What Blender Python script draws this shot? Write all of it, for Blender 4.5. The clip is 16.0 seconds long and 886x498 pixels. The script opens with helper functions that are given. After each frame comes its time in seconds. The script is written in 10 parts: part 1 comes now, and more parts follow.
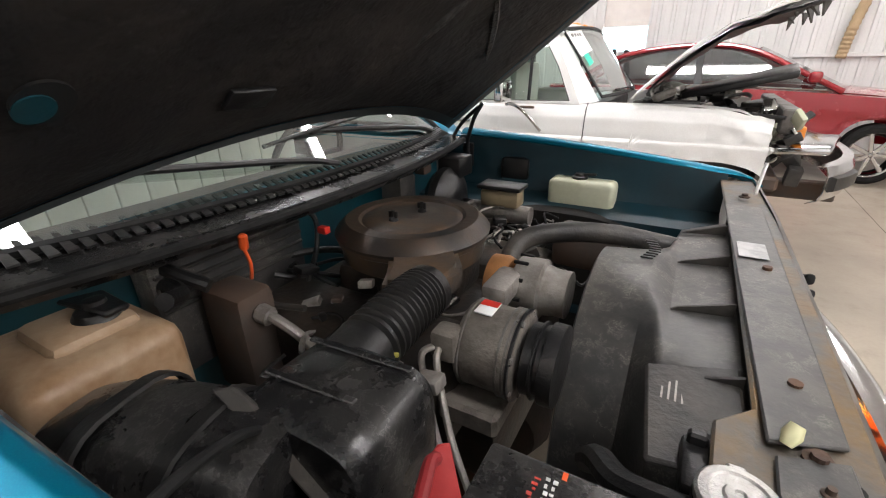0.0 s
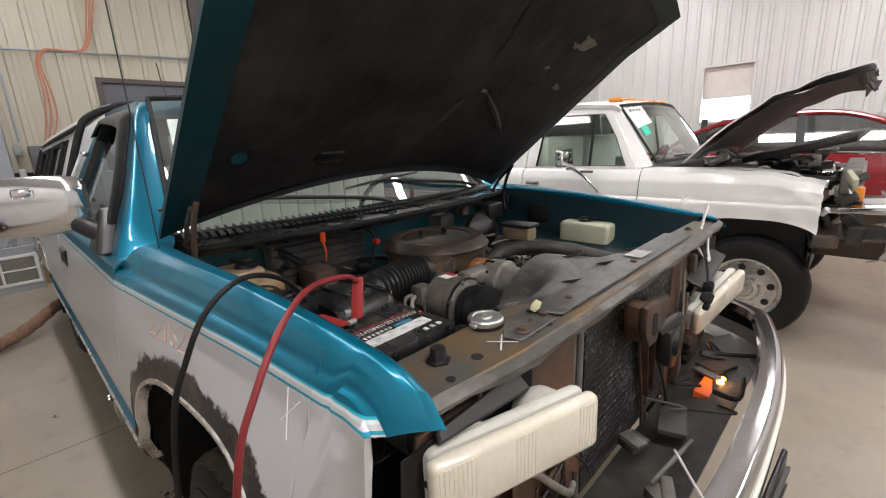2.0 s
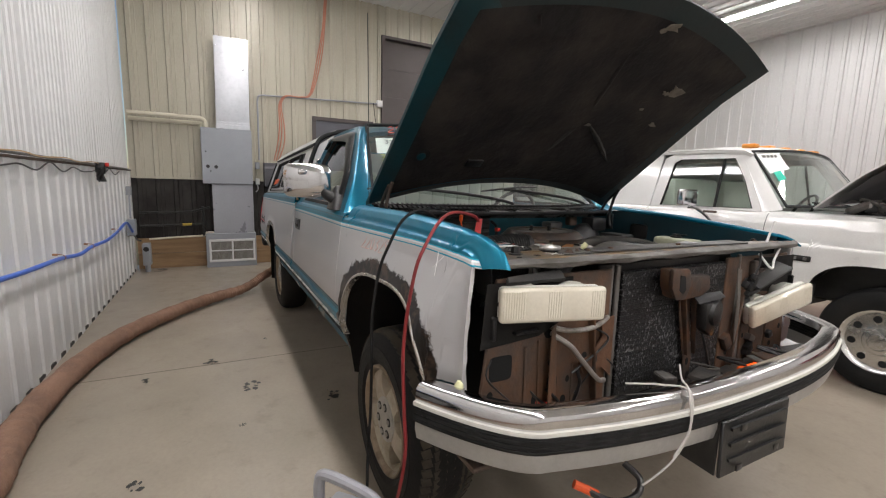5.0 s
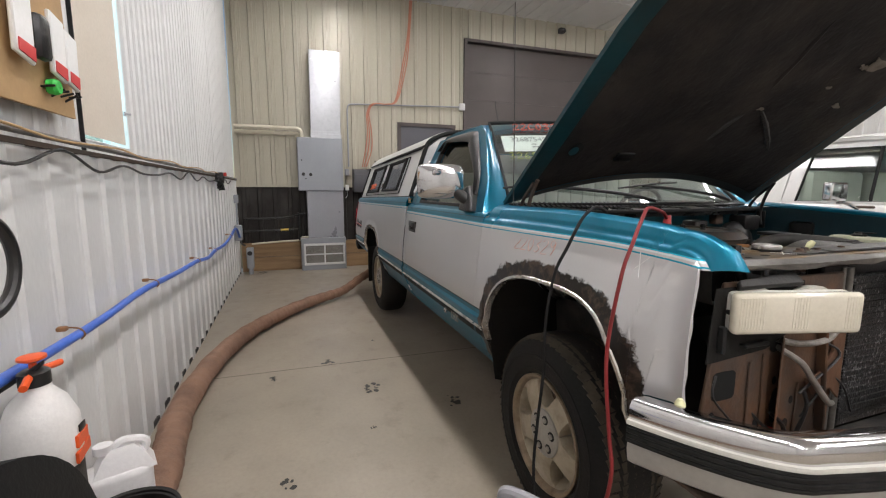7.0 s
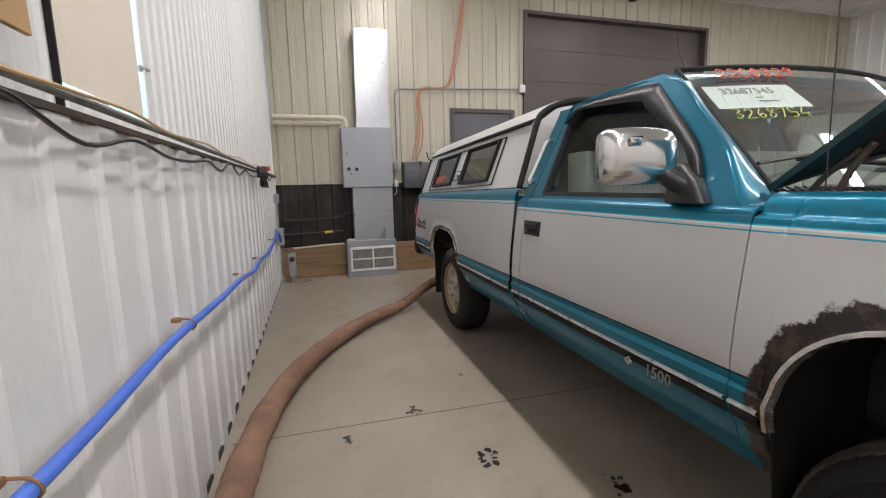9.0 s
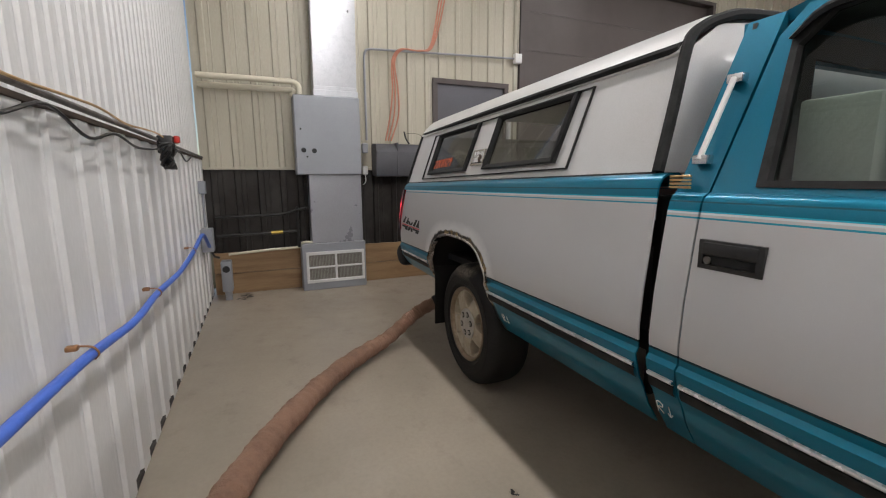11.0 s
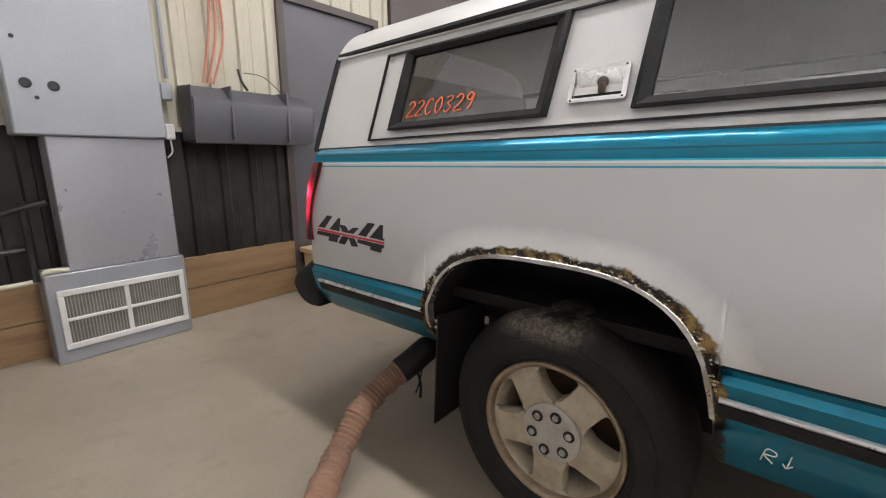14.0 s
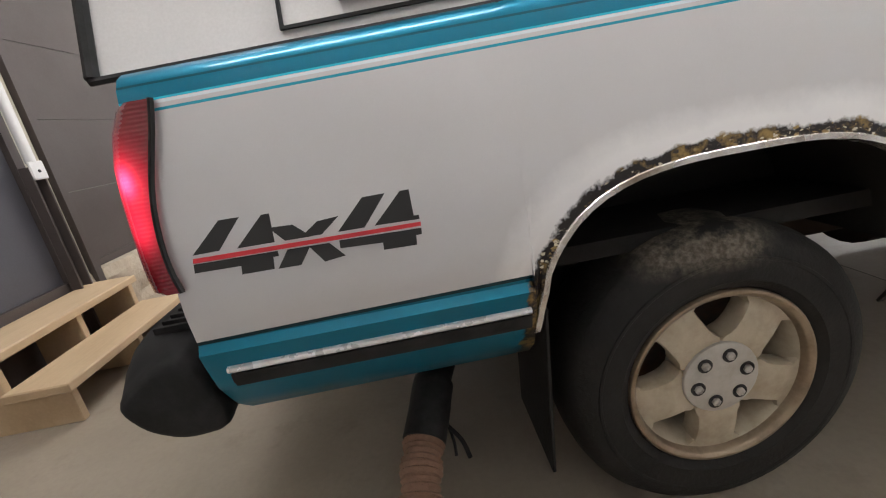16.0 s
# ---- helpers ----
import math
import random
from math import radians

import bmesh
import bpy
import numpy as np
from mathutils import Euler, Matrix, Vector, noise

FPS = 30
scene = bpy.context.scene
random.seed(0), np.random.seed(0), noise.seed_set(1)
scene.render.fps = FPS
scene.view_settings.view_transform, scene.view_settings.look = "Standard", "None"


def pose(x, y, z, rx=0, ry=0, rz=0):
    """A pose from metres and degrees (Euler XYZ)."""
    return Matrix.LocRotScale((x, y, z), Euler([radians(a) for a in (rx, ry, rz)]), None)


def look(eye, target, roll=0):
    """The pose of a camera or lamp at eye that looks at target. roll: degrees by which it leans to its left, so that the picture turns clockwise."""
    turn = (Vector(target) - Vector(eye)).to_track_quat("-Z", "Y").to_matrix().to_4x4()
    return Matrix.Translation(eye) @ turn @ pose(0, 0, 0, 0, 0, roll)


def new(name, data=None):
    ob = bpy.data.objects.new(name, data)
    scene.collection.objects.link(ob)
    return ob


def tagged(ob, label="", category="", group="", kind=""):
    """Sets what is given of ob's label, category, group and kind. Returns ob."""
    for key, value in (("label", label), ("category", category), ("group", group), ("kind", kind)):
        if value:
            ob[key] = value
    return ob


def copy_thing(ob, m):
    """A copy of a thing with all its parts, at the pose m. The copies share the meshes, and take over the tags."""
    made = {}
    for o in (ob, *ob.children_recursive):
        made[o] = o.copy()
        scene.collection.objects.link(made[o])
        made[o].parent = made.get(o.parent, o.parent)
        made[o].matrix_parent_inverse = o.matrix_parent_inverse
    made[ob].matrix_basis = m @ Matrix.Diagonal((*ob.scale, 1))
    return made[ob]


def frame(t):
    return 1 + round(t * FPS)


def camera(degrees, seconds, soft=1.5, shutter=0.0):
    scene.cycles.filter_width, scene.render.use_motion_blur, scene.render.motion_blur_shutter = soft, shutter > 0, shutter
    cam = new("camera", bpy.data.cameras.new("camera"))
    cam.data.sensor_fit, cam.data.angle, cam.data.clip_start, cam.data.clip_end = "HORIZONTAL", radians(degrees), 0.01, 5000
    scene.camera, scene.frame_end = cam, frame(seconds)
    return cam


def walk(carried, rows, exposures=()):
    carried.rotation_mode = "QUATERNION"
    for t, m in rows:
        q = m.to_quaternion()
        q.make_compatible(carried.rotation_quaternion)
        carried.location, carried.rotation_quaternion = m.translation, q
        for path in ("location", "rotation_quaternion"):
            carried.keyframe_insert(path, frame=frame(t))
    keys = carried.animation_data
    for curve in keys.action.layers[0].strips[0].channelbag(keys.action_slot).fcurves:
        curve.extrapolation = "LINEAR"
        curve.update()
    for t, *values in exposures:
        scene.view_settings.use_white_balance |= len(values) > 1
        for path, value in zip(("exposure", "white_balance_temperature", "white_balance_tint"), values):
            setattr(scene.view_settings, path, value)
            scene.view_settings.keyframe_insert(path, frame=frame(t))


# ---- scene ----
cam = camera(91.7, 16.0, 1.15)
PATH = [
    (0, (0.407, -0.902, 1.524), (-0.505, 0.688, 0.725), -1.2),
    (0.5, (0.54, -1.006, 1.487), (-0.448, 0.593, 0.805), -2.5),
    (1, (0.677, -1.079, 1.52), (-0.369, 0.496, 0.868), -1.9),
    (1.5, (0.823, -1.134, 1.517), (-0.373, 0.37, 0.963), -3.1),
    (2, (1.001, -1.17, 1.507), (-0.357, 0.215, 1.019), -2.6),
    (2.5, (1.148, -1.206, 1.499), (-0.37, 0.037, 1.113), -1.2),
    (3, (1.296, -1.285, 1.467), (-0.315, -0.136, 1.177), 0.6),
    (3.5, (1.429, -1.38, 1.434), (-0.194, -0.246, 1.149), 1.9),
    (3.7, (1.473, -1.408, 1.421), (-0.154, -0.282, 1.133), 2.2),
    (5.8, (1.598, -1.652, 1.339), (-0.197, -0.817, 1.049), 1.0),
    (6, (1.566, -1.695, 1.34), (-0.229, -0.864, 1.047), 1.1),
    (6.5, (1.498, -1.792, 1.335), (-0.325, -1.02, 1.05), 0.7),
    (7, (1.346, -1.844, 1.322), (-0.519, -1.177, 1.048), 0.1),
    (7.5, (1.122, -1.876, 1.328), (-0.781, -1.321, 1.058), -0.4),
    (8, (0.899, -1.952, 1.316), (-1.012, -1.431, 1.043), -0.8),
    (8.5, (0.638, -2.044, 1.305), (-1.265, -1.499, 1.026), -1.1),
    (9, (0.364, -2.087, 1.282), (-1.535, -1.53, 0.996), -1.3),
    (9.2, (0.227, -2.09, 1.279), (-1.673, -1.536, 0.993), -1.3),
    (11.3, (-1.14, -2.051, 1.242), (-2.935, -1.229, 0.921), -0.2),
    (11.5, (-1.248, -2.073, 1.222), (-3.024, -1.208, 0.906), -0.1),
    (12, (-1.573, -2.113, 1.213), (-3.28, -1.13, 0.867), 0.2),
    (12.5, (-1.878, -2.077, 1.193), (-3.525, -1.004, 0.826), 0.0),
    (13, (-2.178, -2.033, 1.209), (-3.773, -0.884, 0.839), -0.5),
    (13.5, (-2.488, -2.039, 1.192), (-3.944, -0.723, 0.808), -0.9),
    (14, (-2.771, -2.038, 1.187), (-4.016, -0.53, 0.767), 0.0),
    (14.5, (-3.09, -1.973, 1.166), (-4.087, -0.303, 0.701), 0.6),
    (15, (-3.371, -1.908, 1.146), (-3.972, -0.057, 0.683), 1.0),
    (15.5, (-3.684, -1.864, 1.083), (-3.809, 0.082, 0.642), -6.4),
    (16, (-3.873, -1.763, 1.064), (-3.803, 0.146, 0.472), -10.2),
]
walk(cam, [(t, look(eye, target, roll)) for t, eye, target, roll in PATH],
     [(0, 0.38), (0.5, 0.38), (1.0, 0.2), (1.5, 0.06), (2.5, 0.05), (3.0, 0.07), (3.5, -0.02), (6.0, -0.05), (7.0, 0.0), (8.0, 0.15), (9.0, 0.1), (11.5, 0.0), (12.0, 0.04), (12.5, 0.25), (13.0, 0.29), (13.5, 0.38), (14.0, 0.58), (15.0, 0.65), (15.5, 0.6), (16.0, 0.7)])

# ---- world and light ----
world = bpy.data.worlds.new("world")
scene.world = world
world.use_nodes = True
sky = world.node_tree.nodes.new("ShaderNodeTexSky")
sky.sky_type, sky.sun_disc, sky.sun_elevation, sky.sun_rotation = "NISHITA", False, radians(35), radians(200)
world.node_tree.links.new(sky.outputs[0], world.node_tree.nodes["Background"].inputs[0])
world.node_tree.nodes["Background"].inputs[1].default_value = 0.1

# room: back wall at x = BX, near long wall at y = LY, far long wall at y = RY
BX, FX, LY, RY, CEIL = -6.2, 9.5, -2.62, 8.6, 4.5


def area_lamp(name, loc, rot, sx, sy, power, color):
    d = bpy.data.lights.new(name, "AREA")
    d.shape, d.size, d.size_y, d.energy, d.color = "RECTANGLE", sx, sy, power, color
    ob = new(name, d)
    ob.matrix_world = pose(*loc, *rot)
    return ob


# the last three are made up, added towards the front to brighten the engine bay
TUBES = [(-4.2, -0.9), (-1.2, -0.9), (1.8, -0.9), (4.8, -0.9), (-3.6, 2.9), (0.4, 2.9), (4.4, 2.9), (-2.6, 6.7), (1.6, 6.7), (7.6, -0.9), (8.0, 2.9), (5.6, 6.7)]
for tx, ty in TUBES:
    area_lamp("tube_fill_light", (tx, ty, CEIL - 0.14), (0, 0, 0), 2.4, 0.2, 43 if ty < 0 and tx < 0 else (62 if tx > 4 and ty < 5 else (66 if ty < 0 else 55)), (1.0, 0.962, 0.968))

# ---- materials ----


def nodes_of(name):
    m = bpy.data.materials.new(name)
    m.use_nodes = True
    t = m.node_tree
    return m, t, t.nodes["Principled BSDF"]


def mathn(t, op, a, b=None, c=None):
    n = t.nodes.new("ShaderNodeMath")
    n.operation = op
    for i, v in enumerate((a, b, c)):
        if v is None:
            continue
        if isinstance(v, (int, float)):
            n.inputs[i].default_value = v
        else:
            t.links.new(v, n.inputs[i])
    return n.outputs[0]


def mixc(t, fac, a, b):
    n = t.nodes.new("ShaderNodeMix")
    n.data_type = "RGBA"
    for sock, v in ((n.inputs[0], fac), (n.inputs[6], a), (n.inputs[7], b)):
        if isinstance(v, (int, float)):
            sock.default_value = v
        elif isinstance(v, tuple):
            sock.default_value = (*v, 1)
        else:
            t.links.new(v, sock)
    return n.outputs[2]


def noisen(t, vec, scale, detail=4, rough=0.6):
    n = t.nodes.new("ShaderNodeTexNoise")
    n.inputs["Scale"].default_value, n.inputs["Detail"].default_value, n.inputs["Roughness"].default_value = scale, detail, rough
    t.links.new(vec, n.inputs["Vector"])
    return n.outputs[0]


def ramp(t, v, lo, hi):
    n = t.nodes.new("ShaderNodeMapRange")
    n.inputs[1].default_value, n.inputs[2].default_value = lo, hi
    t.links.new(v, n.inputs[0])
    return n.outputs[0]


def bumpn(t, b, height, strength, dist=0.01):
    n = t.nodes.new("ShaderNodeBump")
    n.inputs["Strength"].default_value, n.inputs["Distance"].default_value = strength, dist
    t.links.new(height, n.inputs["Height"])
    t.links.new(n.outputs[0], b.inputs["Normal"])


def objvec(t):
    return t.nodes.new("ShaderNodeTexCoord").outputs["Object"]


def surf(name, color, rough=0.5, metal=0.0, dirt=None, amount=0.4, big=3.0, fine=60.0, bump=0.15, coat=0.0, dist=0.004, stretch=None):
    """A surface with broad stains of the colour dirt and a fine grain."""
    m, t, b = nodes_of(name)
    v = objvec(t)
    if stretch:
        mp = t.nodes.new("ShaderNodeMapping")
        mp.inputs["Scale"].default_value = stretch
        t.links.new(v, mp.inputs["Vector"])
        v = mp.outputs[0]
    dirt = dirt or tuple(c * 0.6 for c in color)
    n1, n2 = noisen(t, v, big, 6), noisen(t, v, fine, 3)
    f = mathn(t, "MULTIPLY", ramp(t, n1, 0.42, 0.72), amount)
    c = mixc(t, f, color, dirt)
    c = mixc(t, mathn(t, "MULTIPLY", ramp(t, n2, 0.35, 0.75), 0.22), c, tuple(min(1, x * 1.35 + 0.01) for x in color))
    t.links.new(c, b.inputs["Base Color"])
    b.inputs["Metallic"].default_value = metal
    t.links.new(mathn(t, "ADD", mathn(t, "MULTIPLY", n1, 0.25), rough - 0.12), b.inputs["Roughness"])
    b.inputs["Coat Weight"].default_value = coat
    b.inputs["Coat Roughness"].default_value = 0.06
    if bump:
        bumpn(t, b, n2, bump, dist)
    return m


def plain(name, color, rough=0.5, metal=0.0, emit=0.0, coat=0.0):
    m, t, b = nodes_of(name)
    b.inputs["Base Color"].default_value = (*color, 1)
    b.inputs["Roughness"].default_value, b.inputs["Metallic"].default_value = rough, metal
    b.inputs["Coat Weight"].default_value = coat
    if emit:
        b.inputs["Emission Color"].default_value, b.inputs["Emission Strength"].default_value = (*color, 1), emit
    return m


def glass_mat(name, color, rough=0.02, ior=1.5):
    """Clear sheet with a mirror gloss that grows towards grazing angles, the same on both faces."""
    m, t, b = nodes_of(name)
    out = t.nodes["Material Output"]
    tr, gl, mx, lw = (t.nodes.new("ShaderNode" + k) for k in ("BsdfTransparent", "BsdfGlossy", "MixShader", "LayerWeight"))
    tr.inputs[0].default_value, gl.inputs["Roughness"].default_value = (*color, 1), rough
    f0 = 1.7 * ((ior - 1) / (ior + 1)) ** 2
    fac = mathn(t, "ADD", mathn(t, "MULTIPLY", mathn(t, "POWER", lw.outputs["Facing"], 5.0), 1 - f0), f0)
    t.links.new(fac, mx.inputs[0])
    t.links.new(tr.outputs[0], mx.inputs[1])
    t.links.new(gl.outputs[0], mx.inputs[2])
    t.links.new(mx.outputs[0], out.inputs[0])
    return m


TEAL, SILVER = (0.0008, 0.135, 0.225), (0.56, 0.555, 0.56)
ARCH_F, ARCH_R = (0.03, 0.43, 0.52, 0.47), (-3.27, 0.42, 0.52, 0.396)


def body_paint():
    """Two-tone truck paint: teal above and below, silver between, pinstripes, a painted crease shade, rusted arches
    with dark primer.
    """
    m, t, b = nodes_of("two_tone_paint")
    v = objvec(t)
    s = t.nodes.new("ShaderNodeSeparateXYZ")
    t.links.new(v, s.inputs[0])
    x, y, z = s.outputs
    n1, n2, n3 = noisen(t, v, 2.0, 5), noisen(t, v, 16.0, 6, 0.7), noisen(t, v, 700.0, 1)
    silver = mixc(t, mathn(t, "MULTIPLY", ramp(t, n1, 0.4, 0.7), 0.25), SILVER, (0.50, 0.49, 0.485))
    silver = mixc(t, mathn(t, "MULTIPLY", ramp(t, n3, 0.45, 0.65), 0.12), silver, (0.72, 0.72, 0.72))
    teal = mixc(t, mathn(t, "MULTIPLY", ramp(t, n3, 0.4, 0.7), 0.2), TEAL, (0.01, 0.26, 0.31))
    zl = mathn(t, "SUBTRACT", z, mathn(t, "MULTIPLY", mathn(t, "MULTIPLY", x, x), -0.0012))
    bed = mathn(t, "LESS_THAN", x, -1.875)
    zb = mathn(t, "SUBTRACT", z, mathn(t, "ADD", 0.052, mathn(t, "MULTIPLY", x, 0.0125)))
    zz = mathn(t, "ADD", zl, mathn(t, "MULTIPLY", bed, mathn(t, "SUBTRACT", zb, zl)))
    front = mathn(t, "MAXIMUM", mathn(t, "MULTIPLY", mathn(t, "SUBTRACT", x, 0.2), 2.1), 0.0)
    zz = mathn(t, "ADD", zz, mathn(t, "MULTIPLY", mathn(t, "MULTIPLY", front, front), 0.03))
    crown = mathn(t, "MULTIPLY", mathn(t, "LESS_THAN", mathn(t, "ADD", mathn(t, "ABSOLUTE", y), mathn(t, "MULTIPLY", mathn(t, "MAXIMUM", mathn(t, "ADD", x, 0.49), 0.0), 0.09)), 0.972), mathn(t, "GREATER_THAN", z, 1.1))
    zz = mathn(t, "ADD", zz, mathn(t, "MULTIPLY", crown, 0.2))
    hi, lo = mathn(t, "GREATER_THAN", zz, 1.168), mathn(t, "MULTIPLY", mathn(t, "LESS_THAN", zl, 0.768), mathn(t, "LESS_THAN", x, 0.3))
    c = mixc(t, mathn(t, "MAXIMUM", hi, lo), silver, teal)

    def band(c, a, e, col):
        return mixc(t, mathn(t, "MULTIPLY", mathn(t, "GREATER_THAN", zz, a), mathn(t, "LESS_THAN", zz, e)), c, col)
    c = band(c, 1.148, 1.1525, (0.02, 0.30, 0.42))
    c = band(c, 1.1595, 1.164, (0.66, 0.74, 0.77))
    c = band(c, 1.165, 1.1685, (0.02, 0.45, 0.6))
    # dark line that paints the shade along the body crease
    c = band(c, 1.19, 1.194, (0.004, 0.07, 0.10))
    c = mixc(t, mathn(t, "MULTIPLY", mathn(t, "GREATER_THAN", zl, 0.762), mathn(t, "LESS_THAN", zl, 0.769)), c, (0.004, 0.03, 0.04))
    for (xc, half, zb, h), white in ((ARCH_F, 0), (ARCH_R, 1)):
        u = mathn(t, "POWER", mathn(t, "ABSOLUTE", mathn(t, "DIVIDE", mathn(t, "SUBTRACT", x, xc), half)), 3.0)
        w = mathn(t, "POWER", mathn(t, "ABSOLUTE", mathn(t, "DIVIDE", mathn(t, "SUBTRACT", z, zb) if white else mathn(t, "MAXIMUM", mathn(t, "SUBTRACT", z, zb), 0.0), h)), 3.0)
        f = mathn(t, "ADD", u, w)
        f = mathn(t, "SUBTRACT", f, mathn(t, "MULTIPLY", mathn(t, "SUBTRACT", n2, 0.5), 0.75 if not white else 0.5))
        near = mathn(t, "MULTIPLY", mathn(t, "GREATER_THAN", y, -5), mathn(t, "LESS_THAN", y, -0.9))
        if white:
            spray = mathn(t, "MULTIPLY", mathn(t, "SUBTRACT", 1.0, ramp(t, f, 1.4, 1.85)), near)
            c = mixc(t, mathn(t, "MULTIPLY", spray, mathn(t, "GREATER_THAN", zl, 0.769)), c, (0.76, 0.755, 0.75))
        edge = mathn(t, "SUBTRACT", 1.0, ramp(t, f, 1.36 if not white else 1.18, 1.44 if not white else 1.24))
        rust = mixc(t, ramp(t, n2, 0.5, 0.62), (0.022, 0.018, 0.016), (0.075, 0.05, 0.036) if not white else (0.30, 0.20, 0.07))
        c = mixc(t, mathn(t, "MULTIPLY", edge, near), c, rust)
    t.links.new(c, b.inputs["Base Color"])
    t.links.new(mathn(t, "ADD", 0.3, mathn(t, "MULTIPLY", mathn(t, "MAXIMUM", hi, lo), 0.24)), b.inputs["Metallic"])
    b.inputs["Roughness"].default_value = 0.36
    b.inputs["Specular IOR Level"].default_value = 0.15
    b.inputs["Coat Weight"].default_value, b.inputs["Coat Roughness"].default_value = 0.42, 0.06
    return m


PAINT = body_paint()
TEALM = surf("teal_paint", TEAL, 0.32, 0.6, (0.004, 0.10, 0.13), 0.3, 4, 300, 0.02, 0.6)
TEALBAY = surf("grimy_teal_paint", (0.005, 0.085, 0.115), 0.45, 0.1, (0.03, 0.04, 0.042), 0.6, 5, 80, 0.1)
WELL = surf("black_wheel_well", (0.011, 0.0105, 0.01), 0.85, 0, (0.028, 0.024, 0.02), 0.5, 6, 60, 0.3)
UNDERBODY = surf("rusty_underbody", (0.018, 0.014, 0.012), 0.85, 0, (0.05, 0.03, 0.02), 0.6, 6, 60, 0.3)
TEALDULL = surf("dark_teal_paint", (0.0015, 0.026, 0.038), 0.5, 0.0, (0.014, 0.018, 0.02), 0.7, 5, 80, 0.1)
CHROME = surf("chrome", (0.60, 0.595, 0.60), 0.13, 1.0, (0.45, 0.43, 0.4), 0.4, 12, 90, 0.02)
ALLOY = surf("dirty_alloy", (0.43, 0.375, 0.285), 0.45, 0.2, (0.24, 0.18, 0.11), 0.75, 13, 60, 0.15)
CAPMETAL = surf("dull_painted_cap", (0.42, 0.40, 0.36), 0.45, 0.2, (0.26, 0.22, 0.17), 0.5, 14, 80, 0.08)
RUBBER = surf("tyre_rubber", (0.010, 0.010, 0.010), 0.62, 0, (0.034, 0.030, 0.026), 0.5, 4, 90, 0.4)
TREAD = surf("muddy_tread", (0.045, 0.039, 0.032), 0.85, 0, (0.115, 0.095, 0.07), 0.7, 7, 60, 0.5)
BLACK = surf("black_plastic", (0.009, 0.009, 0.0095), 0.36, 0, (0.045, 0.042, 0.038), 0.5, 7, 120, 0.25)
BLACKDUSTY = surf("dusty_black_plastic", (0.026, 0.025, 0.024), 0.5, 0, (0.12, 0.105, 0.088), 0.7, 8, 90, 0.4)
def scuffed(name, color, dust, rough=0.42):
    """Moulded black plastic with pale scratches, smears and settled dust."""
    m, t, b = nodes_of(name)
    v = objvec(t)
    n1, n2, n3, n4 = noisen(t, v, 5, 6), noisen(t, v, 110, 3), noisen(t, v, 13, 8, 0.75), noisen(t, v, 26, 8, 0.8)
    c = mixc(t, mathn(t, "MULTIPLY", ramp(t, n1, 0.45, 0.72), 0.6), color, dust)
    for n, w, f in ((n3, 0.006, 0.5), (n4, 0.005, 0.4)):
        line = mathn(t, "LESS_THAN", mathn(t, "ABSOLUTE", mathn(t, "SUBTRACT", n, 0.54)), w)
        c = mixc(t, mathn(t, "MULTIPLY", mathn(t, "MULTIPLY", line, ramp(t, n1, 0.42, 0.6)), f), c, tuple(min(1, x * 2.4 + 0.06) for x in dust))
    g = t.nodes.new("ShaderNodeNewGeometry")
    s = t.nodes.new("ShaderNodeSeparateXYZ")
    t.links.new(g.outputs["Normal"], s.inputs[0])
    up = mathn(t, "MULTIPLY", ramp(t, s.outputs[2], 0.6, 1.0), mathn(t, "MULTIPLY", ramp(t, n3, 0.4, 0.7), 0.45))
    c = mixc(t, up, c, dust)
    t.links.new(c, b.inputs["Base Color"])
    t.links.new(mathn(t, "ADD", mathn(t, "MULTIPLY", n1, 0.4), rough - 0.2), b.inputs["Roughness"])
    bumpn(t, b, n2, 0.2, 0.003)
    return m


SCUFF = scuffed("scuffed_black_plastic", (0.010, 0.010, 0.011), (0.055, 0.052, 0.048), 0.27)
DUSTY = scuffed("dust_covered_plastic", (0.045, 0.045, 0.045), (0.15, 0.138, 0.12), 0.40)
TRIMBLACK = surf("black_rubber_trim", (0.011, 0.011, 0.011), 0.68, 0, (0.05, 0.05, 0.05), 0.4, 20, 200, 0.1)
RUST = surf("rusty_steel", (0.042, 0.030, 0.024), 0.7, 0.15, (0.15, 0.062, 0.024), 0.9, 9, 60, 0.6)
PANELRUST = surf("brown_primer_rust", (0.074, 0.052, 0.040), 0.65, 0.15, (0.20, 0.085, 0.032), 0.8, 6, 60, 0.5)
RUSTBROWN = surf("brown_rusty_steel", (0.072, 0.057, 0.048), 0.7, 0.1, (0.15, 0.075, 0.04), 0.7, 5, 60, 0.3)
GREYSTEEL = surf("worn_grey_steel", (0.17, 0.165, 0.155), 0.48, 0.35, (0.075, 0.056, 0.040), 0.85, 11, 80, 0.3)
ALU = surf("cast_aluminium", (0.40, 0.375, 0.345), 0.5, 0.6, (0.10, 0.085, 0.07), 0.8, 14, 90, 0.4)
AIRCL = surf("dusty_brown_pan", (0.070, 0.060, 0.052), 0.45, 0.15, (0.22, 0.12, 0.052), 0.85, 7, 60, 0.25)
INSUL = surf("black_hood_liner", (0.019, 0.0172, 0.0172), 0.75, 0, (0.062, 0.052, 0.045), 0.7, 5, 22, 0.7, 0, 0.012)
TANPLASTIC = surf("tan_plastic", (0.50, 0.36, 0.235), 0.34, 0, (0.30, 0.145, 0.05), 0.9, 7, 60, 0.1)
MILKY = surf("milky_plastic", (0.55, 0.56, 0.42), 0.4, 0, (0.42, 0.42, 0.28), 0.4, 8, 60, 0.05)
LENS = surf("yellowed_lens", (0.66, 0.615, 0.51), 0.22, 0, (0.53, 0.48, 0.36), 0.5, 9, 100, 0.04, 0.7)
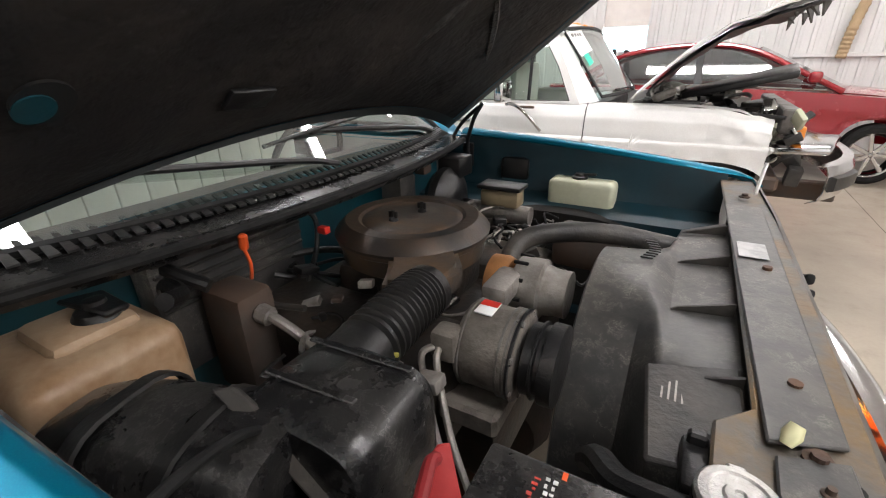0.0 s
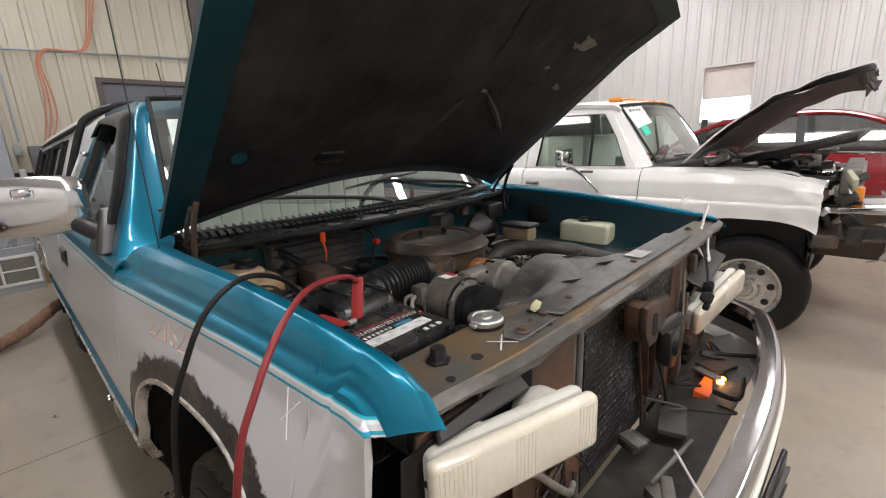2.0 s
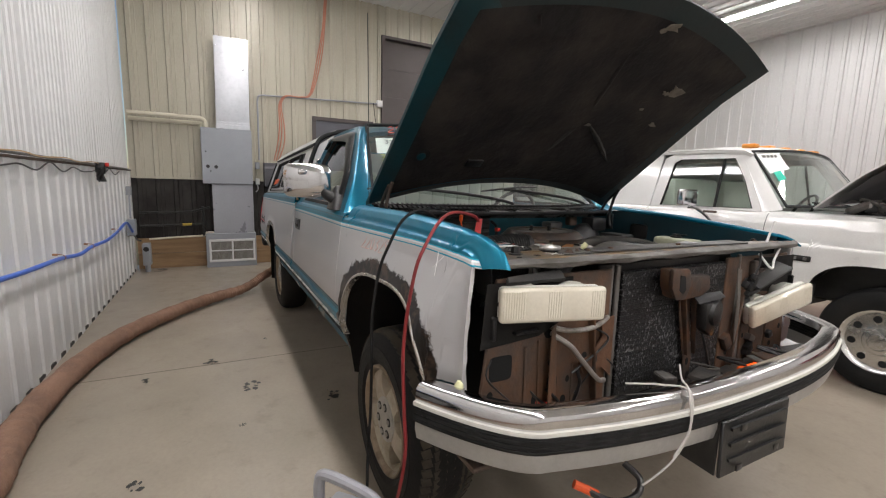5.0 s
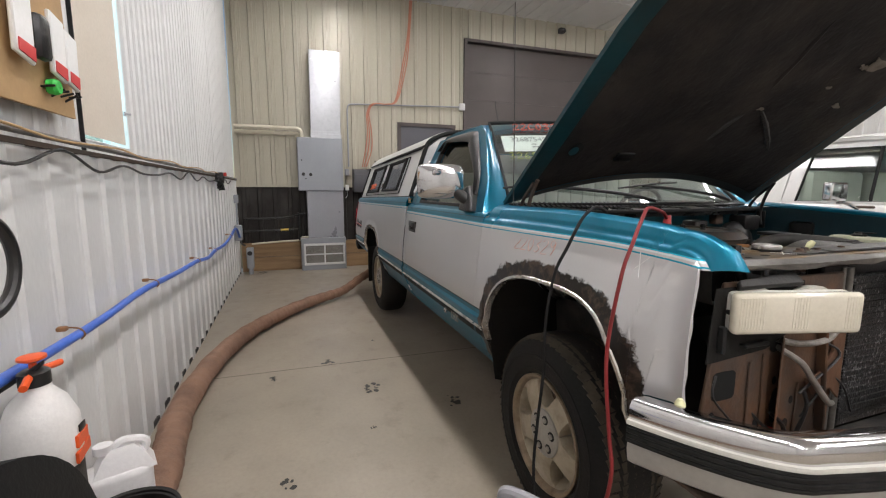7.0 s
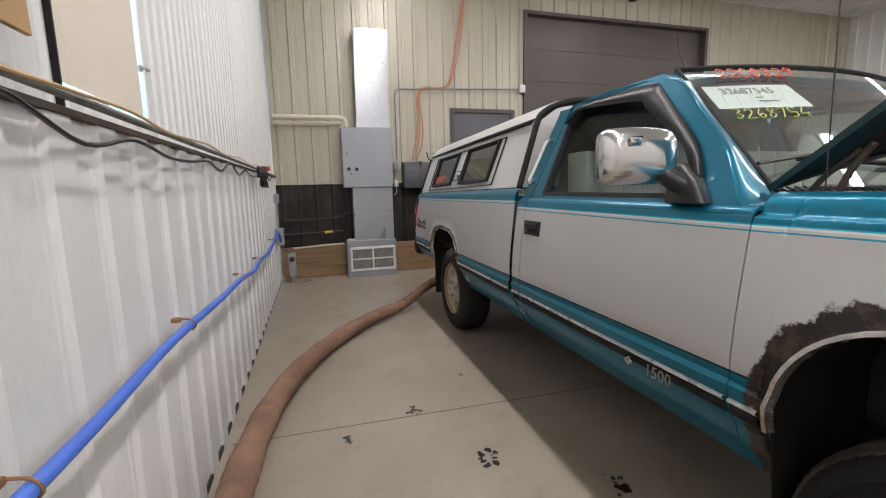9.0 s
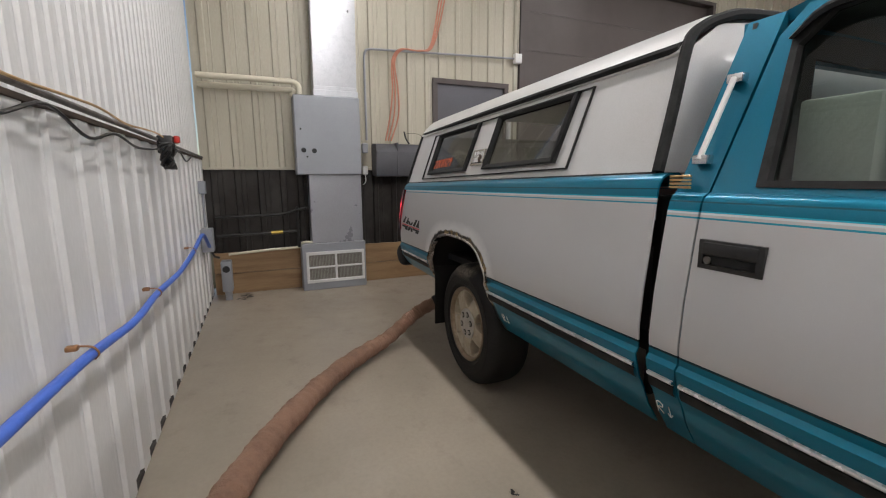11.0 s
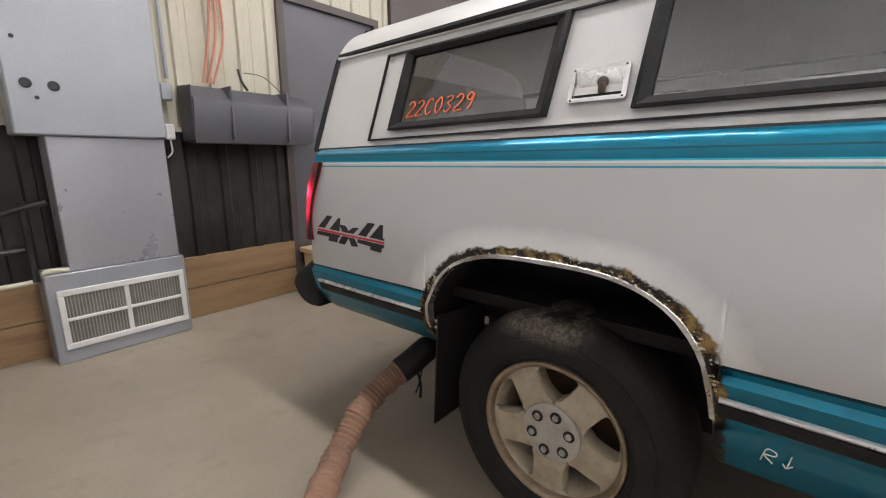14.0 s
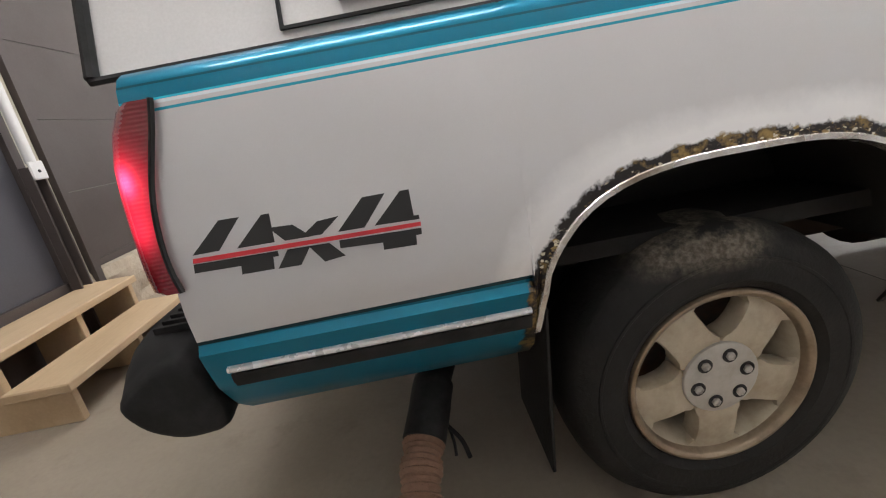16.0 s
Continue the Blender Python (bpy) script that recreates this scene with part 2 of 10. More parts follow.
REDCABLE = surf("red_cable", (0.20, 0.012, 0.014), 0.5, 0, (0.10, 0.012, 0.012), 0.5, 8, 90, 0.1)
GLASS = glass_mat("tinted_glass", (0.78, 0.87, 0.83))
WSGLASS = glass_mat("windscreen_glass", (0.80, 0.90, 0.85), 0.015, 2.5)
DARKGLASS = glass_mat("smoked_glass", (0.45, 0.46, 0.46), 0.03, 1.9)
SIDEGLASS = glass_mat("dim_side_glass", (0.40, 0.45, 0.43), 0.02, 1.5)
INTERIOR = surf("grey_cloth", (0.60, 0.62, 0.55), 0.9, 0, (0.48, 0.49, 0.43), 0.5, 6, 120, 0.3)
TOPPER = surf("silver_fibreglass", (0.55, 0.545, 0.54), 0.38, 0.15, (0.48, 0.465, 0.45), 0.5, 3, 200, 0.03, 0.3)
WHITEPAINT = surf("white_paint", (0.76, 0.75, 0.73), 0.3, 0, (0.62, 0.60, 0.57), 0.35, 3, 120, 0.02, 0.6)
REDPAINT = surf("red_paint", (0.28, 0.008, 0.016), 0.25, 0.2, (0.17, 0.006, 0.012), 0.3, 3, 300, 0.01, 0.8)
CREAM = surf("cream_sheet_metal", (0.44, 0.412, 0.33), 0.42, 0.1, (0.35, 0.32, 0.24), 0.5, 1.5, 80, 0.05, 0, 0.004, (1, 1, 0.3))
WHITEWALL = surf("white_sheet_metal", (0.66, 0.66, 0.65), 0.4, 0.1, (0.54, 0.54, 0.53), 0.4, 1.5, 80, 0.05, 0, 0.004, (1, 1, 0.3))
DARKWALL = surf("dark_sheet_metal", (0.026, 0.023, 0.021), 0.5, 0.2, (0.08, 0.075, 0.07), 0.6, 3, 80, 0.1)
WOOD = surf("yellow_pine_board", (0.29, 0.185, 0.095), 0.6, 0, (0.15, 0.08, 0.036), 0.8, 5, 60, 0.3, 0, 0.004, (1, 0.3, 3))
GALV = surf("galvanised_sheet", (0.44, 0.45, 0.47), 0.32, 0.8, (0.36, 0.37, 0.39), 0.6, 14, 70, 0.05)
GREYBOX = surf("grey_enamel", (0.30, 0.315, 0.34), 0.42, 0.2, (0.25, 0.26, 0.28), 0.5, 2.5, 120, 0.03)
PVC = surf("ivory_pipe", (0.62, 0.58, 0.46), 0.4, 0, (0.5, 0.46, 0.36), 0.4, 8, 80, 0.03)
BROWNDOOR = surf("brown_steel_door", (0.080, 0.066, 0.062), 0.5, 0.2, (0.062, 0.050, 0.047), 0.5, 2, 90, 0.04)
HOSE = surf("brown_cloth_hose", (0.26, 0.148, 0.098), 0.85, 0, (0.13, 0.076, 0.052), 0.8, 6, 90, 0.9, 0, 0.006)
BLUE = surf("blue_hose", (0.06, 0.145, 0.55), 0.4, 0, (0.03, 0.07, 0.36), 0.4, 7, 80, 0.05)
PAPER = surf("white_paper", (0.82, 0.82, 0.80), 0.7, 0, (0.74, 0.74, 0.72), 0.3, 5, 80, 0.03)
INK = plain("black_ink", (0.02, 0.02, 0.02), 0.7)
ORANGEINK = plain("orange_marker", (0.85, 0.16, 0.06), 0.6)
for mat in (RUBBER, WELL, INSUL, TRIMBLACK, DARKWALL, UNDERBODY, TREAD, TEALM):
    for nd in mat.node_tree.nodes:
        if nd.type == "BSDF_PRINCIPLED":
            nd.inputs["Specular IOR Level"].default_value = 0.2
CHALK = plain("white_chalk", (0.75, 0.75, 0.73), 0.9)
ORANGEPL = plain("orange_plastic", (0.75, 0.10, 0.02), 0.4)
REDPL = plain("red_plastic", (0.55, 0.03, 0.02), 0.4)
YELLOWPL = plain("pale_yellow_plastic", (0.72, 0.70, 0.42), 0.5)


def floor_mat():
    m, t, b = nodes_of("polished_concrete")
    v = objvec(t)
    n1, n2, n3 = noisen(t, v, 0.9, 6), noisen(t, v, 45, 4), noisen(t, v, 5, 5, 0.7)
    c = mixc(t, ramp(t, n1, 0.35, 0.7), (0.35, 0.30, 0.238), (0.255, 0.22, 0.172))
    c = mixc(t, mathn(t, "MULTIPLY", ramp(t, n2, 0.4, 0.75), 0.3), c, (0.22, 0.19, 0.155))
    c = mixc(t, mathn(t, "MULTIPLY", ramp(t, n3, 0.56, 0.78), 0.45), c, (0.17, 0.145, 0.115))
    t.links.new(c, b.inputs["Base Color"])
    t.links.new(mathn(t, "ADD", mathn(t, "MULTIPLY", n3, 0.35), 0.22), b.inputs["Roughness"])
    bumpn(t, b, n2, 0.06, 0.003)
    return m


FLOORM = floor_mat()

# ---- mesh helpers ----


def finish(name, bm, mats, smooth=True, angle=35):
    me = bpy.data.meshes.new(name)
    bmesh.ops.recalc_face_normals(bm, faces=bm.faces[:])
    if smooth:
        for f in bm.faces:
            f.smooth = True
        lim = radians(angle)
        for e in bm.edges:
            e.smooth = len(e.link_faces) == 2 and e.calc_face_angle(0) < lim
    bm.to_mesh(me)
    bm.free()
    for m in (mats if isinstance(mats, (list, tuple)) else [mats]):
        me.materials.append(m)
    return me


def part(name, bm, material, parent=None, label="", smooth=True):
    ob = new(name, finish(name, bm, material, smooth))
    if parent is not None:
        ob.parent = parent
    if label:
        ob["label"] = label
    return ob


def thing(name, loc, label, category, group="", kind="", rz=0):
    ob = new(name)
    ob.matrix_world = pose(*loc, 0, 0, rz)
    ob.empty_display_size = 0.1
    return tagged(ob, label, category, group, kind)


def bm_new():
    return bmesh.new()


def box(bm, x0, x1, y0, y1, z0, z1, bevel=0.0, seg=2, m=None, mi=0):
    vs = [bm.verts.new((x, y, z)) for x in (x0, x1) for y in (y0, y1) for z in (z0, z1)]
    fs = [bm.faces.new([vs[i] for i in q]) for q in ((0, 1, 3, 2), (4, 6, 7, 5), (0, 4, 5, 1), (2, 3, 7, 6), (0, 2, 6, 4), (1, 5, 7, 3))]
    if bevel:
        es = list({e for f in fs for e in f.edges})
        r = bmesh.ops.bevel(bm, geom=es, offset=bevel, segments=seg, affect="EDGES", profile=0.5)
        vs = list({v for f in r["faces"] for v in f.verts} | {v for v in vs if v.is_valid})
        fs = list({f for v in vs for f in v.link_faces})
    for f in fs:
        if f.is_valid:
            f.material_index = mi
    if m is not None:
        bmesh.ops.transform(bm, matrix=m, verts=[v for v in vs if v.is_valid])
    return vs


def cbox(bm, c, s, bevel=0.0, m=None, seg=2):
    return box(bm, c[0] - s[0] / 2, c[0] + s[0] / 2, c[1] - s[1] / 2, c[1] + s[1] / 2, c[2] - s[2] / 2, c[2] + s[2] / 2, bevel, seg, m)


def rings(bm, rows, close=True, cap=True, mi=0):
    """A skin over rings of points."""
    vr = [[bm.verts.new(p) for p in r] for r in rows]
    n = len(rows[0])
    for a, c in zip(vr, vr[1:]):
        for i in range(n if close else n - 1):
            j = (i + 1) % n
            try:
                bm.faces.new((a[i], a[j], c[j], c[i])).material_index = mi
            except ValueError:
                pass
    if cap and close:
        for r in (vr[0], vr[-1]):
            bm.faces.new(r).material_index = mi
    return vr


def frame_of(d):
    d = Vector(d).normalized()
    u = d.cross(Vector((0, 0, 1)))
    if u.length < 0.05:
        u = d.cross(Vector((0, 1, 0)))
    u.normalize()
    return u, u.cross(d).normalized()


def lathe(bm, o, d, prof, n=32, cap=True):
    """Turned shape: prof is a list of (along, radius) from o in direction d."""
    o, d = Vector(o), Vector(d).normalized()
    u, w = frame_of(d)
    rings(bm, [[o + d * a + (u * math.cos(2 * math.pi * i / n) + w * math.sin(2 * math.pi * i / n)) * max(r, 1e-4) for i in range(n)] for a, r in prof], True, cap)


def rod(bm, p0, p1, r, n=12):
    p0, p1 = Vector(p0), Vector(p1)
    lathe(bm, p0, p1 - p0, [(0, r), ((p1 - p0).length, r)], n)


def smooth_pts(pts, k=8):
    pts = [Vector(p) for p in pts]
    ext = [2 * pts[0] - pts[1]] + pts + [2 * pts[-1] - pts[-2]]
    out = []
    for a, b, c, d in zip(ext, ext[1:], ext[2:], ext[3:]):
        for i in range(k):
            s = i / k
            out.append(0.5 * (2 * b + (c - a) * s + (2 * a - 5 * b + 4 * c - d) * s * s + (3 * b - a - 3 * c + d) * s ** 3))
    return out + [pts[-1]]


def pipe(bm, pts, r, n=10, k=8, rf=None, sm=True):
    ps = smooth_pts(pts, k) if sm else [Vector(p) for p in pts]
    u, w = frame_of(ps[1] - ps[0])
    rows = []
    for i, p in enumerate(ps):
        d = (ps[min(i + 1, len(ps) - 1)] - ps[max(i - 1, 0)]).normalized()
        u = (u - d * u.dot(d)).normalized()
        w = d.cross(u)
        q = rf(i / (len(ps) - 1), i) if rf else r
        rows.append([p + (u * math.cos(2 * math.pi * j / n) + w * math.sin(2 * math.pi * j / n)) * q for j in range(n)])
    rings(bm, rows)


def slab(bm, poly, off, bevel=0.0, seg=2):
    """A flat polygon given thickness off."""
    a = [bm.verts.new(p) for p in poly]
    b = [bm.verts.new(Vector(p) + Vector(off)) for p in poly]
    n = len(a)
    fs = [bm.faces.new(a), bm.faces.new(b[::-1])] + [bm.faces.new((a[i], b[i], b[(i + 1) % n], a[(i + 1) % n])) for i in range(n)]
    if bevel:
        bmesh.ops.recalc_face_normals(bm, faces=fs)
        bmesh.ops.bevel(bm, geom=list({e for f in fs for e in f.edges}), offset=bevel, segments=seg, affect="EDGES", profile=0.5)


def hoop(bm, outer, inner, off, bevel=0.0):
    """A flat frame between two loops of as many points, given thickness off."""
    off = Vector(off)
    rings(bm, [outer, inner, [Vector(p) + off for p in inner], [Vector(p) + off for p in outer], outer], True, False)
    bmesh.ops.remove_doubles(bm, verts=bm.verts[:], dist=1e-6)


def writing(text, m, size, material, parent, name="writing", depth=0.0008):
    cu = bpy.data.curves.new(name, "FONT")
    cu.body, cu.size, cu.extrude = text, size, depth
    cu.resolution_u = 3
    cu.materials.append(material)
    ob = new(name, cu)
    ob.matrix_world = m
    if parent is not None:
        ob.parent = parent
    return ob

# ---- the hall ----


def ribbed(bm, a, b, z0, z1, inward, pitch=0.23, rib=0.05, depth=0.02, back=0.03):
    """Sheet-metal cladding with upright ribs between plan points a and b."""
    a, b, n = Vector((*a, 0)), Vector((*b, 0)), Vector((*inward, 0))
    d = (b - a).normalized()
    L = (b - a).length
    prof = [(0.0, 0.0)]
    s = pitch / 2
    while s < L:
        for ds, h in ((-rib / 2 - 0.012, 0), (-rib / 2, depth), (rib / 2, depth), (rib / 2 + 0.012, 0), (pitch * 0.33, 0), (pitch * 0.33 + 0.008, depth * 0.18), (pitch * 0.33 + 0.016, 0)):
            if 0 < s + ds < L:
                prof.append((s + ds, h))
        s += pitch
    prof.append((L, 0.0))
    lo = [a + d * q + n * h + Vector((0, 0, z0)) for q, h in prof]
    hi = [p + Vector((0, 0, z1 - z0)) for p in lo]
    rings(bm, [lo, hi], False, False)
    e = [a + d * 0 - n * back, a + d * L - n * back]
    bq = [bm.verts.new((p.x, p.y, z)) for p in e for z in (z0, z1)]
    bm.faces.new((bq[0], bq[1], bq[3], bq[2]))


def wall(name, label, spans, material):
    ob = thing(name, (0, 0, 0), label, "wall", kind="structure")
    for a, b, z0, z1, inward, kw in spans:
        bm = bm_new()
        ribbed(bm, a, b, z0, z1, inward, **kw)
        part("wall_panel", bm, material, ob, smooth=False)
    return ob


def sheets(a, b, z0, z1, inward, w=0.92, **kw):
    """Split a run of wall into sheets w wide."""
    a, b = Vector(a), Vector(b)
    L = (b - a).length
    k = max(1, round(L / w))
    return [(tuple(a.lerp(b, i / k)), tuple(a.lerp(b, (i + 1) / k)), z0, z1, inward, kw) for i in range(k)]


bm = bm_new()
box(bm, BX - 0.3, FX + 0.3, LY - 0.3, RY + 0.3, -0.2, 0.0)
tagged(part("floor", bm, FLOORM, smooth=False), "smooth tan polished concrete floor with oil spots", "floor", kind="structure")
bm = bm_new()
box(bm, BX - 0.3, FX + 0.3, LY - 0.3, RY + 0.3, CEIL, CEIL + 0.15)
y = LY
while y < RY:
    box(bm, BX, FX, y, y + 0.03, CEIL - 0.012, CEIL + 0.001)
    y += 0.23
tagged(part("ceiling", bm, WHITEWALL, smooth=False), "white ribbed sheet-metal ceiling", "ceiling", kind="structure")

# near long wall: an upper skin and a proud lower skin, with a window opening
WIN = (-1.47, -0.90, 1.535, 3.0)
up = []
up += sheets((BX, LY - 0.02), (WIN[0], LY - 0.02), 1.46, CEIL, (0, 1), pitch=0.1, rib=0.03, depth=0.009)
up += sheets((WIN[1], LY - 0.02), (FX, LY - 0.02), 1.46, CEIL, (0, 1), pitch=0.1, rib=0.03, depth=0.009)
up += sheets((WIN[0], LY - 0.02), (WIN[1], LY - 0.02), WIN[3], CEIL, (0, 1), pitch=0.1, rib=0.03, depth=0.009)
up += sheets((WIN[0], LY - 0.02), (WIN[1], LY - 0.02), 1.46, WIN[2] - 0.012, (0, 1), pitch=0.1, rib=0.03, depth=0.009)
wall("wall_south", "white corrugated sheet-metal wall above the lower cladding", up, WHITEWALL)
wall("wall_south_lower", "white corrugated lower wall cladding, scuffed", sheets((BX, LY + 0.005), (FX, LY + 0.005), 0.0, 1.46, (0, 1), pitch=0.23, rib=0.10, depth=0.014), WHITEWALL)
# dark strip that paints the shadow line where cladding meets floor
bm = bm_new()
box(bm, BX + 0.02, FX - 0.02, LY - 0.01, LY + 0.017, 0.0, 0.022)
tagged(part("trim", bm, surf("base_shadow_strip", (0.03, 0.027, 0.024), 0.85)), "dark strip painted as the shadow gap at the foot of the cladding", "trim", kind="structure")

# back wall with a roller door and a service door
GD = (1.3, 4.85, 3.95)
MD = (0.06, 1.02, 2.42)
hi = sheets((BX, LY), (BX, MD[0] - 0.06), 1.36, CEIL, (1, 0)) + sheets((BX, MD[0] - 0.06), (BX, MD[1] + 0.06), MD[2] + 0.06, CEIL, (1, 0))
hi += sheets((BX, MD[1] + 0.06), (BX, GD[0] - 0.06), 0.0, CEIL, (1, 0)) + sheets((BX, GD[0] - 0.06), (BX, GD[1] + 0.06), GD[2] + 0.05, CEIL, (1, 0)) + sheets((BX, GD[1] + 0.06), (BX, RY), 0.0, CEIL, (1, 0))
wall("wall_west", "cream ribbed sheet-metal end wall", hi, CREAM)
wall("wall_west_lower", "dark brown ribbed wainscot on the end wall", sheets((BX + 0.01, LY), (BX + 0.01, MD[0] - 0.06), 0.46, 1.36, (1, 0)), DARKWALL)
wall("wall_north", "white ribbed sheet-metal side wall", sheets((-0.6, RY), (FX, RY), 0, CEIL, (0, -1)) + sheets((BX, RY), (-1.46, RY), 0, CEIL, (0, -1)) + sheets((-1.46, RY), (-0.6, RY), 2.65, CEIL, (0, -1)) + sheets((-1.46, RY), (-0.6, RY), 0, 1.6, (0, -1)), WHITEWALL)
wall("wall_east", "white ribbed sheet-metal end wall", sheets((FX, LY), (FX, RY), 0, CEIL, (-1, 0), w=1.6), WHITEWALL)
bm = bm_new()
box(bm, BX, BX + 0.05, LY + 0.04, MD[0] - 0.06, 0.0, 0.225, 0.004, 1)
bb = thing("baseboard", (0, 0, 0), "rough yellow pine kick boards along the end wall", "baseboard", kind="structure")
part("board", bm, WOOD, bb)
bm = bm_new()
box(bm, BX, BX + 0.05, LY + 0.04, MD[0] - 0.06, 0.232, 0.46, 0.004, 1)
part("board", bm, WOOD, bb)
bm = bm_new()
box(bm, BX + 0.01, BX + 0.045, LY + 0.03, MD[0] - 0.07, 1.355, 1.385, 0.003, 1)
tagged(part("trim", bm, CREAM), "cream drip trim between wainscot and wall", "trim", kind="structure")

# roller door: ribbed brown sections in a dark frame
gd = thing("door_1", (0, 0, 0), "closed dark brown sectional garage door", "garage door", kind="structure")
for i in range(8):
    bm = bm_new()
    z0 = GD[2] / 8 * i
    box(bm, BX - 0.10, BX - 0.06, GD[0], GD[1], z0 + 0.001, z0 + GD[2] / 8 - 0.001, 0.002, 1)
    part("door_section", bm, BROWNDOOR, gd)
bm = bm_new()
box(bm, BX - 0.12, BX + 0.05, GD[0] - 0.06, GD[0], 0, GD[2] + 0.05)
box(bm, BX - 0.12, BX + 0.05, GD[1], GD[1] + 0.06, 0, GD[2] + 0.05)
box(bm, BX - 0.12, BX + 0.05, GD[0], GD[1], GD[2], GD[2] + 0.05)
part("door_frame", bm, BROWNDOOR, gd)
sd = thing("door_2", (0, 0, 0), "closed dark grey steel service door in a dark frame", "door", kind="structure")
bm = bm_new()
box(bm, BX - 0.05, BX, MD[0], MD[1], 0.45, MD[2], 0.004, 1)
part("door_leaf", bm, surf("grey_steel_door", (0.10, 0.10, 0.115), 0.4, 0.3, (0.08, 0.078, 0.085), 0.5, 2, 90, 0.03), sd)
bm = bm_new()
box(bm, BX - 0.05, BX + 0.035, MD[0] - 0.06, MD[0], 0.0, MD[2] + 0.06)
box(bm, BX - 0.05, BX + 0.035, MD[1], MD[1] + 0.06, 0.0, MD[2] + 0.06)
box(bm, BX - 0.05, BX + 0.035, MD[0], MD[1], MD[2], MD[2] + 0.06)
box(bm, BX - 0.05, BX + 0.035, MD[0], MD[1], 0.0, 0.45)
part("door_frame", bm, BROWNDOOR, sd)
bm = bm_new()
lathe(bm, (BX, MD[1] - 0.07, 1.45), (1, 0, 0), [(0, 0.03), (0.01, 0.03), (0.02, 0.013), (0.05, 0.013), (0.055, 0.028), (0.08, 0.03), (0.095, 0.018)], 20)
part("door_knob", bm, CHROME, sd)


def window(name, x0, x1, z0, z1, yw, n, label, f=0.045, proud=0.035):
    w = thing(name, (0, 0, 0), label, "window", kind="structure")
    for q in ((x0 - f, x1 + f, z1, z1 + f), (x0 - f, x1 + f, z0 - f, z0), (x0 - f, x0, z0, z1), (x1, x1 + f, z0, z1)):
        bm = bm_new()
        box(bm, q[0], q[1], min(yw - n * 0.12, yw + n * proud), max(yw - n * 0.12, yw + n * proud), q[2], q[3], 0.004, 1)
        part("window_frame", bm, WHITEWALL, w)
    bm = bm_new()
    box(bm, x0, x1, min(yw - n * 0.09, yw - n * 0.085), max(yw - n * 0.09, yw - n * 0.085), z0, z1)
    part("pane", bm, GLASS, w).visible_shadow = False
    return w


SHADE = surf("cream_blind", (0.64, 0.57, 0.48), 0.7, 0, (0.57, 0.5, 0.41), 0.4, 3, 60, 0.1)
w1 = window("window_1", WIN[0], WIN[1], WIN[2], WIN[3], LY - 0.02, 1, "tall window with a pulled-down cream blind", 0.012, 0.002)
bm = bm_new()
rod(bm, (WIN[0] + 0.01, LY - 0.03, 1.72), (WIN[0] - 0.03, LY - 0.012, 1.722), 0.006, 8)
lathe(bm, (WIN[0] + 0.004, LY - 0.034, 1.72), (0, 1, 0), [(0, 0.012), (0.008, 0.012), (0.012, 0.006)], 10)
part("latch", bm, GALV, w1)
bm = bm_new()
box(bm, WIN[0] + 0.024, WIN[1] - 0.002, LY - 0.036, LY - 0.03, WIN[2] + 0.018, WIN[3], 0.001, 1)
part("blind", bm, SHADE, w1)
bm = bm_new()
box(bm, WIN[1] + 0.05, WIN[1] + 0.056, LY - 0.02, LY + 0.004, 1.47, CEIL - 0.01)
tagged(part("trim", bm, TRIMBLACK), "black seam between wall sheets beside the window", "trim", kind="structure")
w2 = window("window_2", -1.42, -0.64, 1.64, 2.61, RY, -1, "window with a half-lowered white blind, bright daylight below")
bm = bm_new()
box(bm, -1.42, -0.64, RY + 0.05, RY + 0.056, 2.05, 2.61, 0.001, 1)
part("blind", bm, surf("white_blind", (0.72, 0.68, 0.64), 0.7), w2)
area_lamp("window_light", (-1.03, RY + 0.2, 2.1), (-90, 0, 0), 0.8, 1.0, 60, (0.85, 0.92, 1.0))

for bx, by in ((-1.03, RY + 0.9), (-1.11, LY - 0.9)):
    bm = bm_new()
    box(bm, bx - 2.2, bx + 2.2, by - 0.01, by + 0.01, 0.2, 4.4)
    tagged(part("backdrop", bm, plain("bright_overcast", (0.66, 0.83, 1.0), 1.0, 0, 4.5)), "bright overcast daylight outside the window", "backdrop", kind="structure")
# a fixture for every lamp, the three added front ones included
fix = plain("tube_glow", (1.0, 0.98, 0.97), 0.5, 0, 14.0)
first = None
for tx, ty in TUBES:
    if first is None:
        first = thing("ceiling_light", (tx, ty, CEIL), "white fluorescent strip light fixed to the ceiling, front three added as fill", "ceiling light", "strip lights")
        bm = bm_new()
        box(bm, -1.22, 1.22, -0.10, 0.10, -0.06, 0.0, 0.01, 2)
        part("housing", bm, WHITEWALL, first)
        for yy in (-0.05, 0.05):
            bm = bm_new()
            rod(bm, (-1.19, yy, -0.085), (1.19, yy, -0.085), 0.016, 10)
            part("tube", bm, fix, first)
    else:
        copy_thing(first, pose(tx, ty, CEIL))

# ---- pickup truck with the hood up ----
truck = thing("pickup_truck", (0, 0, 0), "teal and silver two-tone pickup with rusted wheel arches and raised hood", "pickup truck")
SIDE = [(0.915, 0.53), (0.966, 0.575), (1.008, 0.64), (1.026, 0.70), (1.031, 0.722), (1.030, 0.730), (1.020, 0.738), (1.022, 0.76), (1.025, 0.80), (1.018, 0.92), (1.003, 1.05), (0.99, 1.15)]
BEDTOP = [(0.986, 1.18), (0.978, 1.205), (0.96, 1.222), (0.90, 1.225), (0.88, 1.20)]
DOORTOP = [(0.985, 1.18), (0.976, 1.20), (0.955, 1.212), (0.92, 1.214)]
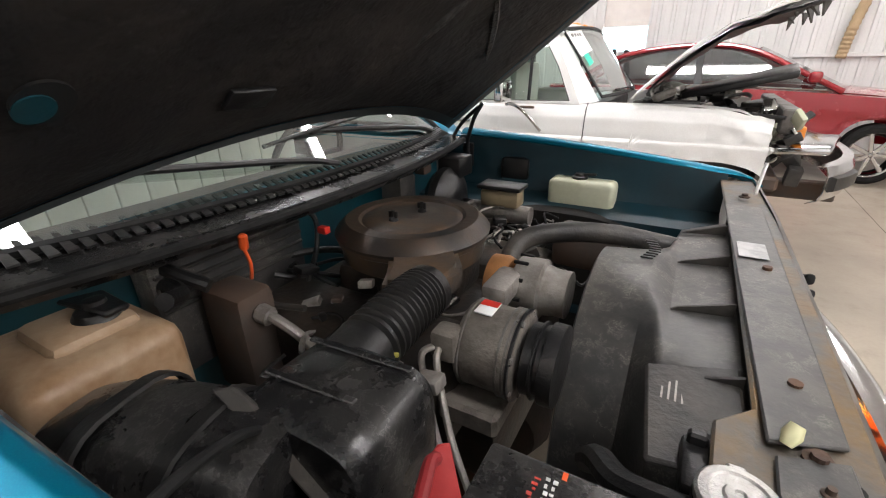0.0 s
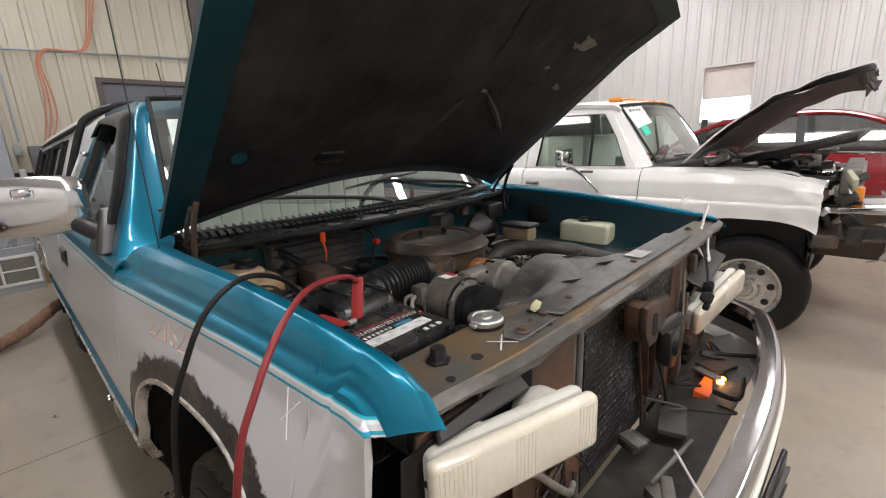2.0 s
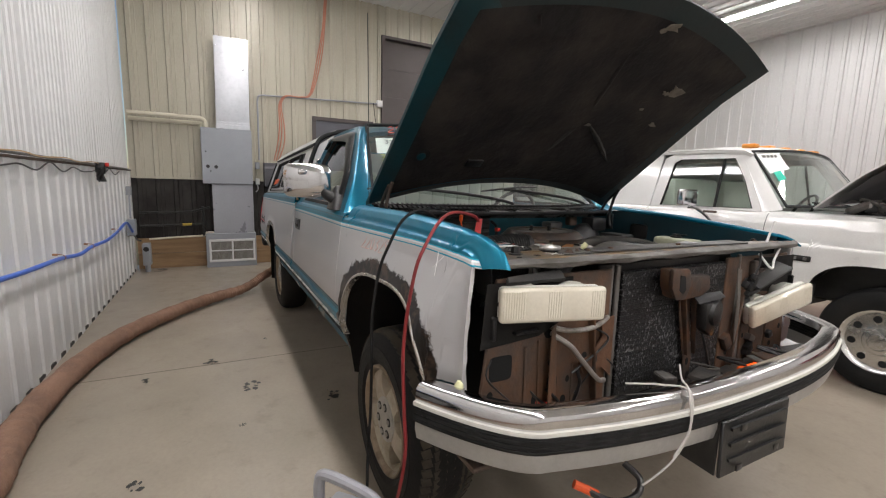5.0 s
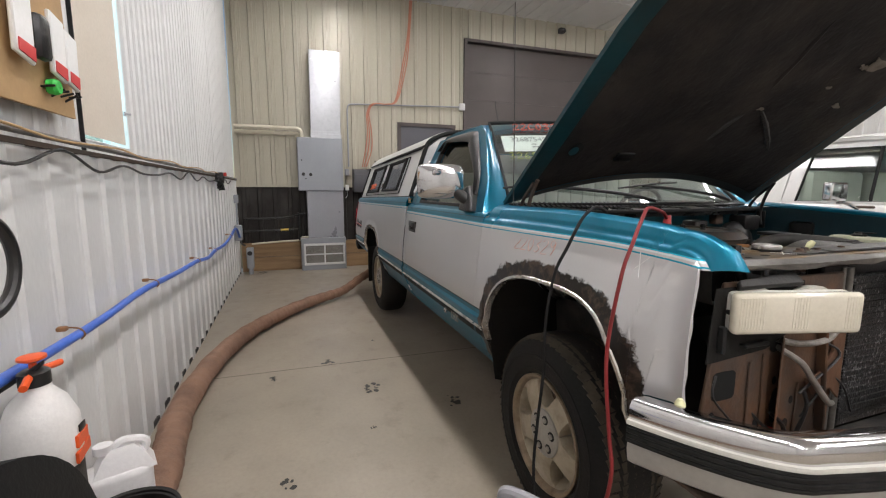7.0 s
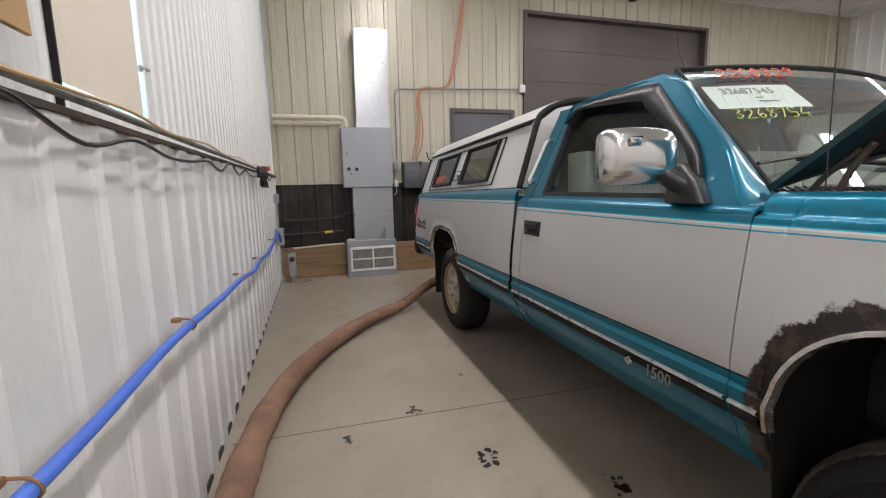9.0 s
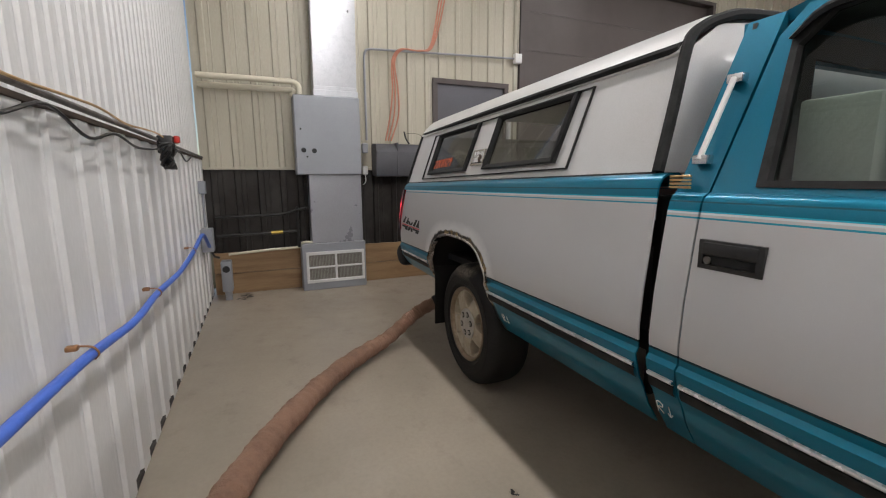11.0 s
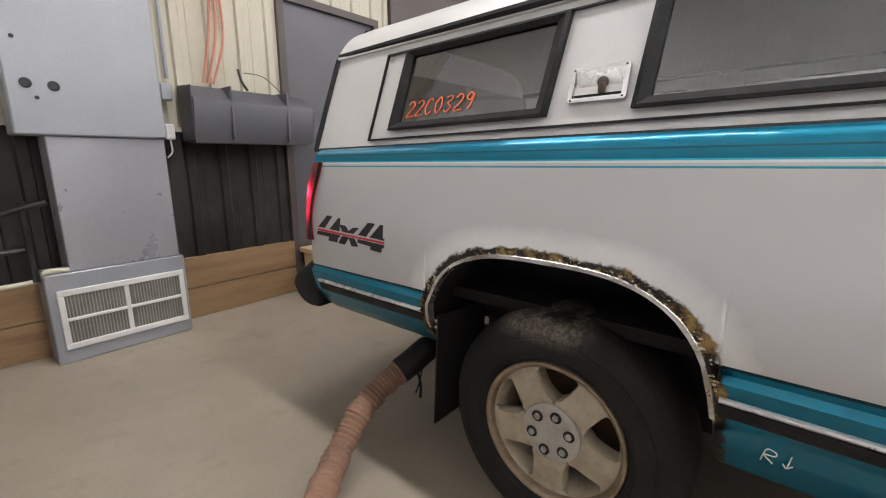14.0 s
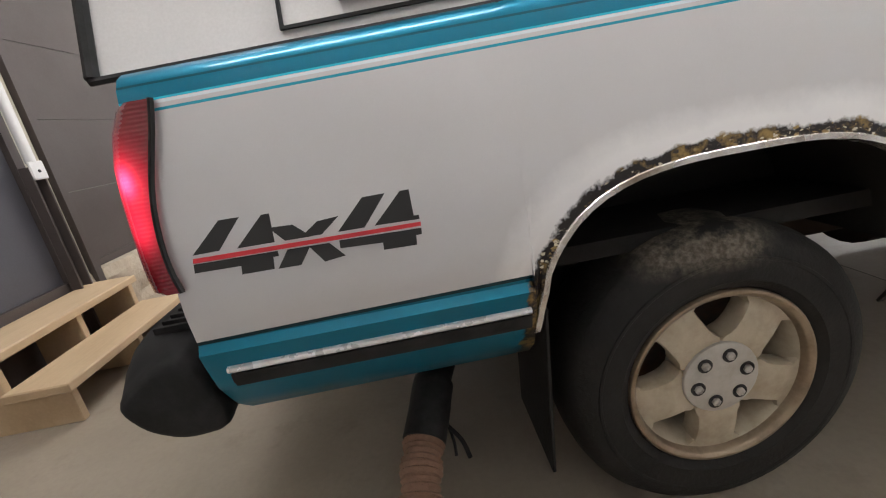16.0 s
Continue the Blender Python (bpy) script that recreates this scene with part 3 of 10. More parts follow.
FENDTOP = [(0.985, 1.172), (0.981, 1.184), (0.962, 1.189), (0.955, 1.197), (0.951, 1.212), (0.93, 1.236), (0.90, 1.247), (0.872, 1.247), (0.852, 1.24), (0.843, 1.228)]


def arch_z(x, arch):
    xc, half, zb, h = arch
    u = abs(x - xc) / half
    return zb + h * (1 - u ** 3) ** (1 / 3) if u < 1 else 0


def resample(poly, zl, n):
    """Points along a profile from height zl up, evenly spaced."""
    pts = [Vector(p) for p in poly]
    for i in range(len(pts) - 1):
        if pts[i].y <= zl < pts[i + 1].y:
            pts = [pts[i].lerp(pts[i + 1], (zl - pts[i].y) / (pts[i + 1].y - pts[i].y))] + pts[i + 1:]
            break
    ds = [0]
    for p, q in zip(pts, pts[1:]):
        ds.append(ds[-1] + (q - p).length)
    out = []
    for k in range(n + 1):
        s = ds[-1] * k / n
        j = max(i for i in range(len(ds)) if ds[i] <= s + 1e-9)
        j = min(j, len(pts) - 2)
        out.append(pts[j].lerp(pts[j + 1], (s - ds[j]) / max(ds[j + 1] - ds[j], 1e-9)))
    return out


def rocker(x, y, z):
    """The sills under the cab and the bed's front hang lower."""
    return z - 0.058 * max(0.0, min(1.0, (0.61 - z) / 0.08)) if -2.9 < x < -0.3 else z


def fend_drop(x, y, z):
    """The fender's crown falls towards the front and rolls down at the nose."""
    if z < 1.13:
        return rocker(x, y, z)
    if y < 0:
        z -= 0.055 * max(0.0, min(1.0, (x + 0.45) / 0.95)) * min(1.0, (z - 1.13) / 0.07)
    k = max(0.0, min(1.0, (x + 0.1) / 0.6))
    z -= 0.03 * k * k * min(1.0, (z - 1.13) / 0.1)
    e = max(0.0, min(1.0, (x - 0.40) / 0.275))
    return 1.13 + (z - 1.13) * (0.12 + 0.88 * math.sqrt(max(0.0, 1 - e ** 3.2))) - 0.013 * e ** 3 * min(1.0, (z - 1.13) / 0.05)


def fend_in(x, z):
    """How far the fender's side draws in towards the nose, above the flared arch."""
    gz, gx = max(0.0, min(1.0, (z - 0.78) / 0.33)), max(0.0, min(1.0, (x - 0.30) / 0.30))
    return 0.096 * max(0.0, min(1.0, (x + 0.49) / 1.06)) * max(gz, gx) + 0.014 * gx * (1 - gz)


def bed_rise(x, y, z):
    """The bed's top edge climbs gently towards the cab."""
    return rocker(x, y, z) + (0.0209 * x + 0.079) * max(0.0, min(1.0, (z - 1.05) / 0.12))


def side_panel(name, x0, x1, prof, sgn, arch=None, warp=None, n=26, step=0.05, mat=None, parent=None, nose=False):
    xs = []
    k = max(2, round(abs(x1 - x0) / step))
    for i in range(k + 1):
        xs.append(x0 + (x1 - x0) * i / k)
    if arch:
        xc, half = arch[0], arch[1]
        xs += [xc + half * math.sin(math.pi * (i / 24 - 0.5)) * s for i in range(25) for s in (1.0,)]
        xs += [xc - half - 0.0005, xc + half + 0.0005]
        xs = sorted({round(x, 4) for x in xs if min(x0, x1) - 1e-6 <= x <= max(x0, x1) + 1e-6})
    bm = bm_new()
    rows = []
    for x in xs:
        zl = arch_z(x, arch) if arch else 0
        if nose and x > 0.5:
            zl = max(zl, 0.72)
        pr = resample(prof, zl, n)
        row = []
        for p in pr:
            px, py, pz = x, p.x, warp(x, -sgn * p.x, p.y) if warp else p.y
            if nose:
                w = max(0.0, min(1.0, (p.x - 0.843) / 0.14)) if p.y > 1.13 else 1.0
                py = p.x - fend_in(x, p.y) * w - 0.03 * max(0.0, (x + 0.1) / 0.775) * (1 - w)
                px = x - (0.034 + 0.066 * w) * max(0.0, (x - 0.35) / 0.325) ** 2
            row.append(Vector((px, sgn * py, pz)))
        rows.append(row)
    rings(bm, rows, False, False)
    ob = part(name, bm, mat or PAINT, parent or truck)
    md = ob.modifiers.new("thick", "SOLIDIFY")
    md.thickness, md.offset = 0.006, 0 if sgn else 0
    return ob


for sgn in (-1, 1):
    side_panel("fender", -0.4872, 0.675, SIDE + FENDTOP, sgn, ARCH_F, fend_drop, 104 if sgn < 0 else 40, 0.035, nose=True)
    d = side_panel("door", -1.7545, -0.4905, SIDE + DOORTOP, sgn, None, rocker, 40)
    side_panel("cab_corner", -1.855, -1.760, SIDE + DOORTOP, sgn, None, rocker, 40)
    side_panel("bed_side", -4.318, -1.895, SIDE + BEDTOP, sgn, ARCH_R, bed_rise, 40)


def up_side(x, z, sgn=-1, o=0.0):
    """A point on the sloping side of the cab above the belt."""
    return Vector((x, sgn * (0.968 - (z - 1.2) * 0.50 + o), z))


OUT = [(-0.545, 1.21), (-0.66, 1.36), (-0.86, 1.535), (-1.0, 1.655), (-1.12, 1.712), (-1.56, 1.718), (-1.70, 1.705), (-1.748, 1.62), (-1.752, 1.21)]
INN = [(-0.655, 1.228), (-0.785, 1.405), (-0.96, 1.545), (-1.07, 1.63), (-1.16, 1.675), (-1.53, 1.685), (-1.66, 1.672), (-1.708, 1.60), (-1.645, 1.228)]
VISOR = plain("smoked_visor", (0.004, 0.004, 0.0045), 0.3)
VISOR.node_tree.nodes["Principled BSDF"].inputs["Specular IOR Level"].default_value = 0.2
for sgn in (-1, 1):
    bm = bm_new()
    hoop(bm, [up_side(x, z, sgn) for x, z in OUT], [up_side(x, z, sgn) for x, z in INN], (0, -sgn * 0.04, 0))
    part("window_frame", bm, TEALM, truck)
    bm = bm_new()
    inner2 = [(x + (0.02 if x < -1.1 else -0.02), z + (0.016 if z < 1.3 else -0.02)) for x, z in INN]
    hoop(bm, [up_side(x, z, sgn, 0.004) for x, z in INN], [up_side(x, z, sgn, 0.004) for x, z in inner2], (0, -sgn * 0.03, 0))
    part("window_seal", bm, TRIMBLACK, truck)
    bm = bm_new()
    bm.faces.new([bm.verts.new(up_side(x, z, sgn, -0.02)) for x, z in INN])
    part("side_window", bm, SIDEGLASS, truck).visible_shadow = False
    # smoked rain visor along the window's front, top and rear corner
    bm = bm_new()
    mid = Vector((-1.26, 1.36))
    deep = (0.03, 0.042, 0.055, 0.066, 0.062, 0.05, 0.035, 0.012)
    rows = []
    for (x, z), w in zip(INN[1:8], deep[1:]):
        d = (mid - Vector((x, z))).normalized()
        rows.append([up_side(x + d.x * w * k, z + d.y * w * k, sgn, o) for k, o in ((-0.1, 0.006), (0.0, 0.014), (0.25, 0.026), (0.6, 0.030), (1.0, 0.024))])
    x, z = INN[0]
    rows.insert(0, [up_side(x - 0.05 - 0.03 * k, z + 0.07, sgn, o) for k, o in ((-0.1, 0.006), (0.0, 0.016), (0.25, 0.026), (0.6, 0.028), (1.0, 0.024))])
    fine = [smooth_pts([r[j] for r in rows], 4) for j in range(5)]
    rings(bm, [[f[i] for f in fine] for i in range(len(fine[0]))], False, False)
    v = part("rain_visor", bm, VISOR, truck, "smoked black rain visor")
    v.modifiers.new("thick", "SOLIDIFY").thickness = 0.003
    # A pillar: a rounded skin from the door frame to the windscreen's edge
    bm = bm_new()
    outer = smooth_pts([(-0.487, sgn * 0.968, 1.206), up_side(-0.545, 1.212, sgn, 0.003), up_side(-0.66, 1.36, sgn, 0.003), up_side(-0.86, 1.535, sgn, 0.003), up_side(-1.0, 1.650, sgn, 0.003), up_side(-1.10, 1.692, sgn, 0.003)], 6)
    inner = smooth_pts([(-0.487, sgn * 0.83, 1.225), (-0.568, sgn * 0.802, 1.243), (-0.712, sgn * 0.767, 1.375), (-0.885, sgn * 0.725, 1.53), (-1.01, sgn * 0.695, 1.645), (-1.085, sgn * 0.673, 1.712)], 6)
    rows = []
    for i, (a, c) in enumerate(zip(outer, inner)):
        f = min(1.0, i / 14)
        rows.append([a.lerp(c, k / 8) + Vector((0.010, sgn * 0.018, 0.018)) * math.sin(math.pi * k / 8) ** 0.8 * (0.06 + 0.94 * f * f * (3 - 2 * f)) * min(1.0, 0.08 + (len(outer) - 1 - i) / 9) for k in range(9)])
    rings(bm, rows, False, False)
    part("a_pillar", bm, TEALM, truck).modifiers.new("thick", "SOLIDIFY").thickness = 0.006
    bm = bm_new()
    rings(bm, [[up_side(x, z, sgn) for z in (1.21, 1.35, 1.5, 1.62, 1.69)] for x in (-1.758, -1.80, -1.855)], False, False)
    c = part("rear_pillar", bm, TEALM, truck)
    c.modifiers.new("thick", "SOLIDIFY").thickness = 0.03

# roof
bm = bm_new()
rows = []
for x, dz, hw in ((-1.045, -0.03, 0.69), (-1.09, -0.008, 0.705), (-1.2, 0.012, 0.71), (-1.45, 0.02, 0.715), (-1.7, 0.012, 0.715), (-1.82, -0.008, 0.70), (-1.86, -0.04, 0.69)):
    row = []
    for i in range(17):
        u = i / 8 - 1
        row.append((x, hw * u * (1 + 0.012 * abs(u) ** 6), 1.742 + dz - 0.05 * abs(u) ** 3.5))
    rows.append(row)
rings(bm, rows, False, False)
r = part("roof", bm, TEALM, truck)
r.modifiers.new("thick", "SOLIDIFY").thickness = 0.03
# windscreen with its seal
bm = bm_new()
rows = []
for j in range(9):
    v = j / 8
    rows.append([(-0.575 - 0.515 * v + (0.13 - 0.05 * v) * (1 - (i / 8 - 1) ** 2), (0.80 - 0.125 * v) * (i / 8 - 1), 1.245 + 0.475 * v + 0.02 * (1 - (i / 8 - 1) ** 2) * v) for i in range(17)])
rings(bm, rows, False, False)
part("windscreen", bm, WSGLASS, truck, "slightly green windscreen").visible_shadow = False
bm = bm_new()
edge = [r[0] for r in rows] + rows[-1][1:] + [r[-1] for r in rows[::-1]][1:] + rows[0][::-1][1:-1]
pipe(bm, edge + [edge[0]], 0.011, 6, 2, None, False)
part("windscreen_seal", bm, TRIMBLACK, truck)
# cab back wall and floor
bm = bm_new()
box(bm, -1.87, -1.84, -0.96, 0.96, 0.55, 1.22, 0.01, 1)
for q in ((-0.72, -0.55, 1.22, 1.69), (0.55, 0.72, 1.22, 1.69), (-0.55, 0.55, 1.22, 1.28), (-0.55, 0.55, 1.60, 1.70)):
    box(bm, -1.87, -1.84, q[0], q[1], q[2], q[3])
part("cab_back", bm, TEALM, truck)
bm = bm_new()
box(bm, -1.84, -0.6, -0.95, 0.95, 0.52, 0.6)
part("cab_floor", bm, BLACK, truck)
bm = bm_new()
for q in ((-0.92, -0.55, 0.60, 1.68), (0.55, 0.92, 0.60, 1.68), (-0.55, 0.55, 0.60, 1.27), (-0.55, 0.55, 1.61, 1.69)):
    box(bm, -1.836, -1.825, q[0] * (0.8 if q[3] > 1.3 else 1.0), q[1] * (0.8 if q[3] > 1.3 else 1.0), q[2], q[3])
part("cab_trim", bm, surf("dark_cab_trim", (0.11, 0.11, 0.105), 0.8), truck)
bm = bm_new()
box(bm, -1.80, -1.12, -0.64, 0.64, 1.685, 1.695)
part("headliner", bm, bpy.data.materials["dark_cab_trim"], truck)
# bench seat with tufts, dashboard, steering wheel
bm = bm_new()
for i in range(14):
    y0 = -0.80 + i * 0.1143
    box(bm, -1.52, -1.05, y0 + 0.003, y0 + 0.1113, 0.70, 0.88, 0.03, 2)
    box(bm, -1.66, -1.50, y0 + 0.0005, y0 + 0.1138, 0.80, 1.44, 0.010, 2)
part("bench_seat", bm, INTERIOR, truck, "grey tufted cloth bench seat")
bm = bm_new()
box(bm, -0.98, -0.66, -0.84, 0.84, 0.85, 1.17, 0.05, 3)
part("dashboard", bm, BLACKDUSTY, truck)
bm = bm_new()
c = Vector((-1.0, 0.42, 1.16))
pipe(bm, [c + Vector((0.06 * math.sin(a * math.pi / 12), 0.19 * math.cos(a * math.pi / 12), 0.17 * math.sin(a * math.pi / 12))) for a in range(25)], 0.014, 8, 1, None, False)
rod(bm, c + Vector((0, -0.18, 0)), c + Vector((0, 0.18, 0)), 0.016, 8)
rod(bm, c, c + Vector((0.2, 0, -0.08)), 0.03, 10)
part("steering_wheel", bm, BLACK, truck)

# bed floor, tailgate, front wall of the bed
bm = bm_new()
box(bm, -4.28, -1.93, -0.88, 0.88, 0.70, 0.74)
box(bm, -1.95, -1.92, -0.93, 0.93, 0.55, 1.20, 0.005, 1)
part("bed_floor", bm, WELL, truck)
bm = bm_new()
box(bm, -4.335, -4.29, -0.80, 0.80, 0.70, 1.21, 0.012, 2)
part("tailgate", bm, PAINT, truck)


def mould(bm, x0, x1, z0, z1, sgn, o0, o1):
    def sy(z):
        for (ya, za), (yb, zb) in zip(SIDE, SIDE[1:]):
            if za <= z <= zb:
                return ya + (yb - ya) * (z - za) / (zb - za)
        return SIDE[-1][0]
    k = 8
    rows = []
    for i in range(k + 1):
        x = x0 + (x1 - x0) * i / k
        rows.append([(x, sgn * (sy(z) + o), z) for z, o in ((z0, o0), (z0 + 0.003, o1), ((z0 + z1) / 2, o1 + 0.003), (z1 - 0.003, o1), (z1, o0))])
    rings(bm, rows, False, False)


PITTED = surf("pitted_chrome", (0.66, 0.64, 0.60), 0.25, 0.85, (0.16, 0.10, 0.05), 0.85, 14, 50, 0.2)
BRIGHT = surf("bright_side_trim", (0.74, 0.74, 0.73), 0.28, 0.35, (0.5, 0.48, 0.45), 0.4, 20, 90, 0.03)
RUNS = [(-4.28, -3.70), (-2.845, -1.905), (-1.85, -1.765), (-1.745, -0.50), (-0.485, -0.405), ]
for sgn in (-1, 1):
    for x0, x1 in RUNS:
        bm = bm_new()
        mould(bm, x0, x1, 0.636, 0.672, sgn, 0.0, 0.008)
        rub = part("side_moulding", bm, TRIMBLACK, truck)
        bm = bm_new()
        mould(bm, x0, x1, 0.673, 0.690, sgn, 0.0, 0.011)
        part("bright_strip", bm, BRIGHT, rub)
    # bright arch lips
    for arch, nm in ((ARCH_F, 0), (ARCH_R, 1)):
        xc, half, zb, h = arch
        pts = []
        for i in range(41):
            a = math.pi * i / 40
            cx, sx = math.cos(a), math.sin(a)
            q = (abs(cx) ** 3 + abs(sx) ** 3) ** (1 / 3)
            x, z = xc - half * cx / q, zb + h * sx / q
            if z > 0.60:
                pts.append((x, z))
        bm = bm_new()
        rr = []
        for x, z in pts:
            dx, dz = xc - x, zb + 0.15 - z
            l = math.hypot(dx, dz)
            dx, dz = dx / l, dz / l
            yy = 1.0
            for (ya, za), (yb, zb2) in zip(SIDE, SIDE[1:]):
                if za <= z <= zb2:
                    yy = ya + (yb - ya) * (z - za) / (zb2 - za)
            if not nm:
                yy -= fend_in(x, z)
            rr.append([(x - dx * 0.006, sgn * (yy + 0.001), z - dz * 0.006), (x - dx * 0.003, sgn * (yy + 0.006), z - dz * 0.003), (x + dx * 0.008, sgn * (yy + 0.006), z + dz * 0.008), (x + dx * 0.012, sgn * (yy - 0.02), z + dz * 0.012)])
        rings(bm, rr, False, False)
        lip = part("arch_trim", bm, PITTED, truck)
        lip.modifiers.new("thick", "SOLIDIFY").thickness = 0.002
        # wheel housing
        bm = bm_new()
        rows = []
        for yy in (0.995, 0.80, 0.62):
            rows.append([(xc + (x - xc) * 1.02, sgn * (yy - (fend_in(x, z) if not nm and yy > 0.9 else 0)), z + 0.012) for x, z in pts])
        rings(bm, rows, False, False)
        bm.faces.new([bm.verts.new((xc + (x - xc) * 1.02, sgn * 0.62, z + 0.012 if 0 < i < len(pts) - 1 else 0.36)) for i, (x, z) in enumerate(pts)])
        part("wheel_housing", bm, WELL, truck)


def muddy_tyre():
    """Worn rubber with scuffed sidewalls and dried mud crusted on the shoulder."""
    m, t, b = nodes_of("muddy_tyre")
    v = objvec(t)
    s = t.nodes.new("ShaderNodeSeparateXYZ")
    t.links.new(v, s.inputs[0])
    n1, n2, n3 = noisen(t, v, 5, 6), noisen(t, v, 90, 4), noisen(t, v, 9, 9, 0.72)
    c = mixc(t, mathn(t, "MULTIPLY", ramp(t, n1, 0.4, 0.7), 0.5), (0.011, 0.0108, 0.0105), (0.032, 0.029, 0.026))
    high = mathn(t, "MULTIPLY", ramp(t, s.outputs[2], 0.645, 0.69), ramp(t, n3, 0.42, 0.54))
    lean = mathn(t, "SUBTRACT", 1.0, ramp(t, mathn(t, "ABSOLUTE", mathn(t, "ADD", s.outputs[0], 3.30)), 0.10, 0.17))
    mud = mathn(t, "MULTIPLY", mathn(t, "MULTIPLY", high, lean), 0.85)
    c = mixc(t, mud, c, mixc(t, ramp(t, n2, 0.4, 0.65), (0.085, 0.070, 0.052), (0.20, 0.175, 0.14)))
    t.links.new(c, b.inputs["Base Color"])
    b.inputs["Roughness"].default_value, b.inputs["Specular IOR Level"].default_value = 0.68, 0.25
    bumpn(t, b, mathn(t, "ADD", n2, n3), 0.5, 0.004)
    return m


MUDTYRE = muddy_tyre()
LIPMETAL = surf("tarnished_rim_lip", (0.30, 0.235, 0.165), 0.38, 0.6, (0.12, 0.08, 0.05), 0.8, 14, 70, 0.25)
NUTHOLE = plain("nut_recess_shade", (0.02, 0.019, 0.018), 0.7)


def wheel(x, sgn):
    o = Vector((x, sgn * 0.835, 0.372))
    d = Vector((0, sgn, 0))
    rear = x < -1
    if not rear:
        o.z += 0.008
    bm = bm_new()
    lathe(bm, o, d, [(w * 0.97 if w < 0 else w, q if rear else q + 0.008 * max(0.0, (q - 0.24) / 0.13)) for w, q in [(-0.115, 0.225), (-0.133, 0.29), (-0.125, 0.335), (-0.105, 0.360), (-0.07, 0.371), (0.0, 0.374), (0.06, 0.371), (0.088, 0.364), (0.107, 0.350), (0.120, 0.330), (0.128, 0.308), (0.1285, 0.3055), (0.1315, 0.304), (0.1315, 0.298), (0.130, 0.296), (0.131, 0.275), (0.127, 0.252), (0.1275, 0.250), (0.124, 0.2475), (0.117, 0.232), (0.095, 0.218), (-0.10, 0.212), (-0.115, 0.225)]], 72, False)
    tyre = part("wheel", bm, MUDTYRE if rear else RUBBER, truck, "worn black tyre on a dirty five-spoke alloy rim")
    bm = bm_new()
    rng = random.Random(5)
    n = 66
    for i in range(n):
        a = 2 * math.pi * i / n
        for w, wd, off, rad in (((-0.044, 0.038, 0.5, 0.3665), (0.0, 0.036, 0.2, 0.3685), (0.044, 0.038, 0.7, 0.3665)) if rear else ()) or ((-0.094, 0.044, 0, 0.3585), (-0.044, 0.038, 0.5, 0.3675), (0.0, 0.036, 0.2, 0.369), (0.044, 0.038, 0.7, 0.3675), (0.088, 0.036, 0.45, 0.3605)):
            aa = a + off * 2 * math.pi / n + rng.uniform(-0.008, 0.008)
            m = Matrix.Translation(o) @ Matrix.Rotation(aa, 4, "Y") @ Matrix.Translation((rad - (0.003 if rear else -0.0075), sgn * w, 0)) @ Matrix.Rotation(0.3 if w > 0.05 else (-0.3 if w < -0.05 else 0.15), 4, "X") @ Matrix.Rotation(sgn * (0.38 if w > 0.05 else (-0.38 if w < -0.05 else 0.0)), 4, "Z")
            box(bm, -0.007, 0.006 if rear else 0.0045, -wd * 0.48, wd * 0.48, -0.0165, 0.0165, 0, 2, m)
    part("tread", bm, TREAD if not rear else MUDTYRE, tyre, smooth=False)
    bm = bm_new()
    lathe(bm, o, d, [(-0.09, 0.20), (0.02, 0.180), (0.05, 0.186), (0.078, 0.194), (0.094, 0.200), (0.100, 0.2045)], 64, False)
    part("rim", bm, ALLOY, tyre)
    bm = bm_new()
    lathe(bm, o, d, [(0.096, 0.2025), (0.106, 0.2065), (0.113, 0.2085), (0.119, 0.2130), (0.122, 0.2190), (0.121, 0.2245), (0.116, 0.2275), (0.108, 0.2270), (0.09, 0.218)], 64, False)
    part("rim_lip", bm, LIPMETAL, tyre, "tarnished bare metal rim lip")
    bm = bm_new()
    lathe(bm, o, d, [(-0.03, 0.19), (-0.02, 0.0)], 32, False)
    part("brake_disc", bm, RUST, tyre)
    turn = 0.30 if not rear else 0.345
    span = ((0.086, 36.0, 0.101), (0.101, 36.0, 0.104), (0.107, 33.0, 0.105), (0.114, 27.5, 0.106), (0.128, 23.5, 0.107), (0.150, 19.8, 0.106), (0.172, 17.4, 0.102), (0.188, 16.6, 0.098), (0.196, 19.0, 0.097), (0.2035, 21.0, 0.098))
    for i in range(5):
        bm = bm_new()
        m = Matrix.Translation(o) @ Matrix.Rotation(2 * math.pi * i / 5 + turn, 4, "Y")
        rows = []
        for rr, deg, yy in span:
            h = radians(deg)
            row = [m @ Vector((rr * math.cos(-h + 0.05), sgn * (yy - 0.06), rr * math.sin(-h + 0.05))), m @ Vector((rr * math.cos(-h), sgn * (yy - 0.007), rr * math.sin(-h)))]
            row += [m @ Vector((rr * math.cos(h * k / 4 * 0.93), sgn * (yy + (0.0015 if abs(k) < 3 else 0)), rr * math.sin(h * k / 4 * 0.93))) for k in range(-4, 5)]
            row += [m @ Vector((rr * math.cos(h), sgn * (yy - 0.007), rr * math.sin(h))), m @ Vector((rr * math.cos(h - 0.05), sgn * (yy - 0.06), rr * math.sin(h - 0.05)))]
            rows.append(row)
        rings(bm, rows, False, False)
        part("spoke", bm, ALLOY, tyre)
    bm = bm_new()
    lathe(bm, o, d, [(0.03, 0.092), (0.104, 0.0925), (0.1095, 0.091), (0.112, 0.087), (0.1135, 0.06), (0.114, 0.0)], 40)
    part("centre_cap", bm, CAPMETAL, tyre)
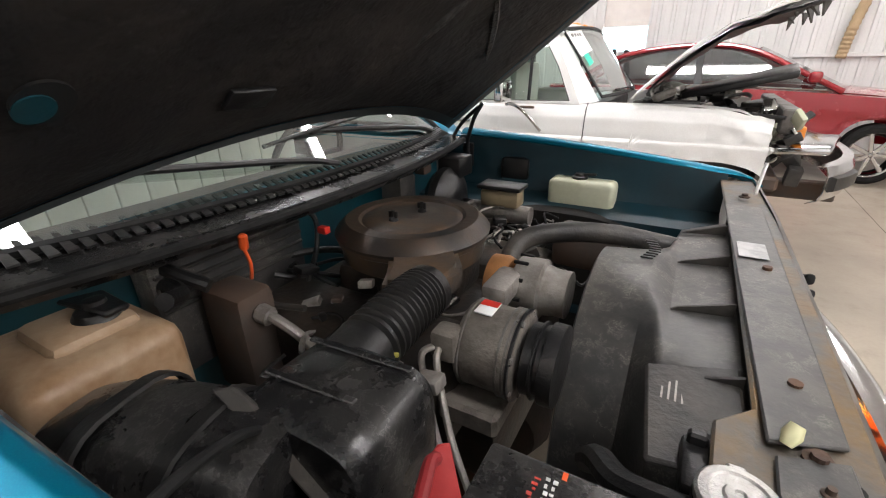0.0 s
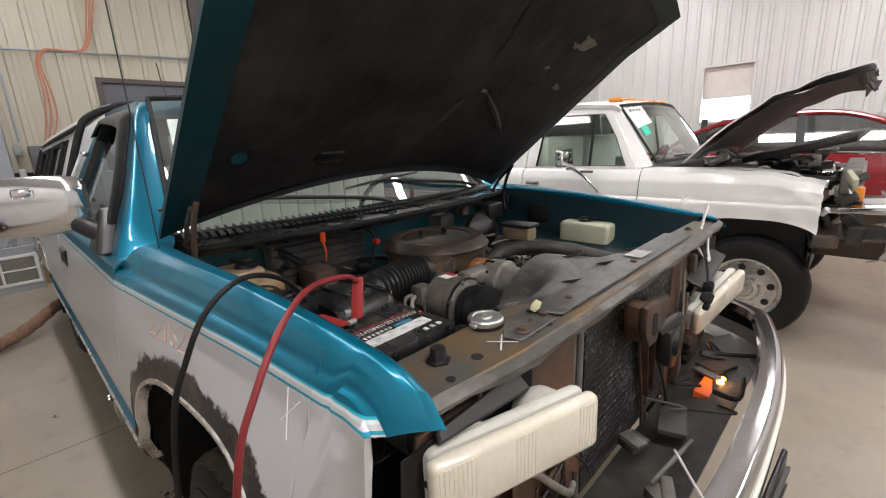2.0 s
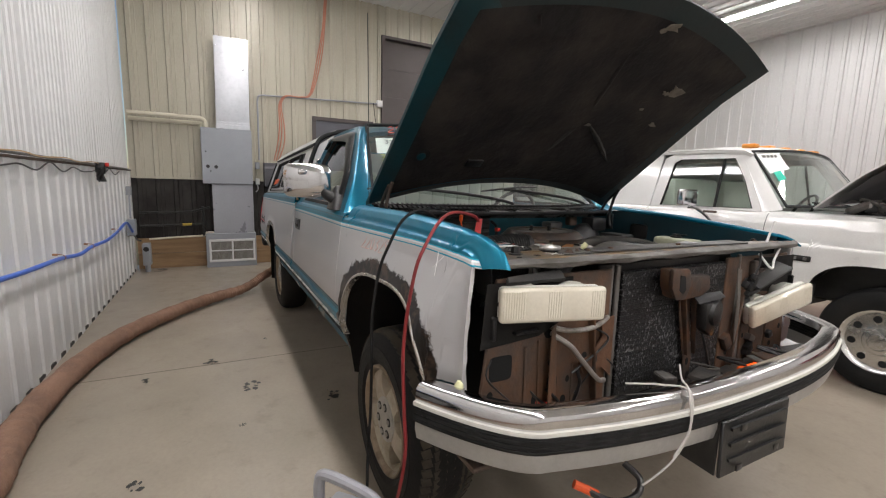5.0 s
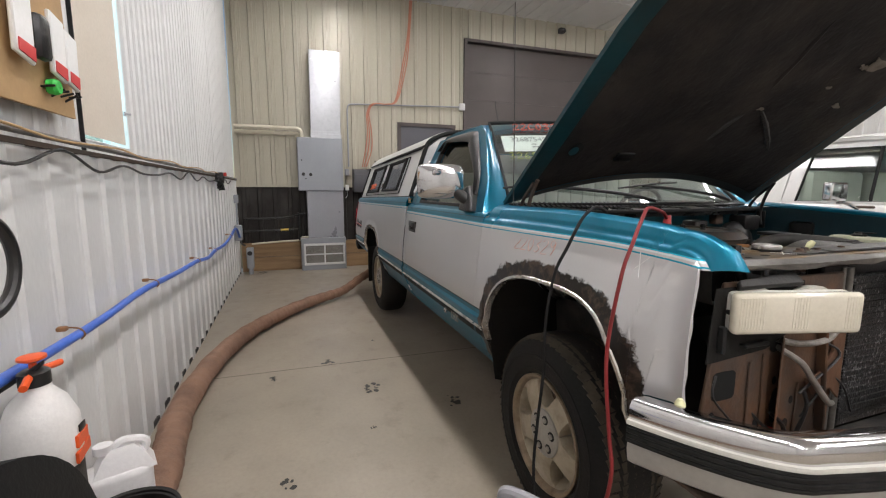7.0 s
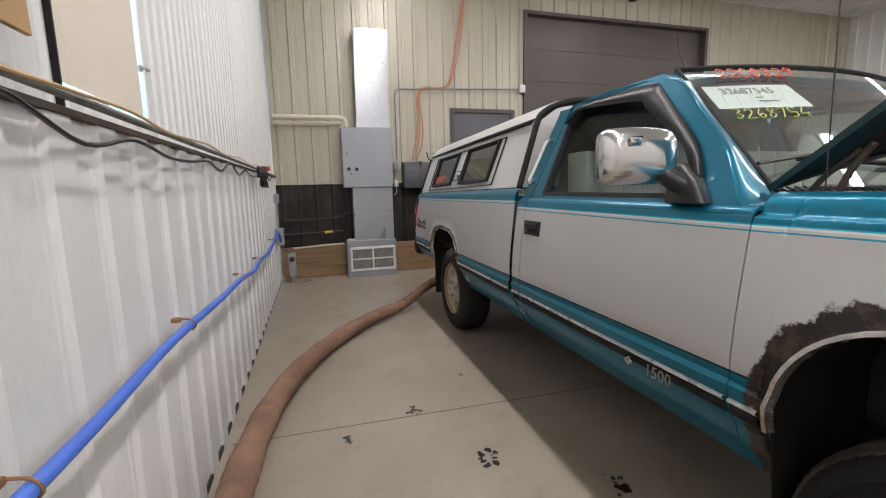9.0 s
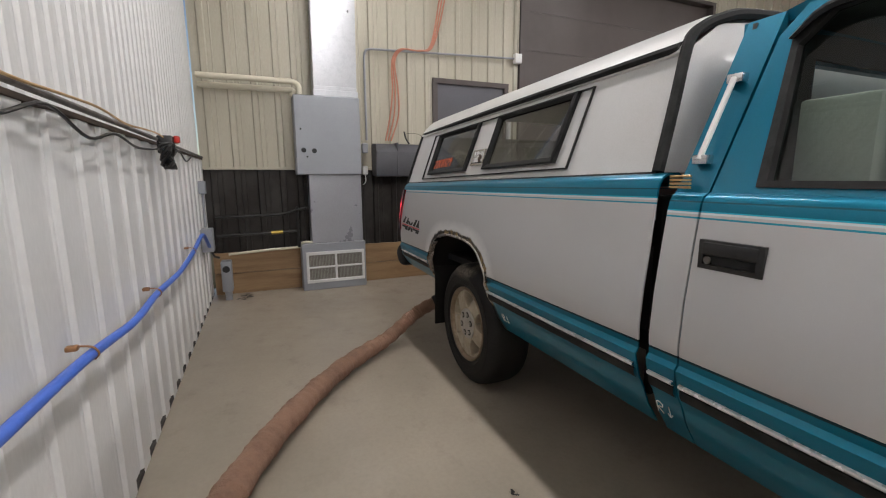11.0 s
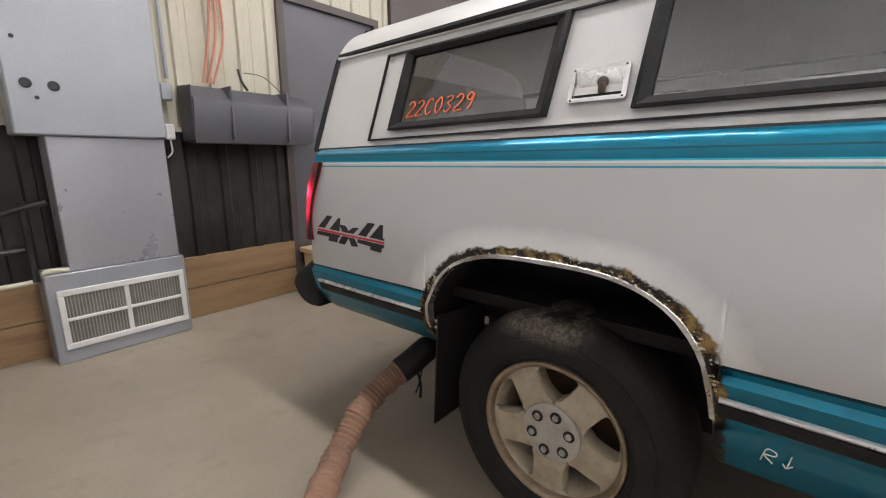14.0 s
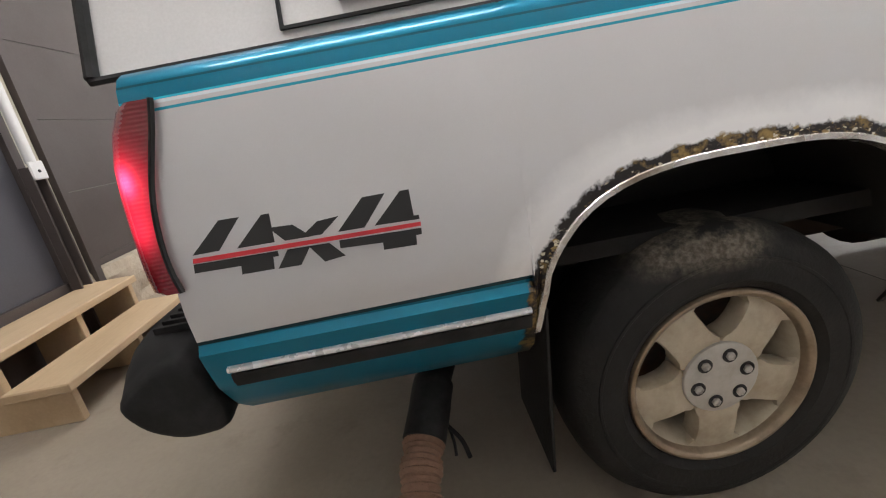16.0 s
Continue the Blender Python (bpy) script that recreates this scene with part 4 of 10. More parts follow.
    for i in range(6):
        a = 2 * math.pi * i / 6 + 0.26
        p = o + Vector((math.cos(a) * 0.061, 0, math.sin(a) * 0.061))
        bm = bm_new()
        # near-black collar that paints the shade of the recess round the nut
        lathe(bm, p, d, [(0.112, 0.0175), (0.1155, 0.0175), (0.1155, 0.0150), (0.1142, 0.0140)], 18)
        part("nut_collar", bm, NUTHOLE, tyre)
        bm = bm_new()
        lathe(bm, p, d, [(0.1145, 0.0105), (0.120, 0.0105), (0.1212, 0.008), (0.118, 0.006), (0.118, 0.0)], 6)
        part("lug_nut", bm, CAPMETAL, tyre)


for wx in (0.0, -3.254):
    for sgn in (-1, 1):
        wheel(wx, sgn)
bm = bm_new()
rod(bm, (0, -0.75, 0.37), (0, 0.75, 0.37), 0.05, 14)
part("front_axle", bm, RUST, truck)
bm = bm_new()
rod(bm, (-3.254, -0.75, 0.37), (-3.254, 0.75, 0.37), 0.055, 14)
part("rear_axle", bm, UNDERBODY, truck)
for yy in (-0.42, 0.42):
    bm = bm_new()
    box(bm, -4.2, 0.55, yy - 0.04, yy + 0.04, 0.46, 0.58, 0.008, 1)
    part("frame_rail", bm, UNDERBODY, truck)
# unseen tank, drivetrain and cross members, added to block light under the truck
bm = bm_new()
box(bm, -2.85, -1.45, 0.46, 0.84, 0.31, 0.58, 0.05, 3)
part("unseen_fuel_tank", bm, UNDERBODY, truck)
bm = bm_new()
rings(bm, [[(x, w * math.cos(a * math.pi / 8), z + h * math.sin(a * math.pi / 8)) for a in range(16)] for x, w, h, z in ((-0.1, 0.26, 0.17, 0.55), (-0.35, 0.25, 0.17, 0.53), (-0.5, 0.17, 0.14, 0.50), (-1.1, 0.13, 0.12, 0.48), (-1.15, 0.24, 0.15, 0.46), (-1.45, 0.22, 0.14, 0.46), (-1.5, 0.06, 0.06, 0.46))])
part("unseen_transmission", bm, UNDERBODY, truck)
bm = bm_new()
rod(bm, (-1.48, 0.0, 0.46), (-3.1, 0.0, 0.40), 0.045, 14)
part("unseen_drive_shaft", bm, UNDERBODY, truck)
for x in (-3.254, 0.02):
    bm = bm_new()
    lathe(bm, (x, -0.16 if x < -1 else 0.10, 0.37), (0, 1, 0), [(0, 0.05), (0.04, 0.12), (0.12, 0.15), (0.22, 0.13), (0.30, 0.05)], 20)
    part("unseen_differential", bm, UNDERBODY, truck)
for x in (-0.95, -2.1, -3.85):
    bm = bm_new()
    box(bm, x - 0.06, x + 0.06, -0.40, 0.40, 0.43, 0.55, 0.02, 2)
    part("unseen_cross_member", bm, UNDERBODY, truck)
for sgn in (-1, 1):
    bm = bm_new()
    slab(bm, [(-0.405, sgn * 0.50, 0.30), (-0.395, sgn * 0.955, 0.43), (-0.39, sgn * 0.985, 0.62), (-0.385, sgn * 0.985, 0.80), (-0.39, sgn * 0.50, 0.80)], (-0.006, 0, 0))
    part("splash_panel", bm, WELL, truck)
# spare wheel and muffler: unseen too, added to deepen the floor's shade
bm = bm_new()
lathe(bm, (-3.98, 0.0, 0.40), (0, 0, 1), [(0.0, 0.20), (0.0, 0.32), (0.05, 0.365), (0.13, 0.365), (0.18, 0.32), (0.18, 0.20)], 32)
part("unseen_spare_wheel", bm, RUBBER, truck)
bm = bm_new()
rings(bm, [[(x, -0.30 + 0.13 * math.cos(a * math.pi / 8), 0.42 + 0.08 * math.sin(a * math.pi / 8)) for a in range(16)] for x in (-1.5, -1.55, -2.25, -2.3)])
part("unseen_muffler", bm, UNDERBODY, truck)

# hood, hinged at the cowl and propped open
HA = radians(37.5)
HD, HN = Vector((math.cos(HA), 0, math.sin(HA))), Vector((-math.sin(HA), 0, math.cos(HA)))
HO = Vector((-0.53, 0, 1.25))


def hood_pt(u, v, h=0.0):
    """u across from -1 to 1, v along from hinge to nose, h above the underside."""
    y = 0.846 * u
    s0, s1 = 0.165 * (1 - u * u) - 0.02, 1.155 + 0.145 * (1 - abs(u) ** 1.8)
    s = s0 + (s1 - s0) * v
    crown = 0.045 * (1 - abs(u) ** 2.2) - 0.03 * max(0, v - 0.8) / 0.2
    return HO + HD * s + HN * (crown + h) + Vector((0, y, 0))


def hood_skin(h, u0=1.0, v0=0.0, v1=1.0, lump=0.0):
    bm = bm_new()
    rows = []
    for j in range(25):
        v = v0 + (v1 - v0) * j / 24
        row = []
        for i in range(33):
            u = u0 * (i / 16 - 1)
            p = hood_pt(u, v, h)
            if lump:
                q = Vector((u * 3, v * 4, 0.3))
                edge = min(1, (u0 - abs(u)) * 12, (v - v0) * 10, (v1 - v) * 10)
                p = p - HN * lump * edge * (0.8 + 0.5 * noise.noise(q * 1.4) + 0.35 * noise.noise(q * 4))
            row.append(p)
        rows.append(row)
    rings(bm, rows, False, False)
    return bm


ob = part("hood_skin", hood_skin(0.03), TEALM, truck)
ob.modifiers.new("thick", "SOLIDIFY").thickness = 0.004
bm = bm_new()
us = [-1 + i / 20 for i in range(41)]
outer = [hood_pt(u, 0.0, 0.012) for u in us] + [hood_pt(1, v / 20, 0.012) for v in range(1, 20)] + [hood_pt(u, 1.0, 0.012) for u in us[::-1]] + [hood_pt(-1, 1 - v / 20, 0.012) for v in range(1, 20)]
top = [p + HN * 0.018 for p in outer]
inner = [hood_pt(0.9 * u, 0.05, 0.0) for u in us] + [hood_pt(0.9, 0.05 + 0.88 * v / 20, 0.0) for v in range(1, 20)] + [hood_pt(0.9 * u, 0.93, 0.0) for u in us[::-1]] + [hood_pt(-0.9, 0.93 - 0.88 * v / 20, 0.0) for v in range(1, 20)]
rings(bm, [top, outer, inner], True, False)
# teal along the near edge, near-black everywhere else
for f in bm.faces:
    f.material_index = 0 if f.calc_center_median().y < -0.72 else 1
ob = part("hood_frame", bm, [surf("teal_hood_rim", (0.003, 0.04, 0.052), 0.5, 0.1, (0.02, 0.023, 0.024), 0.6, 5), surf("dark_hood_rim", (0.010, 0.02, 0.022), 0.7, 0, (0.03, 0.03, 0.03), 0.6, 5)], truck, "dusty dark teal hood rim")
part("hood_liner", hood_skin(0.006, 0.91, 0.045, 0.935, 0.022), INSUL, truck, "torn black hood insulation")

# liner tears and the round opening in the hood's underside, its shade painted on
PALE = surf("torn_liner", (0.20, 0.17, 0.14), 0.8, 0.2, (0.08, 0.07, 0.06), 0.6, 20, 90, 0.5)
rng = random.Random(11)
HOLLOW = plain("recess_shade_black", (0.005, 0.005, 0.005), 0.9)
TEALSKIN = surf("dull_teal_skin", (0.003, 0.055, 0.075), 0.5, 0.1, (0.01, 0.06, 0.08), 0.5, 9)
for u, v, w in ((0.52, 0.727, 0.065), (0.60, 0.56, 0.03), (0.46, 0.70, 0.025), (0.125, 0.455, 0.022), (0.09, 0.925, 0.05), (0.05, 0.90, 0.025), (0.40, 0.60, 0.018)):
    bm = bm_new()
    ps = []
    for i in range(11):
        a = 2 * math.pi * i / 11
        r = w * rng.uniform(0.35, 1.0)
        ps.append(hood_pt(u + r * math.cos(a) * 1.3, v + r * math.sin(a) * 0.5, -0.028 + rng.uniform(-0.004, 0.004)))
    slab(bm, ps, HN * 0.004)
    part("torn_patch", bm, PALE, truck)
bm = bm_new()
c = hood_pt(-0.808, 0.305, -0.016)
# black disc paints the recess's shaded part, the offset teal disc its lit skin
for o, q, mt, nm in ((Vector((0, 0, 0)), 0.031, HOLLOW, "liner_hole_shade"), (HD * -0.008 + Vector((0, -0.009, 0)) - HN * 0.002, 0.021, TEALSKIN, "lit_hole_skin")):
    bm = bm_new()
    rings(bm, [[c + o + HN * h + HD * math.cos(a * math.pi / 12) * q * 1.2 + Vector((0, math.sin(a * math.pi / 12) * q, 0)) for a in range(24)] for h in (0.0, 0.004)])
    part(nm, bm, mt, truck)
# black block that paints the dark of a recess in the hood's underside
bm = bm_new()
cbox(bm, (0, 0, 0), (0.05, 0.09, 0.012), 0.004, Matrix.Translation(hood_pt(-0.45, 0.198, -0.018)) @ Matrix.Rotation(-HA, 4, "Y"))
part("hood_recess_shade", bm, BLACK, truck)
# pressed ridges of the hood's inner frame showing through the liner
DUSTLINE = surf("dusty_liner_ridge", (0.022, 0.020, 0.019), 0.6, 0, (0.065, 0.055, 0.047), 0.7, 12, 70, 1.0, 0, 0.008)
for a, c, w in (((-0.02, 0.20), (0.10, 0.45), 0.018), ((0.13, 0.46), (0.62, 0.26), 0.020), ((0.10, 0.45), (0.02, 0.80), 0.014), ((-0.40, 0.64), (-0.62, 0.90), 0.014), ((0.14, 0.50), (0.46, 0.66), 0.016)):
    bm = bm_new()
    pts = [hood_pt(a[0] + (c[0] - a[0]) * k / 8, a[1] + (c[1] - a[1]) * k / 8, -0.002) for k in range(9)]
    pipe(bm, pts, w, 8, 2, lambda q, i, w=w: w * (0.35 + 0.65 * math.sin(math.pi * min(max(q, 0.02), 0.98))) )
    part("liner_ridge", bm, INSUL if w < 0.017 else DUSTLINE, truck)
# hood hinges
for sgn in (-1, 1):
    bm = bm_new()
    pipe(bm, [(-0.42, sgn * 0.79, 1.12), (-0.43, sgn * 0.79, 1.2), (-0.40, sgn * 0.785, 1.30), (-0.36, sgn * 0.78, 1.365)], 0.009, 8, 4)
    pipe(bm, [(-0.52, sgn * 0.79, 1.19), (-0.46, sgn * 0.79, 1.28), (-0.38, sgn * 0.79, 1.35)], 0.008, 8, 4)
    cbox(bm, (-0.43, sgn * 0.80, 1.15), (0.05, 0.012, 0.10), 0.004)
    part("hood_hinge", bm, BLACK if sgn > 0 else RUSTBROWN, truck)

# engine bay shell: firewall, inner fenders, cowl
bm = bm_new()
box(bm, -0.64, -0.60, -0.82, 0.82, 0.55, 1.21, 0.01, 1)
part("firewall", bm, TEALBAY, truck)
for sgn in (-1, 1):
    bm = bm_new()
    rows = []
    for x in (-0.6, -0.3, 0.0, 0.2, 0.4, 0.45, 0.5, 0.54):
        i_ = 0.03 * max(0.0, (x + 0.1) / 0.775)
        rows.append([(x, sgn * (0.843 - i_), fend_drop(x, -sgn * 0.85, 1.227)), (x, sgn * (0.838 - i_), fend_drop(x, -sgn * 0.85, 1.19)), (x, sgn * (0.832 - i_), 1.07), (x, sgn * 0.80, 1.02), (x, sgn * 0.66, 0.99), (x, sgn * 0.62, 0.6)])
    rings(bm, rows, False, False)
    # far side in a teal much darker than the body's
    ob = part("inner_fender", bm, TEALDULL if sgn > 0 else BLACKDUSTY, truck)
    ob.modifiers.new("thick", "SOLIDIFY").thickness = 0.004
bm = bm_new()
rows = []
for i in range(25):
    u = i / 12 - 1
    y = 0.80 * u
    f = 0.10 * (1 - u * u)
    rows.append([(-0.47 + f, y, 1.185), (-0.455 + f, y, 1.205), (-0.47 + f, y, 1.222), (-0.52 + f, y, 1.228), (-0.58 + f, y, 1.235), (-0.60 + f, y, 1.20)])
rings(bm, rows, False, False)
part("cowl_panel", bm, SCUFF, truck)
bm = bm_new()
pipe(bm, [(-0.45 + 0.10 * (1 - (i / 10 - 1) ** 2), 0.79 * (i / 10 - 1), 1.213) for i in range(21)], 0.011, 8, 1, None, False)
part("cowl_seal", bm, TRIMBLACK, truck)
bm = bm_new()
for i in range(62):
    u = (i + 0.5) / 31 - 1
    y, f = 0.79 * u, 0.10 * (1 - u * u)
    slab(bm, [(-0.525 + f, y - 0.009, 1.234), (-0.525 + f, y + 0.009, 1.234), (-0.585 + f, y + 0.004, 1.258), (-0.585 + f, y - 0.004, 1.258)], (0, 0, 0.004))
part("cowl_grille", bm, BLACK, truck)
for y0, y1, bx in ((-0.62, 0.02, 0.0), (0.05, 0.66, 0.0)):
    bm = bm_new()
    a = Vector((-0.545 + 0.10 * (1 - (y1 / 0.8) ** 2) - 0.02, y1, 1.262))
    b = Vector((-0.66 + 0.10 * (1 - (y0 / 0.8) ** 2), y0, 1.345))
    pipe(bm, [a, a.lerp(b, 0.15) + Vector((0, 0, 0.012)), a.lerp(b, 0.5) + Vector((0.02, 0, 0.012)), b], 0.009, 8, 6)
    arm = part("wiper", bm, BLACK, truck)
    bm = bm_new()
    c0, c1 = b + Vector((0.005, -0.20, -0.015)), b + Vector((-0.005, 0.22, 0.02))
    pipe(bm, [c0, b + Vector((0.012, 0, 0.008)), c1], 0.006, 6, 6)
    cbox(bm, b, (0.02, 0.06, 0.02), 0.005)
    part("wiper_blade", bm, BLACK, arm)

# engine
OILY = surf("oily_engine", (0.028, 0.025, 0.022), 0.5, 0.2, (0.10, 0.068, 0.045), 0.7, 11, 60, 0.5)
for nm, q, bv in (("engine_block", (-0.55, 0.16, -0.26, 0.26, 0.62, 0.93), 0.04), ("valve_cover", (-0.50, 0.10, -0.36, -0.14, 0.80, 0.98), 0.03), ("valve_cover", (-0.50, 0.10, 0.14, 0.36, 0.80, 0.98), 0.03), ("intake_manifold", (-0.38, -0.06, -0.13, 0.15, 0.92, 1.03), 0.03)):
    bm = bm_new()
    box(bm, *q, bv, 2)
    part(nm, bm, OILY, truck)
AC = Vector((-0.235, 0.05, 0))
bm = bm_new()
lathe(bm, AC + Vector((0, 0, 1.02)), (0, 0, 1), [(0, 0.12), (0.0, 0.185), (0.01, 0.20), (0.055, 0.205), (0.06, 0.212), (0.072, 0.214)], 48)
ac = part("air_cleaner", bm, AIRCL, truck, "round dusty brown air cleaner")
bm = bm_new()
lathe(bm, AC + Vector((0, 0, 1.092)), (0, 0, 1), [(0.0, 0.216), (0.008, 0.218), (0.016, 0.212), (0.036, 0.192), (0.041, 0.185), (0.040, 0.150), (0.034, 0.142), (0.033, 0.05), (0.036, 0.0)], 48)
lid = part("lid", bm, surf("dark_lid", (0.036, 0.032, 0.030), 0.42, 0.2, (0.15, 0.085, 0.04), 0.6, 6, 60, 0.25), ac)
bm = bm_new()
lathe(bm, AC + Vector((0, 0, 1.1262)), (0, 0, 1), [(0, 0.139), (0.0012, 0.137), (0.0016, 0.10), (0.0, 0.06), (0.001, 0.0)], 48)
part("lid_dish", bm, AIRCL, lid)
for dx, dy in ((-0.03, -0.05), (0.0, 0.05)):
    bm = bm_new()
    p = AC + Vector((dx, dy, 1.126))
    lathe(bm, p, (0, 0, 1), [(0, 0.014), (0.006, 0.013), (0.012, 0.006), (0.03, 0.005)], 12)
    cbox(bm, p + Vector((0, 0, 0.018)), (0.028, 0.007, 0.018), 0.002)
    part("wing_nut", bm, BLACK, ac)
bm = bm_new()
rings(bm, [[(-0.21, -0.10, 1.03), (-0.06, -0.02, 1.03), (-0.06, -0.02, 1.105), (-0.21, -0.10, 1.105)],
           [(-0.15, -0.19, 1.03), (0.005, -0.11, 1.03), (0.005, -0.11, 1.098), (-0.15, -0.19, 1.098)],
           [(-0.11, -0.27, 1.04), (0.0, -0.24, 1.04), (0.0, -0.24, 1.10), (-0.11, -0.27, 1.10)]])
bmesh.ops.bevel(bm, geom=bm.edges[:], offset=0.014, segments=2, affect="EDGES")
part("snorkel", bm, AIRCL, ac)
bm = bm_new()
pipe(bm, [(-0.02, -0.225, 1.083), (-0.017, -0.30, 1.087), (-0.012, -0.39, 1.085), (-0.008, -0.50, 1.075)], 0.053, 24, 24, lambda s, i: 0.053 + (0.0045 if i % 4 < 2 else -0.0035) if 0.12 < s < 0.86 else 0.056)
part("intake_hose", bm, BLACK, truck, "ribbed black intake hose")
# air filter housing: chamber, tapering drum, strap and inlet
bm = bm_new()
rows = []
for y, k in ((-0.485, 0.86), (-0.492, 0.94), (-0.508, 0.985), (-0.54, 1.0), (-0.60, 1.0), (-0.645, 0.97), (-0.66, 0.9)):
    row = []
    for i in range(32):
        a = 2 * math.pi * i / 32
        c, n = math.cos(a), math.sin(a)
        row.append((0.045 + 0.115 * k * math.copysign(abs(c) ** 0.36, c), y, 0.995 + 0.137 * k * math.copysign(abs(n) ** 0.36, n)))
    rows.append(row)
rings(bm, rows)
ab = part("filter_box", bm, SCUFF, truck, "scuffed black plastic air filter housing")
bm = bm_new()
rows = []
p0, p1 = Vector((0.05, -0.675, 1.0)), Vector((-0.345, -0.765, 0.985))
axis = (p1 - p0).normalized()
across = Vector((-axis.y, axis.x, 0))
for q, k in ((0.0, 0.93), (0.06, 1.0), (0.30, 1.02), (0.52, 1.0), (0.72, 0.93), (0.86, 0.80), (0.95, 0.60), (1.0, 0.30)):
    c = p0.lerp(p1, q)
    row = []
    for i in range(28):
        a = 2 * math.pi * i / 28
        cs, sn = math.cos(a), math.sin(a)
        row.append(c + across * 0.098 * k * math.copysign(abs(cs) ** 0.62, cs) + Vector((0, 0, 0.128 * k * math.copysign(abs(sn) ** 0.62, sn))))
    rows.append(row)
rings(bm, rows)
part("filter_drum", bm, SCUFF, ab)
for q in (0.26, 0.60):
    bm = bm_new()
    c = p0.lerp(p1, q)
    rows = []
    for d, k in ((-0.013, 1.01), (-0.011, 1.05), (0.011, 1.05), (0.013, 1.01)):
        rows.append([c + axis * d + across * 0.100 * k * math.copysign(abs(math.cos(a)) ** 0.62, math.cos(a)) + Vector((0, 0, 0.130 * k * math.copysign(abs(math.sin(a)) ** 0.62, math.sin(a)))) for a in [2 * math.pi * i / 28 for i in range(28)]])
    rings(bm, rows, True, False)
    part("housing_seam", bm, BLACK, ab)
bm = bm_new()
for z0 in (1.132,):
    slab(bm, [(-0.05, -0.515, z0), (0.13, -0.505, z0), (0.13, -0.517, z0), (-0.05, -0.527, z0)], (0, 0, 0.005), 0.002, 1)
    slab(bm, [(-0.05, -0.60, z0), (0.10, -0.59, z0), (0.10, -0.602, z0), (-0.05, -0.612, z0)], (0, 0, 0.005), 0.002, 1)
part("lid_rib", bm, SCUFF, ab)
bm = bm_new()
slab(bm, [(-0.075, -0.665, 1.137), (-0.045, -0.650, 1.140), (0.175, -0.625, 0.985), (0.155, -0.660, 0.965)], (0.004, -0.012, 0.012), 0.004, 1)
part("strap", bm, BLACKDUSTY, ab)
bm = bm_new()
pipe(bm, [(-0.05, -0.74, 1.03), (0.03, -0.755, 1.01), (0.10, -0.775, 0.965), (0.17, -0.79, 0.90)], 0.044, 18, 6, lambda q, i: 0.048 - 0.010 * q)
part("inlet", bm, BLACK, ab)
for k in range(3):
    bm = bm_new()
    c = p0.lerp(p1, 0.26) + Vector((0, 0, 0.13)) + across * (-0.05 + 0.04 * k)
    cbox(bm, c, (0.022, 0.016, 0.008), 0.003)
    part("clip", bm, BLACKDUSTY, ab)
# washer bottle
bm = bm_new()
box(bm, -0.60, -0.335, -0.80, -0.555, 0.86, 1.105, 0.035, 3)
box(bm, -0.55, -0.40, -0.73, -0.59, 1.09, 1.125, 0.02, 2)
wb = part("washer_bottle", bm, TANPLASTIC, truck, "stained tan plastic washer fluid bottle")
bm = bm_new()
slab(bm, [(-0.60, -0.80, 1.085), (-0.52, -0.80, 1.085), (-0.50, -0.70, 1.085), (-0.58, -0.68, 1.085)], (0, 0, 0.012), 0.004)
part("mounting_ear", bm, TANPLASTIC, wb)
bm = bm_new()
lathe(bm, (-0.565, -0.755, 1.096), (0, 0, 1), [(0, 0.018), (0.004, 0.017), (0.005, 0.011), (0.014, 0.010), (0.016, 0.006)], 12)
part("bolt", bm, RUSTBROWN, wb)
bm = bm_new()
lathe(bm, (-0.455, -0.635, 1.12), (0, 0, 1), [(0, 0.042), (0.006, 0.040), (0.016, 0.034), (0.022, 0.020), (0.034, 0.018), (0.036, 0.010)], 24)
slab(bm, [(-0.53, -0.665, 1.135), (-0.50, -0.60, 1.135), (-0.40, -0.605, 1.135), (-0.40, -0.645, 1.135)], (0, 0, 0.012), 0.004, 1)
part("cap", bm, BLACK, wb)
# heater box with ribbed face
bm = bm_new()
box(bm, -0.60, -0.515, -0.52, -0.10, 0.86, 1.20, 0.018, 2)
hb = part("heater_box", bm, DUSTY, truck, "dusty black ribbed heater box")
for i in range(5):
    bm = bm_new()
    box(bm, -0.518, -0.508, -0.51, -0.11, 1.03 + i * 0.028, 1.040 + i * 0.028, 0.003, 1)
    part("rib", bm, BLACKDUSTY, hb)
bm = bm_new()
box(bm, -0.50, -0.36, -0.44, -0.34, 0.80, 1.07, 0.02, 2)
part("relay_box", bm, RUSTBROWN, truck)
bm = bm_new()
pipe(bm, [(-0.36, -0.39, 1.02), (-0.31, -0.385, 1.01), (-0.24, -0.37, 0.96), (-0.16, -0.36, 0.85)], 0.012, 10, 6)
lathe(bm, (-0.36, -0.39, 1.02), (1, 0.1, -0.2), [(0, 0.022), (0.03, 0.022), (0.032, 0.016)], 8)
part("coolant_line", bm, ALU, truck)
bm = bm_new()
pipe(bm, [(-0.57, -0.50, 1.08), (-0.50, -0.49, 1.10), (-0.44, -0.50, 1.10), (-0.38, -0.56, 1.13)], 0.017, 10, 6)
pipe(bm, [(-0.60, -0.46, 1.15), (-0.52, -0.48, 1.13), (-0.44, -0.44, 1.09)], 0.016, 10, 6)
part("heater_hose", bm, BLACK, truck)
bm = bm_new()
pipe(bm, [(-0.51, -0.10, 1.16), (-0.48, -0.08, 1.12), (-0.47, -0.10, 1.04), (-0.44, -0.17, 0.98), (-0.42, -0.20, 0.92)], 0.008, 8, 6)
part("vacuum_hose", bm, BLACK, truck)
bm = bm_new()
